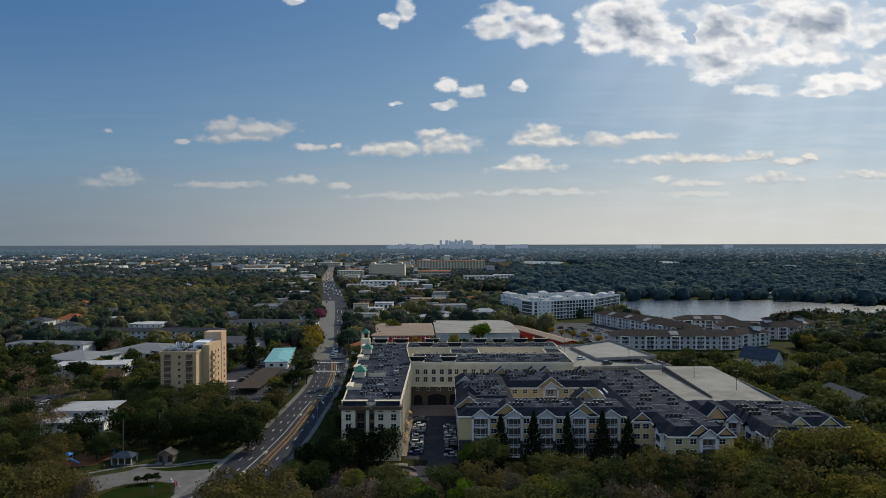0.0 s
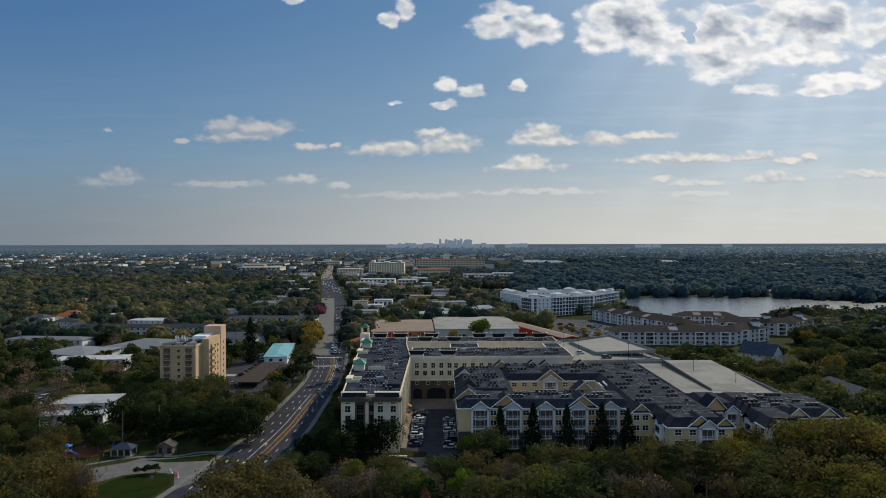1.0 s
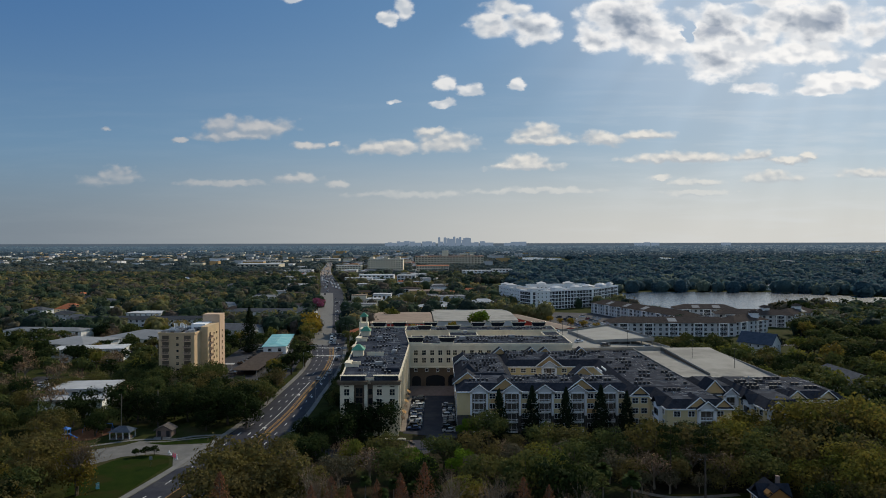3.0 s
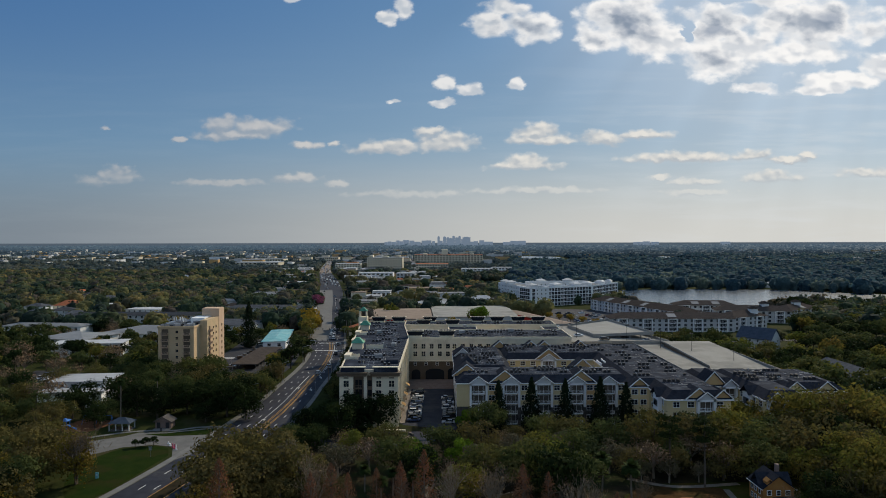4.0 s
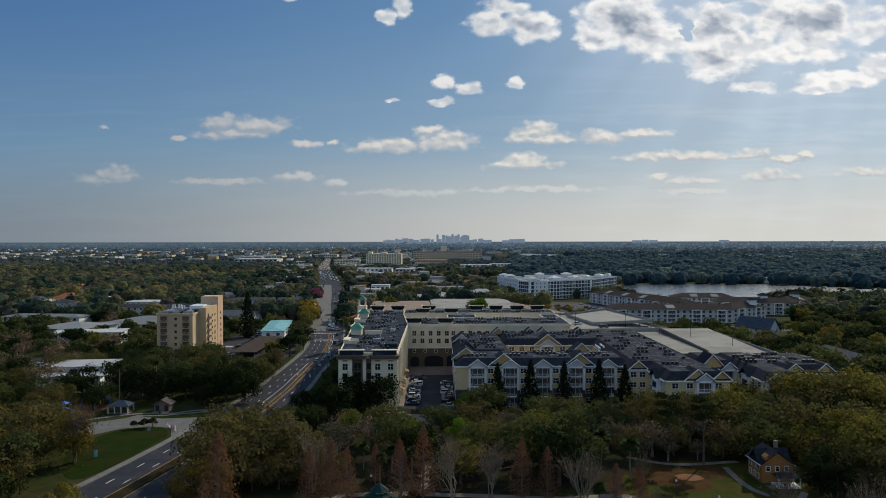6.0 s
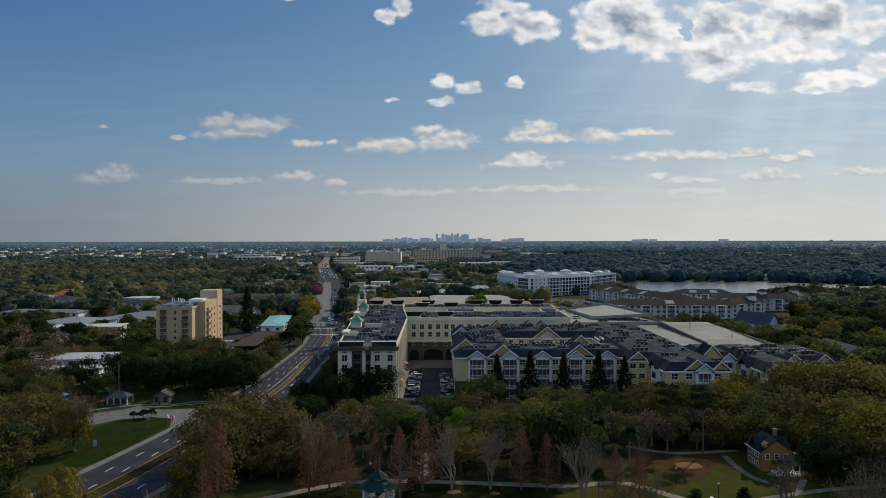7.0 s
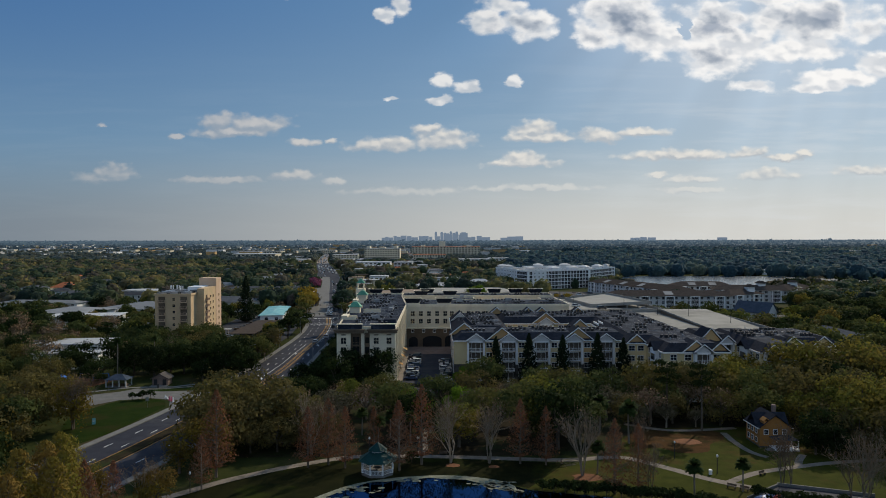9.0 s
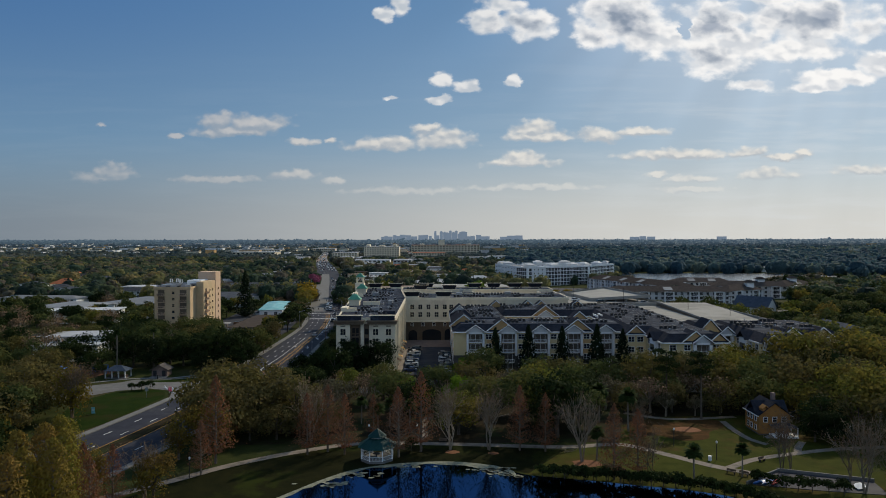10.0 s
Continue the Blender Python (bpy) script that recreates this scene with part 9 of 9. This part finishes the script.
# woods farther off: one joined canopy for each belt
def canopy(name, y0, y1, gap, per, h, mat, seed, label, lo=-0.72, hi=0.72, leaf=0.20, patch=170.0, thin=None, lobe=True, even_top=0.0):
    """A belt of lumpy round crowns with sprays of leaves on their skins. Each tree has one tone, and neighbours are alike."""
    r = np.random.default_rng(seed)
    n = int((hi - lo) / 2 * (y1 * y1 - y0 * y0) / gap ** 2)
    y = np.sqrt(r.uniform(y0 * y0, y1 * y1, n))
    x = r.uniform(lo, hi, n) * y
    ok = np.ones(n, bool)
    for k in KEEP_CLEAR:
        ok &= ~inside(x, y, k)
    if thin:
        ok &= r.random(n) < thin(x, y)
    x, y = x[ok], y[ok]
    n = len(x)
    size = np.clip(np.exp(r.normal(0, 0.30, n)), 0.55, 1.7)
    rad = gap * 0.56 * size
    hh = h * (0.45 + 0.55 * (size * (1 - even_top) + even_top)) * (1 + (1 - even_top) * r.uniform(-0.15, 0.15, n)) + np.maximum(0, (y - 3400) / 1600) * 20
    big = np.array([noise.noise((a / patch, b / patch, seed * 3.1)) + 0.5 * noise.noise((a / patch * 2.7, b / patch * 2.7, 9.0)) for a, b in zip(x.tolist(), y.tolist())])
    tone = np.clip(0.42 + 0.55 * big + 0.24 * r.normal(size=n), 0.0, 1.0)
    if lobe:      # a second, lower lobe to each crown
        side, way = r.uniform(0.45, 0.75, n) * rad, r.uniform(0, 6.283, n)
        x, y = np.concatenate([x, x + side * np.cos(way)]), np.concatenate([y, y + side * np.sin(way)])
        rad, hh, tone = np.concatenate([rad, rad * 0.66]), np.concatenate([hh, hh * r.uniform(0.66, 0.88, n)]), np.concatenate([tone, tone])
        n *= 2
    d = r.normal(size=(n, per, 3))
    d /= np.linalg.norm(d, axis=2)[:, :, None]
    d[:, :, 2] = np.abs(d[:, :, 2]) * 1.15 - 0.15
    rr = r.uniform(0.84, 1.14, (n, per))
    pts = np.stack([x[:, None] + d[:, :, 0] * rr * rad[:, None], y[:, None] + d[:, :, 1] * rr * rad[:, None], hh[:, None] * 0.42 + d[:, :, 2] * rr * hh[:, None] * 0.56], 2)
    me = leaf_mesh(name, pts.reshape(-1, 3), d.reshape(-1, 3), np.repeat(rad * leaf, per), mat, r, 1.0, 0.45)
    tag = me.attributes.new("tone", "FLOAT", "FACE")
    tag.data.foreach_set("value", np.repeat(tone, per).astype(np.float32))
    tagged(new(name, me), label, "woods", kind="stuff")
    k = 7 if lobe else 5
    a = np.arange(k) * 6.283 / k
    v = np.zeros((n, 3 * k + 1, 3))
    for ring, (q, z) in enumerate(((0.62, 0.04), (0.88, 0.46), (0.62, 0.78))):
        wave = q * rad[:, None] * r.uniform(0.84, 1.16, (n, k))
        turn = a + ring * 0.45
        v[:, ring * k:ring * k + k, 0] = x[:, None] + wave * np.cos(turn)
        v[:, ring * k:ring * k + k, 1] = y[:, None] + wave * np.sin(turn)
        v[:, ring * k:ring * k + k, 2] = z * hh[:, None] * r.uniform(0.9, 1.1, (n, k))
    v[:, 3 * k] = np.stack([x, y, hh * 0.90], 1)
    one = [(m * k + i, m * k + (i + 1) % k, (m + 1) * k + (i + 1) % k, (m + 1) * k + i) for m in range(2) for i in range(k)] + [(2 * k + i, 2 * k + (i + 1) % k, 3 * k) for i in range(k)]
    me = bpy.data.meshes.new(name + "_crowns")
    me.from_pydata(v.reshape(-1, 3).tolist(), [], [tuple(i + (3 * k + 1) * g for i in f) for g in range(n) for f in one])
    me.materials.append(mat)
    me.polygons.foreach_set("use_smooth", [True] * len(me.polygons))
    tag = me.attributes.new("tone", "FLOAT", "FACE")
    tag.data.foreach_set("value", np.repeat(tone, 3 * k).astype(np.float32))
    tagged(new(name + "_crowns", me), "rounded crowns of the " + name.replace("_", " "), "woods", kind="stuff")


def trade(x, y):
    """Fewer trees among the shops east of the avenue."""
    edge = np.interp(y, AV_Y, AV_R)
    return np.where((x > edge) & (x < edge + 0.16 * y) & (y > 600), 0.42, np.where((x > edge - 0.05 * y) & (x <= edge), 0.7, 1.0))


canopy("town_woods", 478, 760, 9.6, 34, 11.0, WOODS, 5, "mixed green and yellow tree canopy of the town", leaf=0.20, patch=90.0, thin=trade)
canopy("woods", 755, 1300, 11.0, 14, 10.5, WOODS, 11, "mixed green and yellow tree canopy of the suburbs", hi=0.12, leaf=0.24, patch=150.0, thin=trade)
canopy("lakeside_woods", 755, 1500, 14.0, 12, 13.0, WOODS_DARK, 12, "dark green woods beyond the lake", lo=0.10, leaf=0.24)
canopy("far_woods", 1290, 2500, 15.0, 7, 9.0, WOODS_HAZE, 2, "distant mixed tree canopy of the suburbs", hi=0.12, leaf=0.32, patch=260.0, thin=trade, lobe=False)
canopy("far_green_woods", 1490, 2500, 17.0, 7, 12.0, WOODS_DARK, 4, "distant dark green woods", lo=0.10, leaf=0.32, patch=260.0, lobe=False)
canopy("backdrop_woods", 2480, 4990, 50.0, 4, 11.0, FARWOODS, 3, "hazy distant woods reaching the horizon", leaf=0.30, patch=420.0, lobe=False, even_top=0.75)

for pats in PAT.values():
    for t in pats:
        drop_pattern(t)
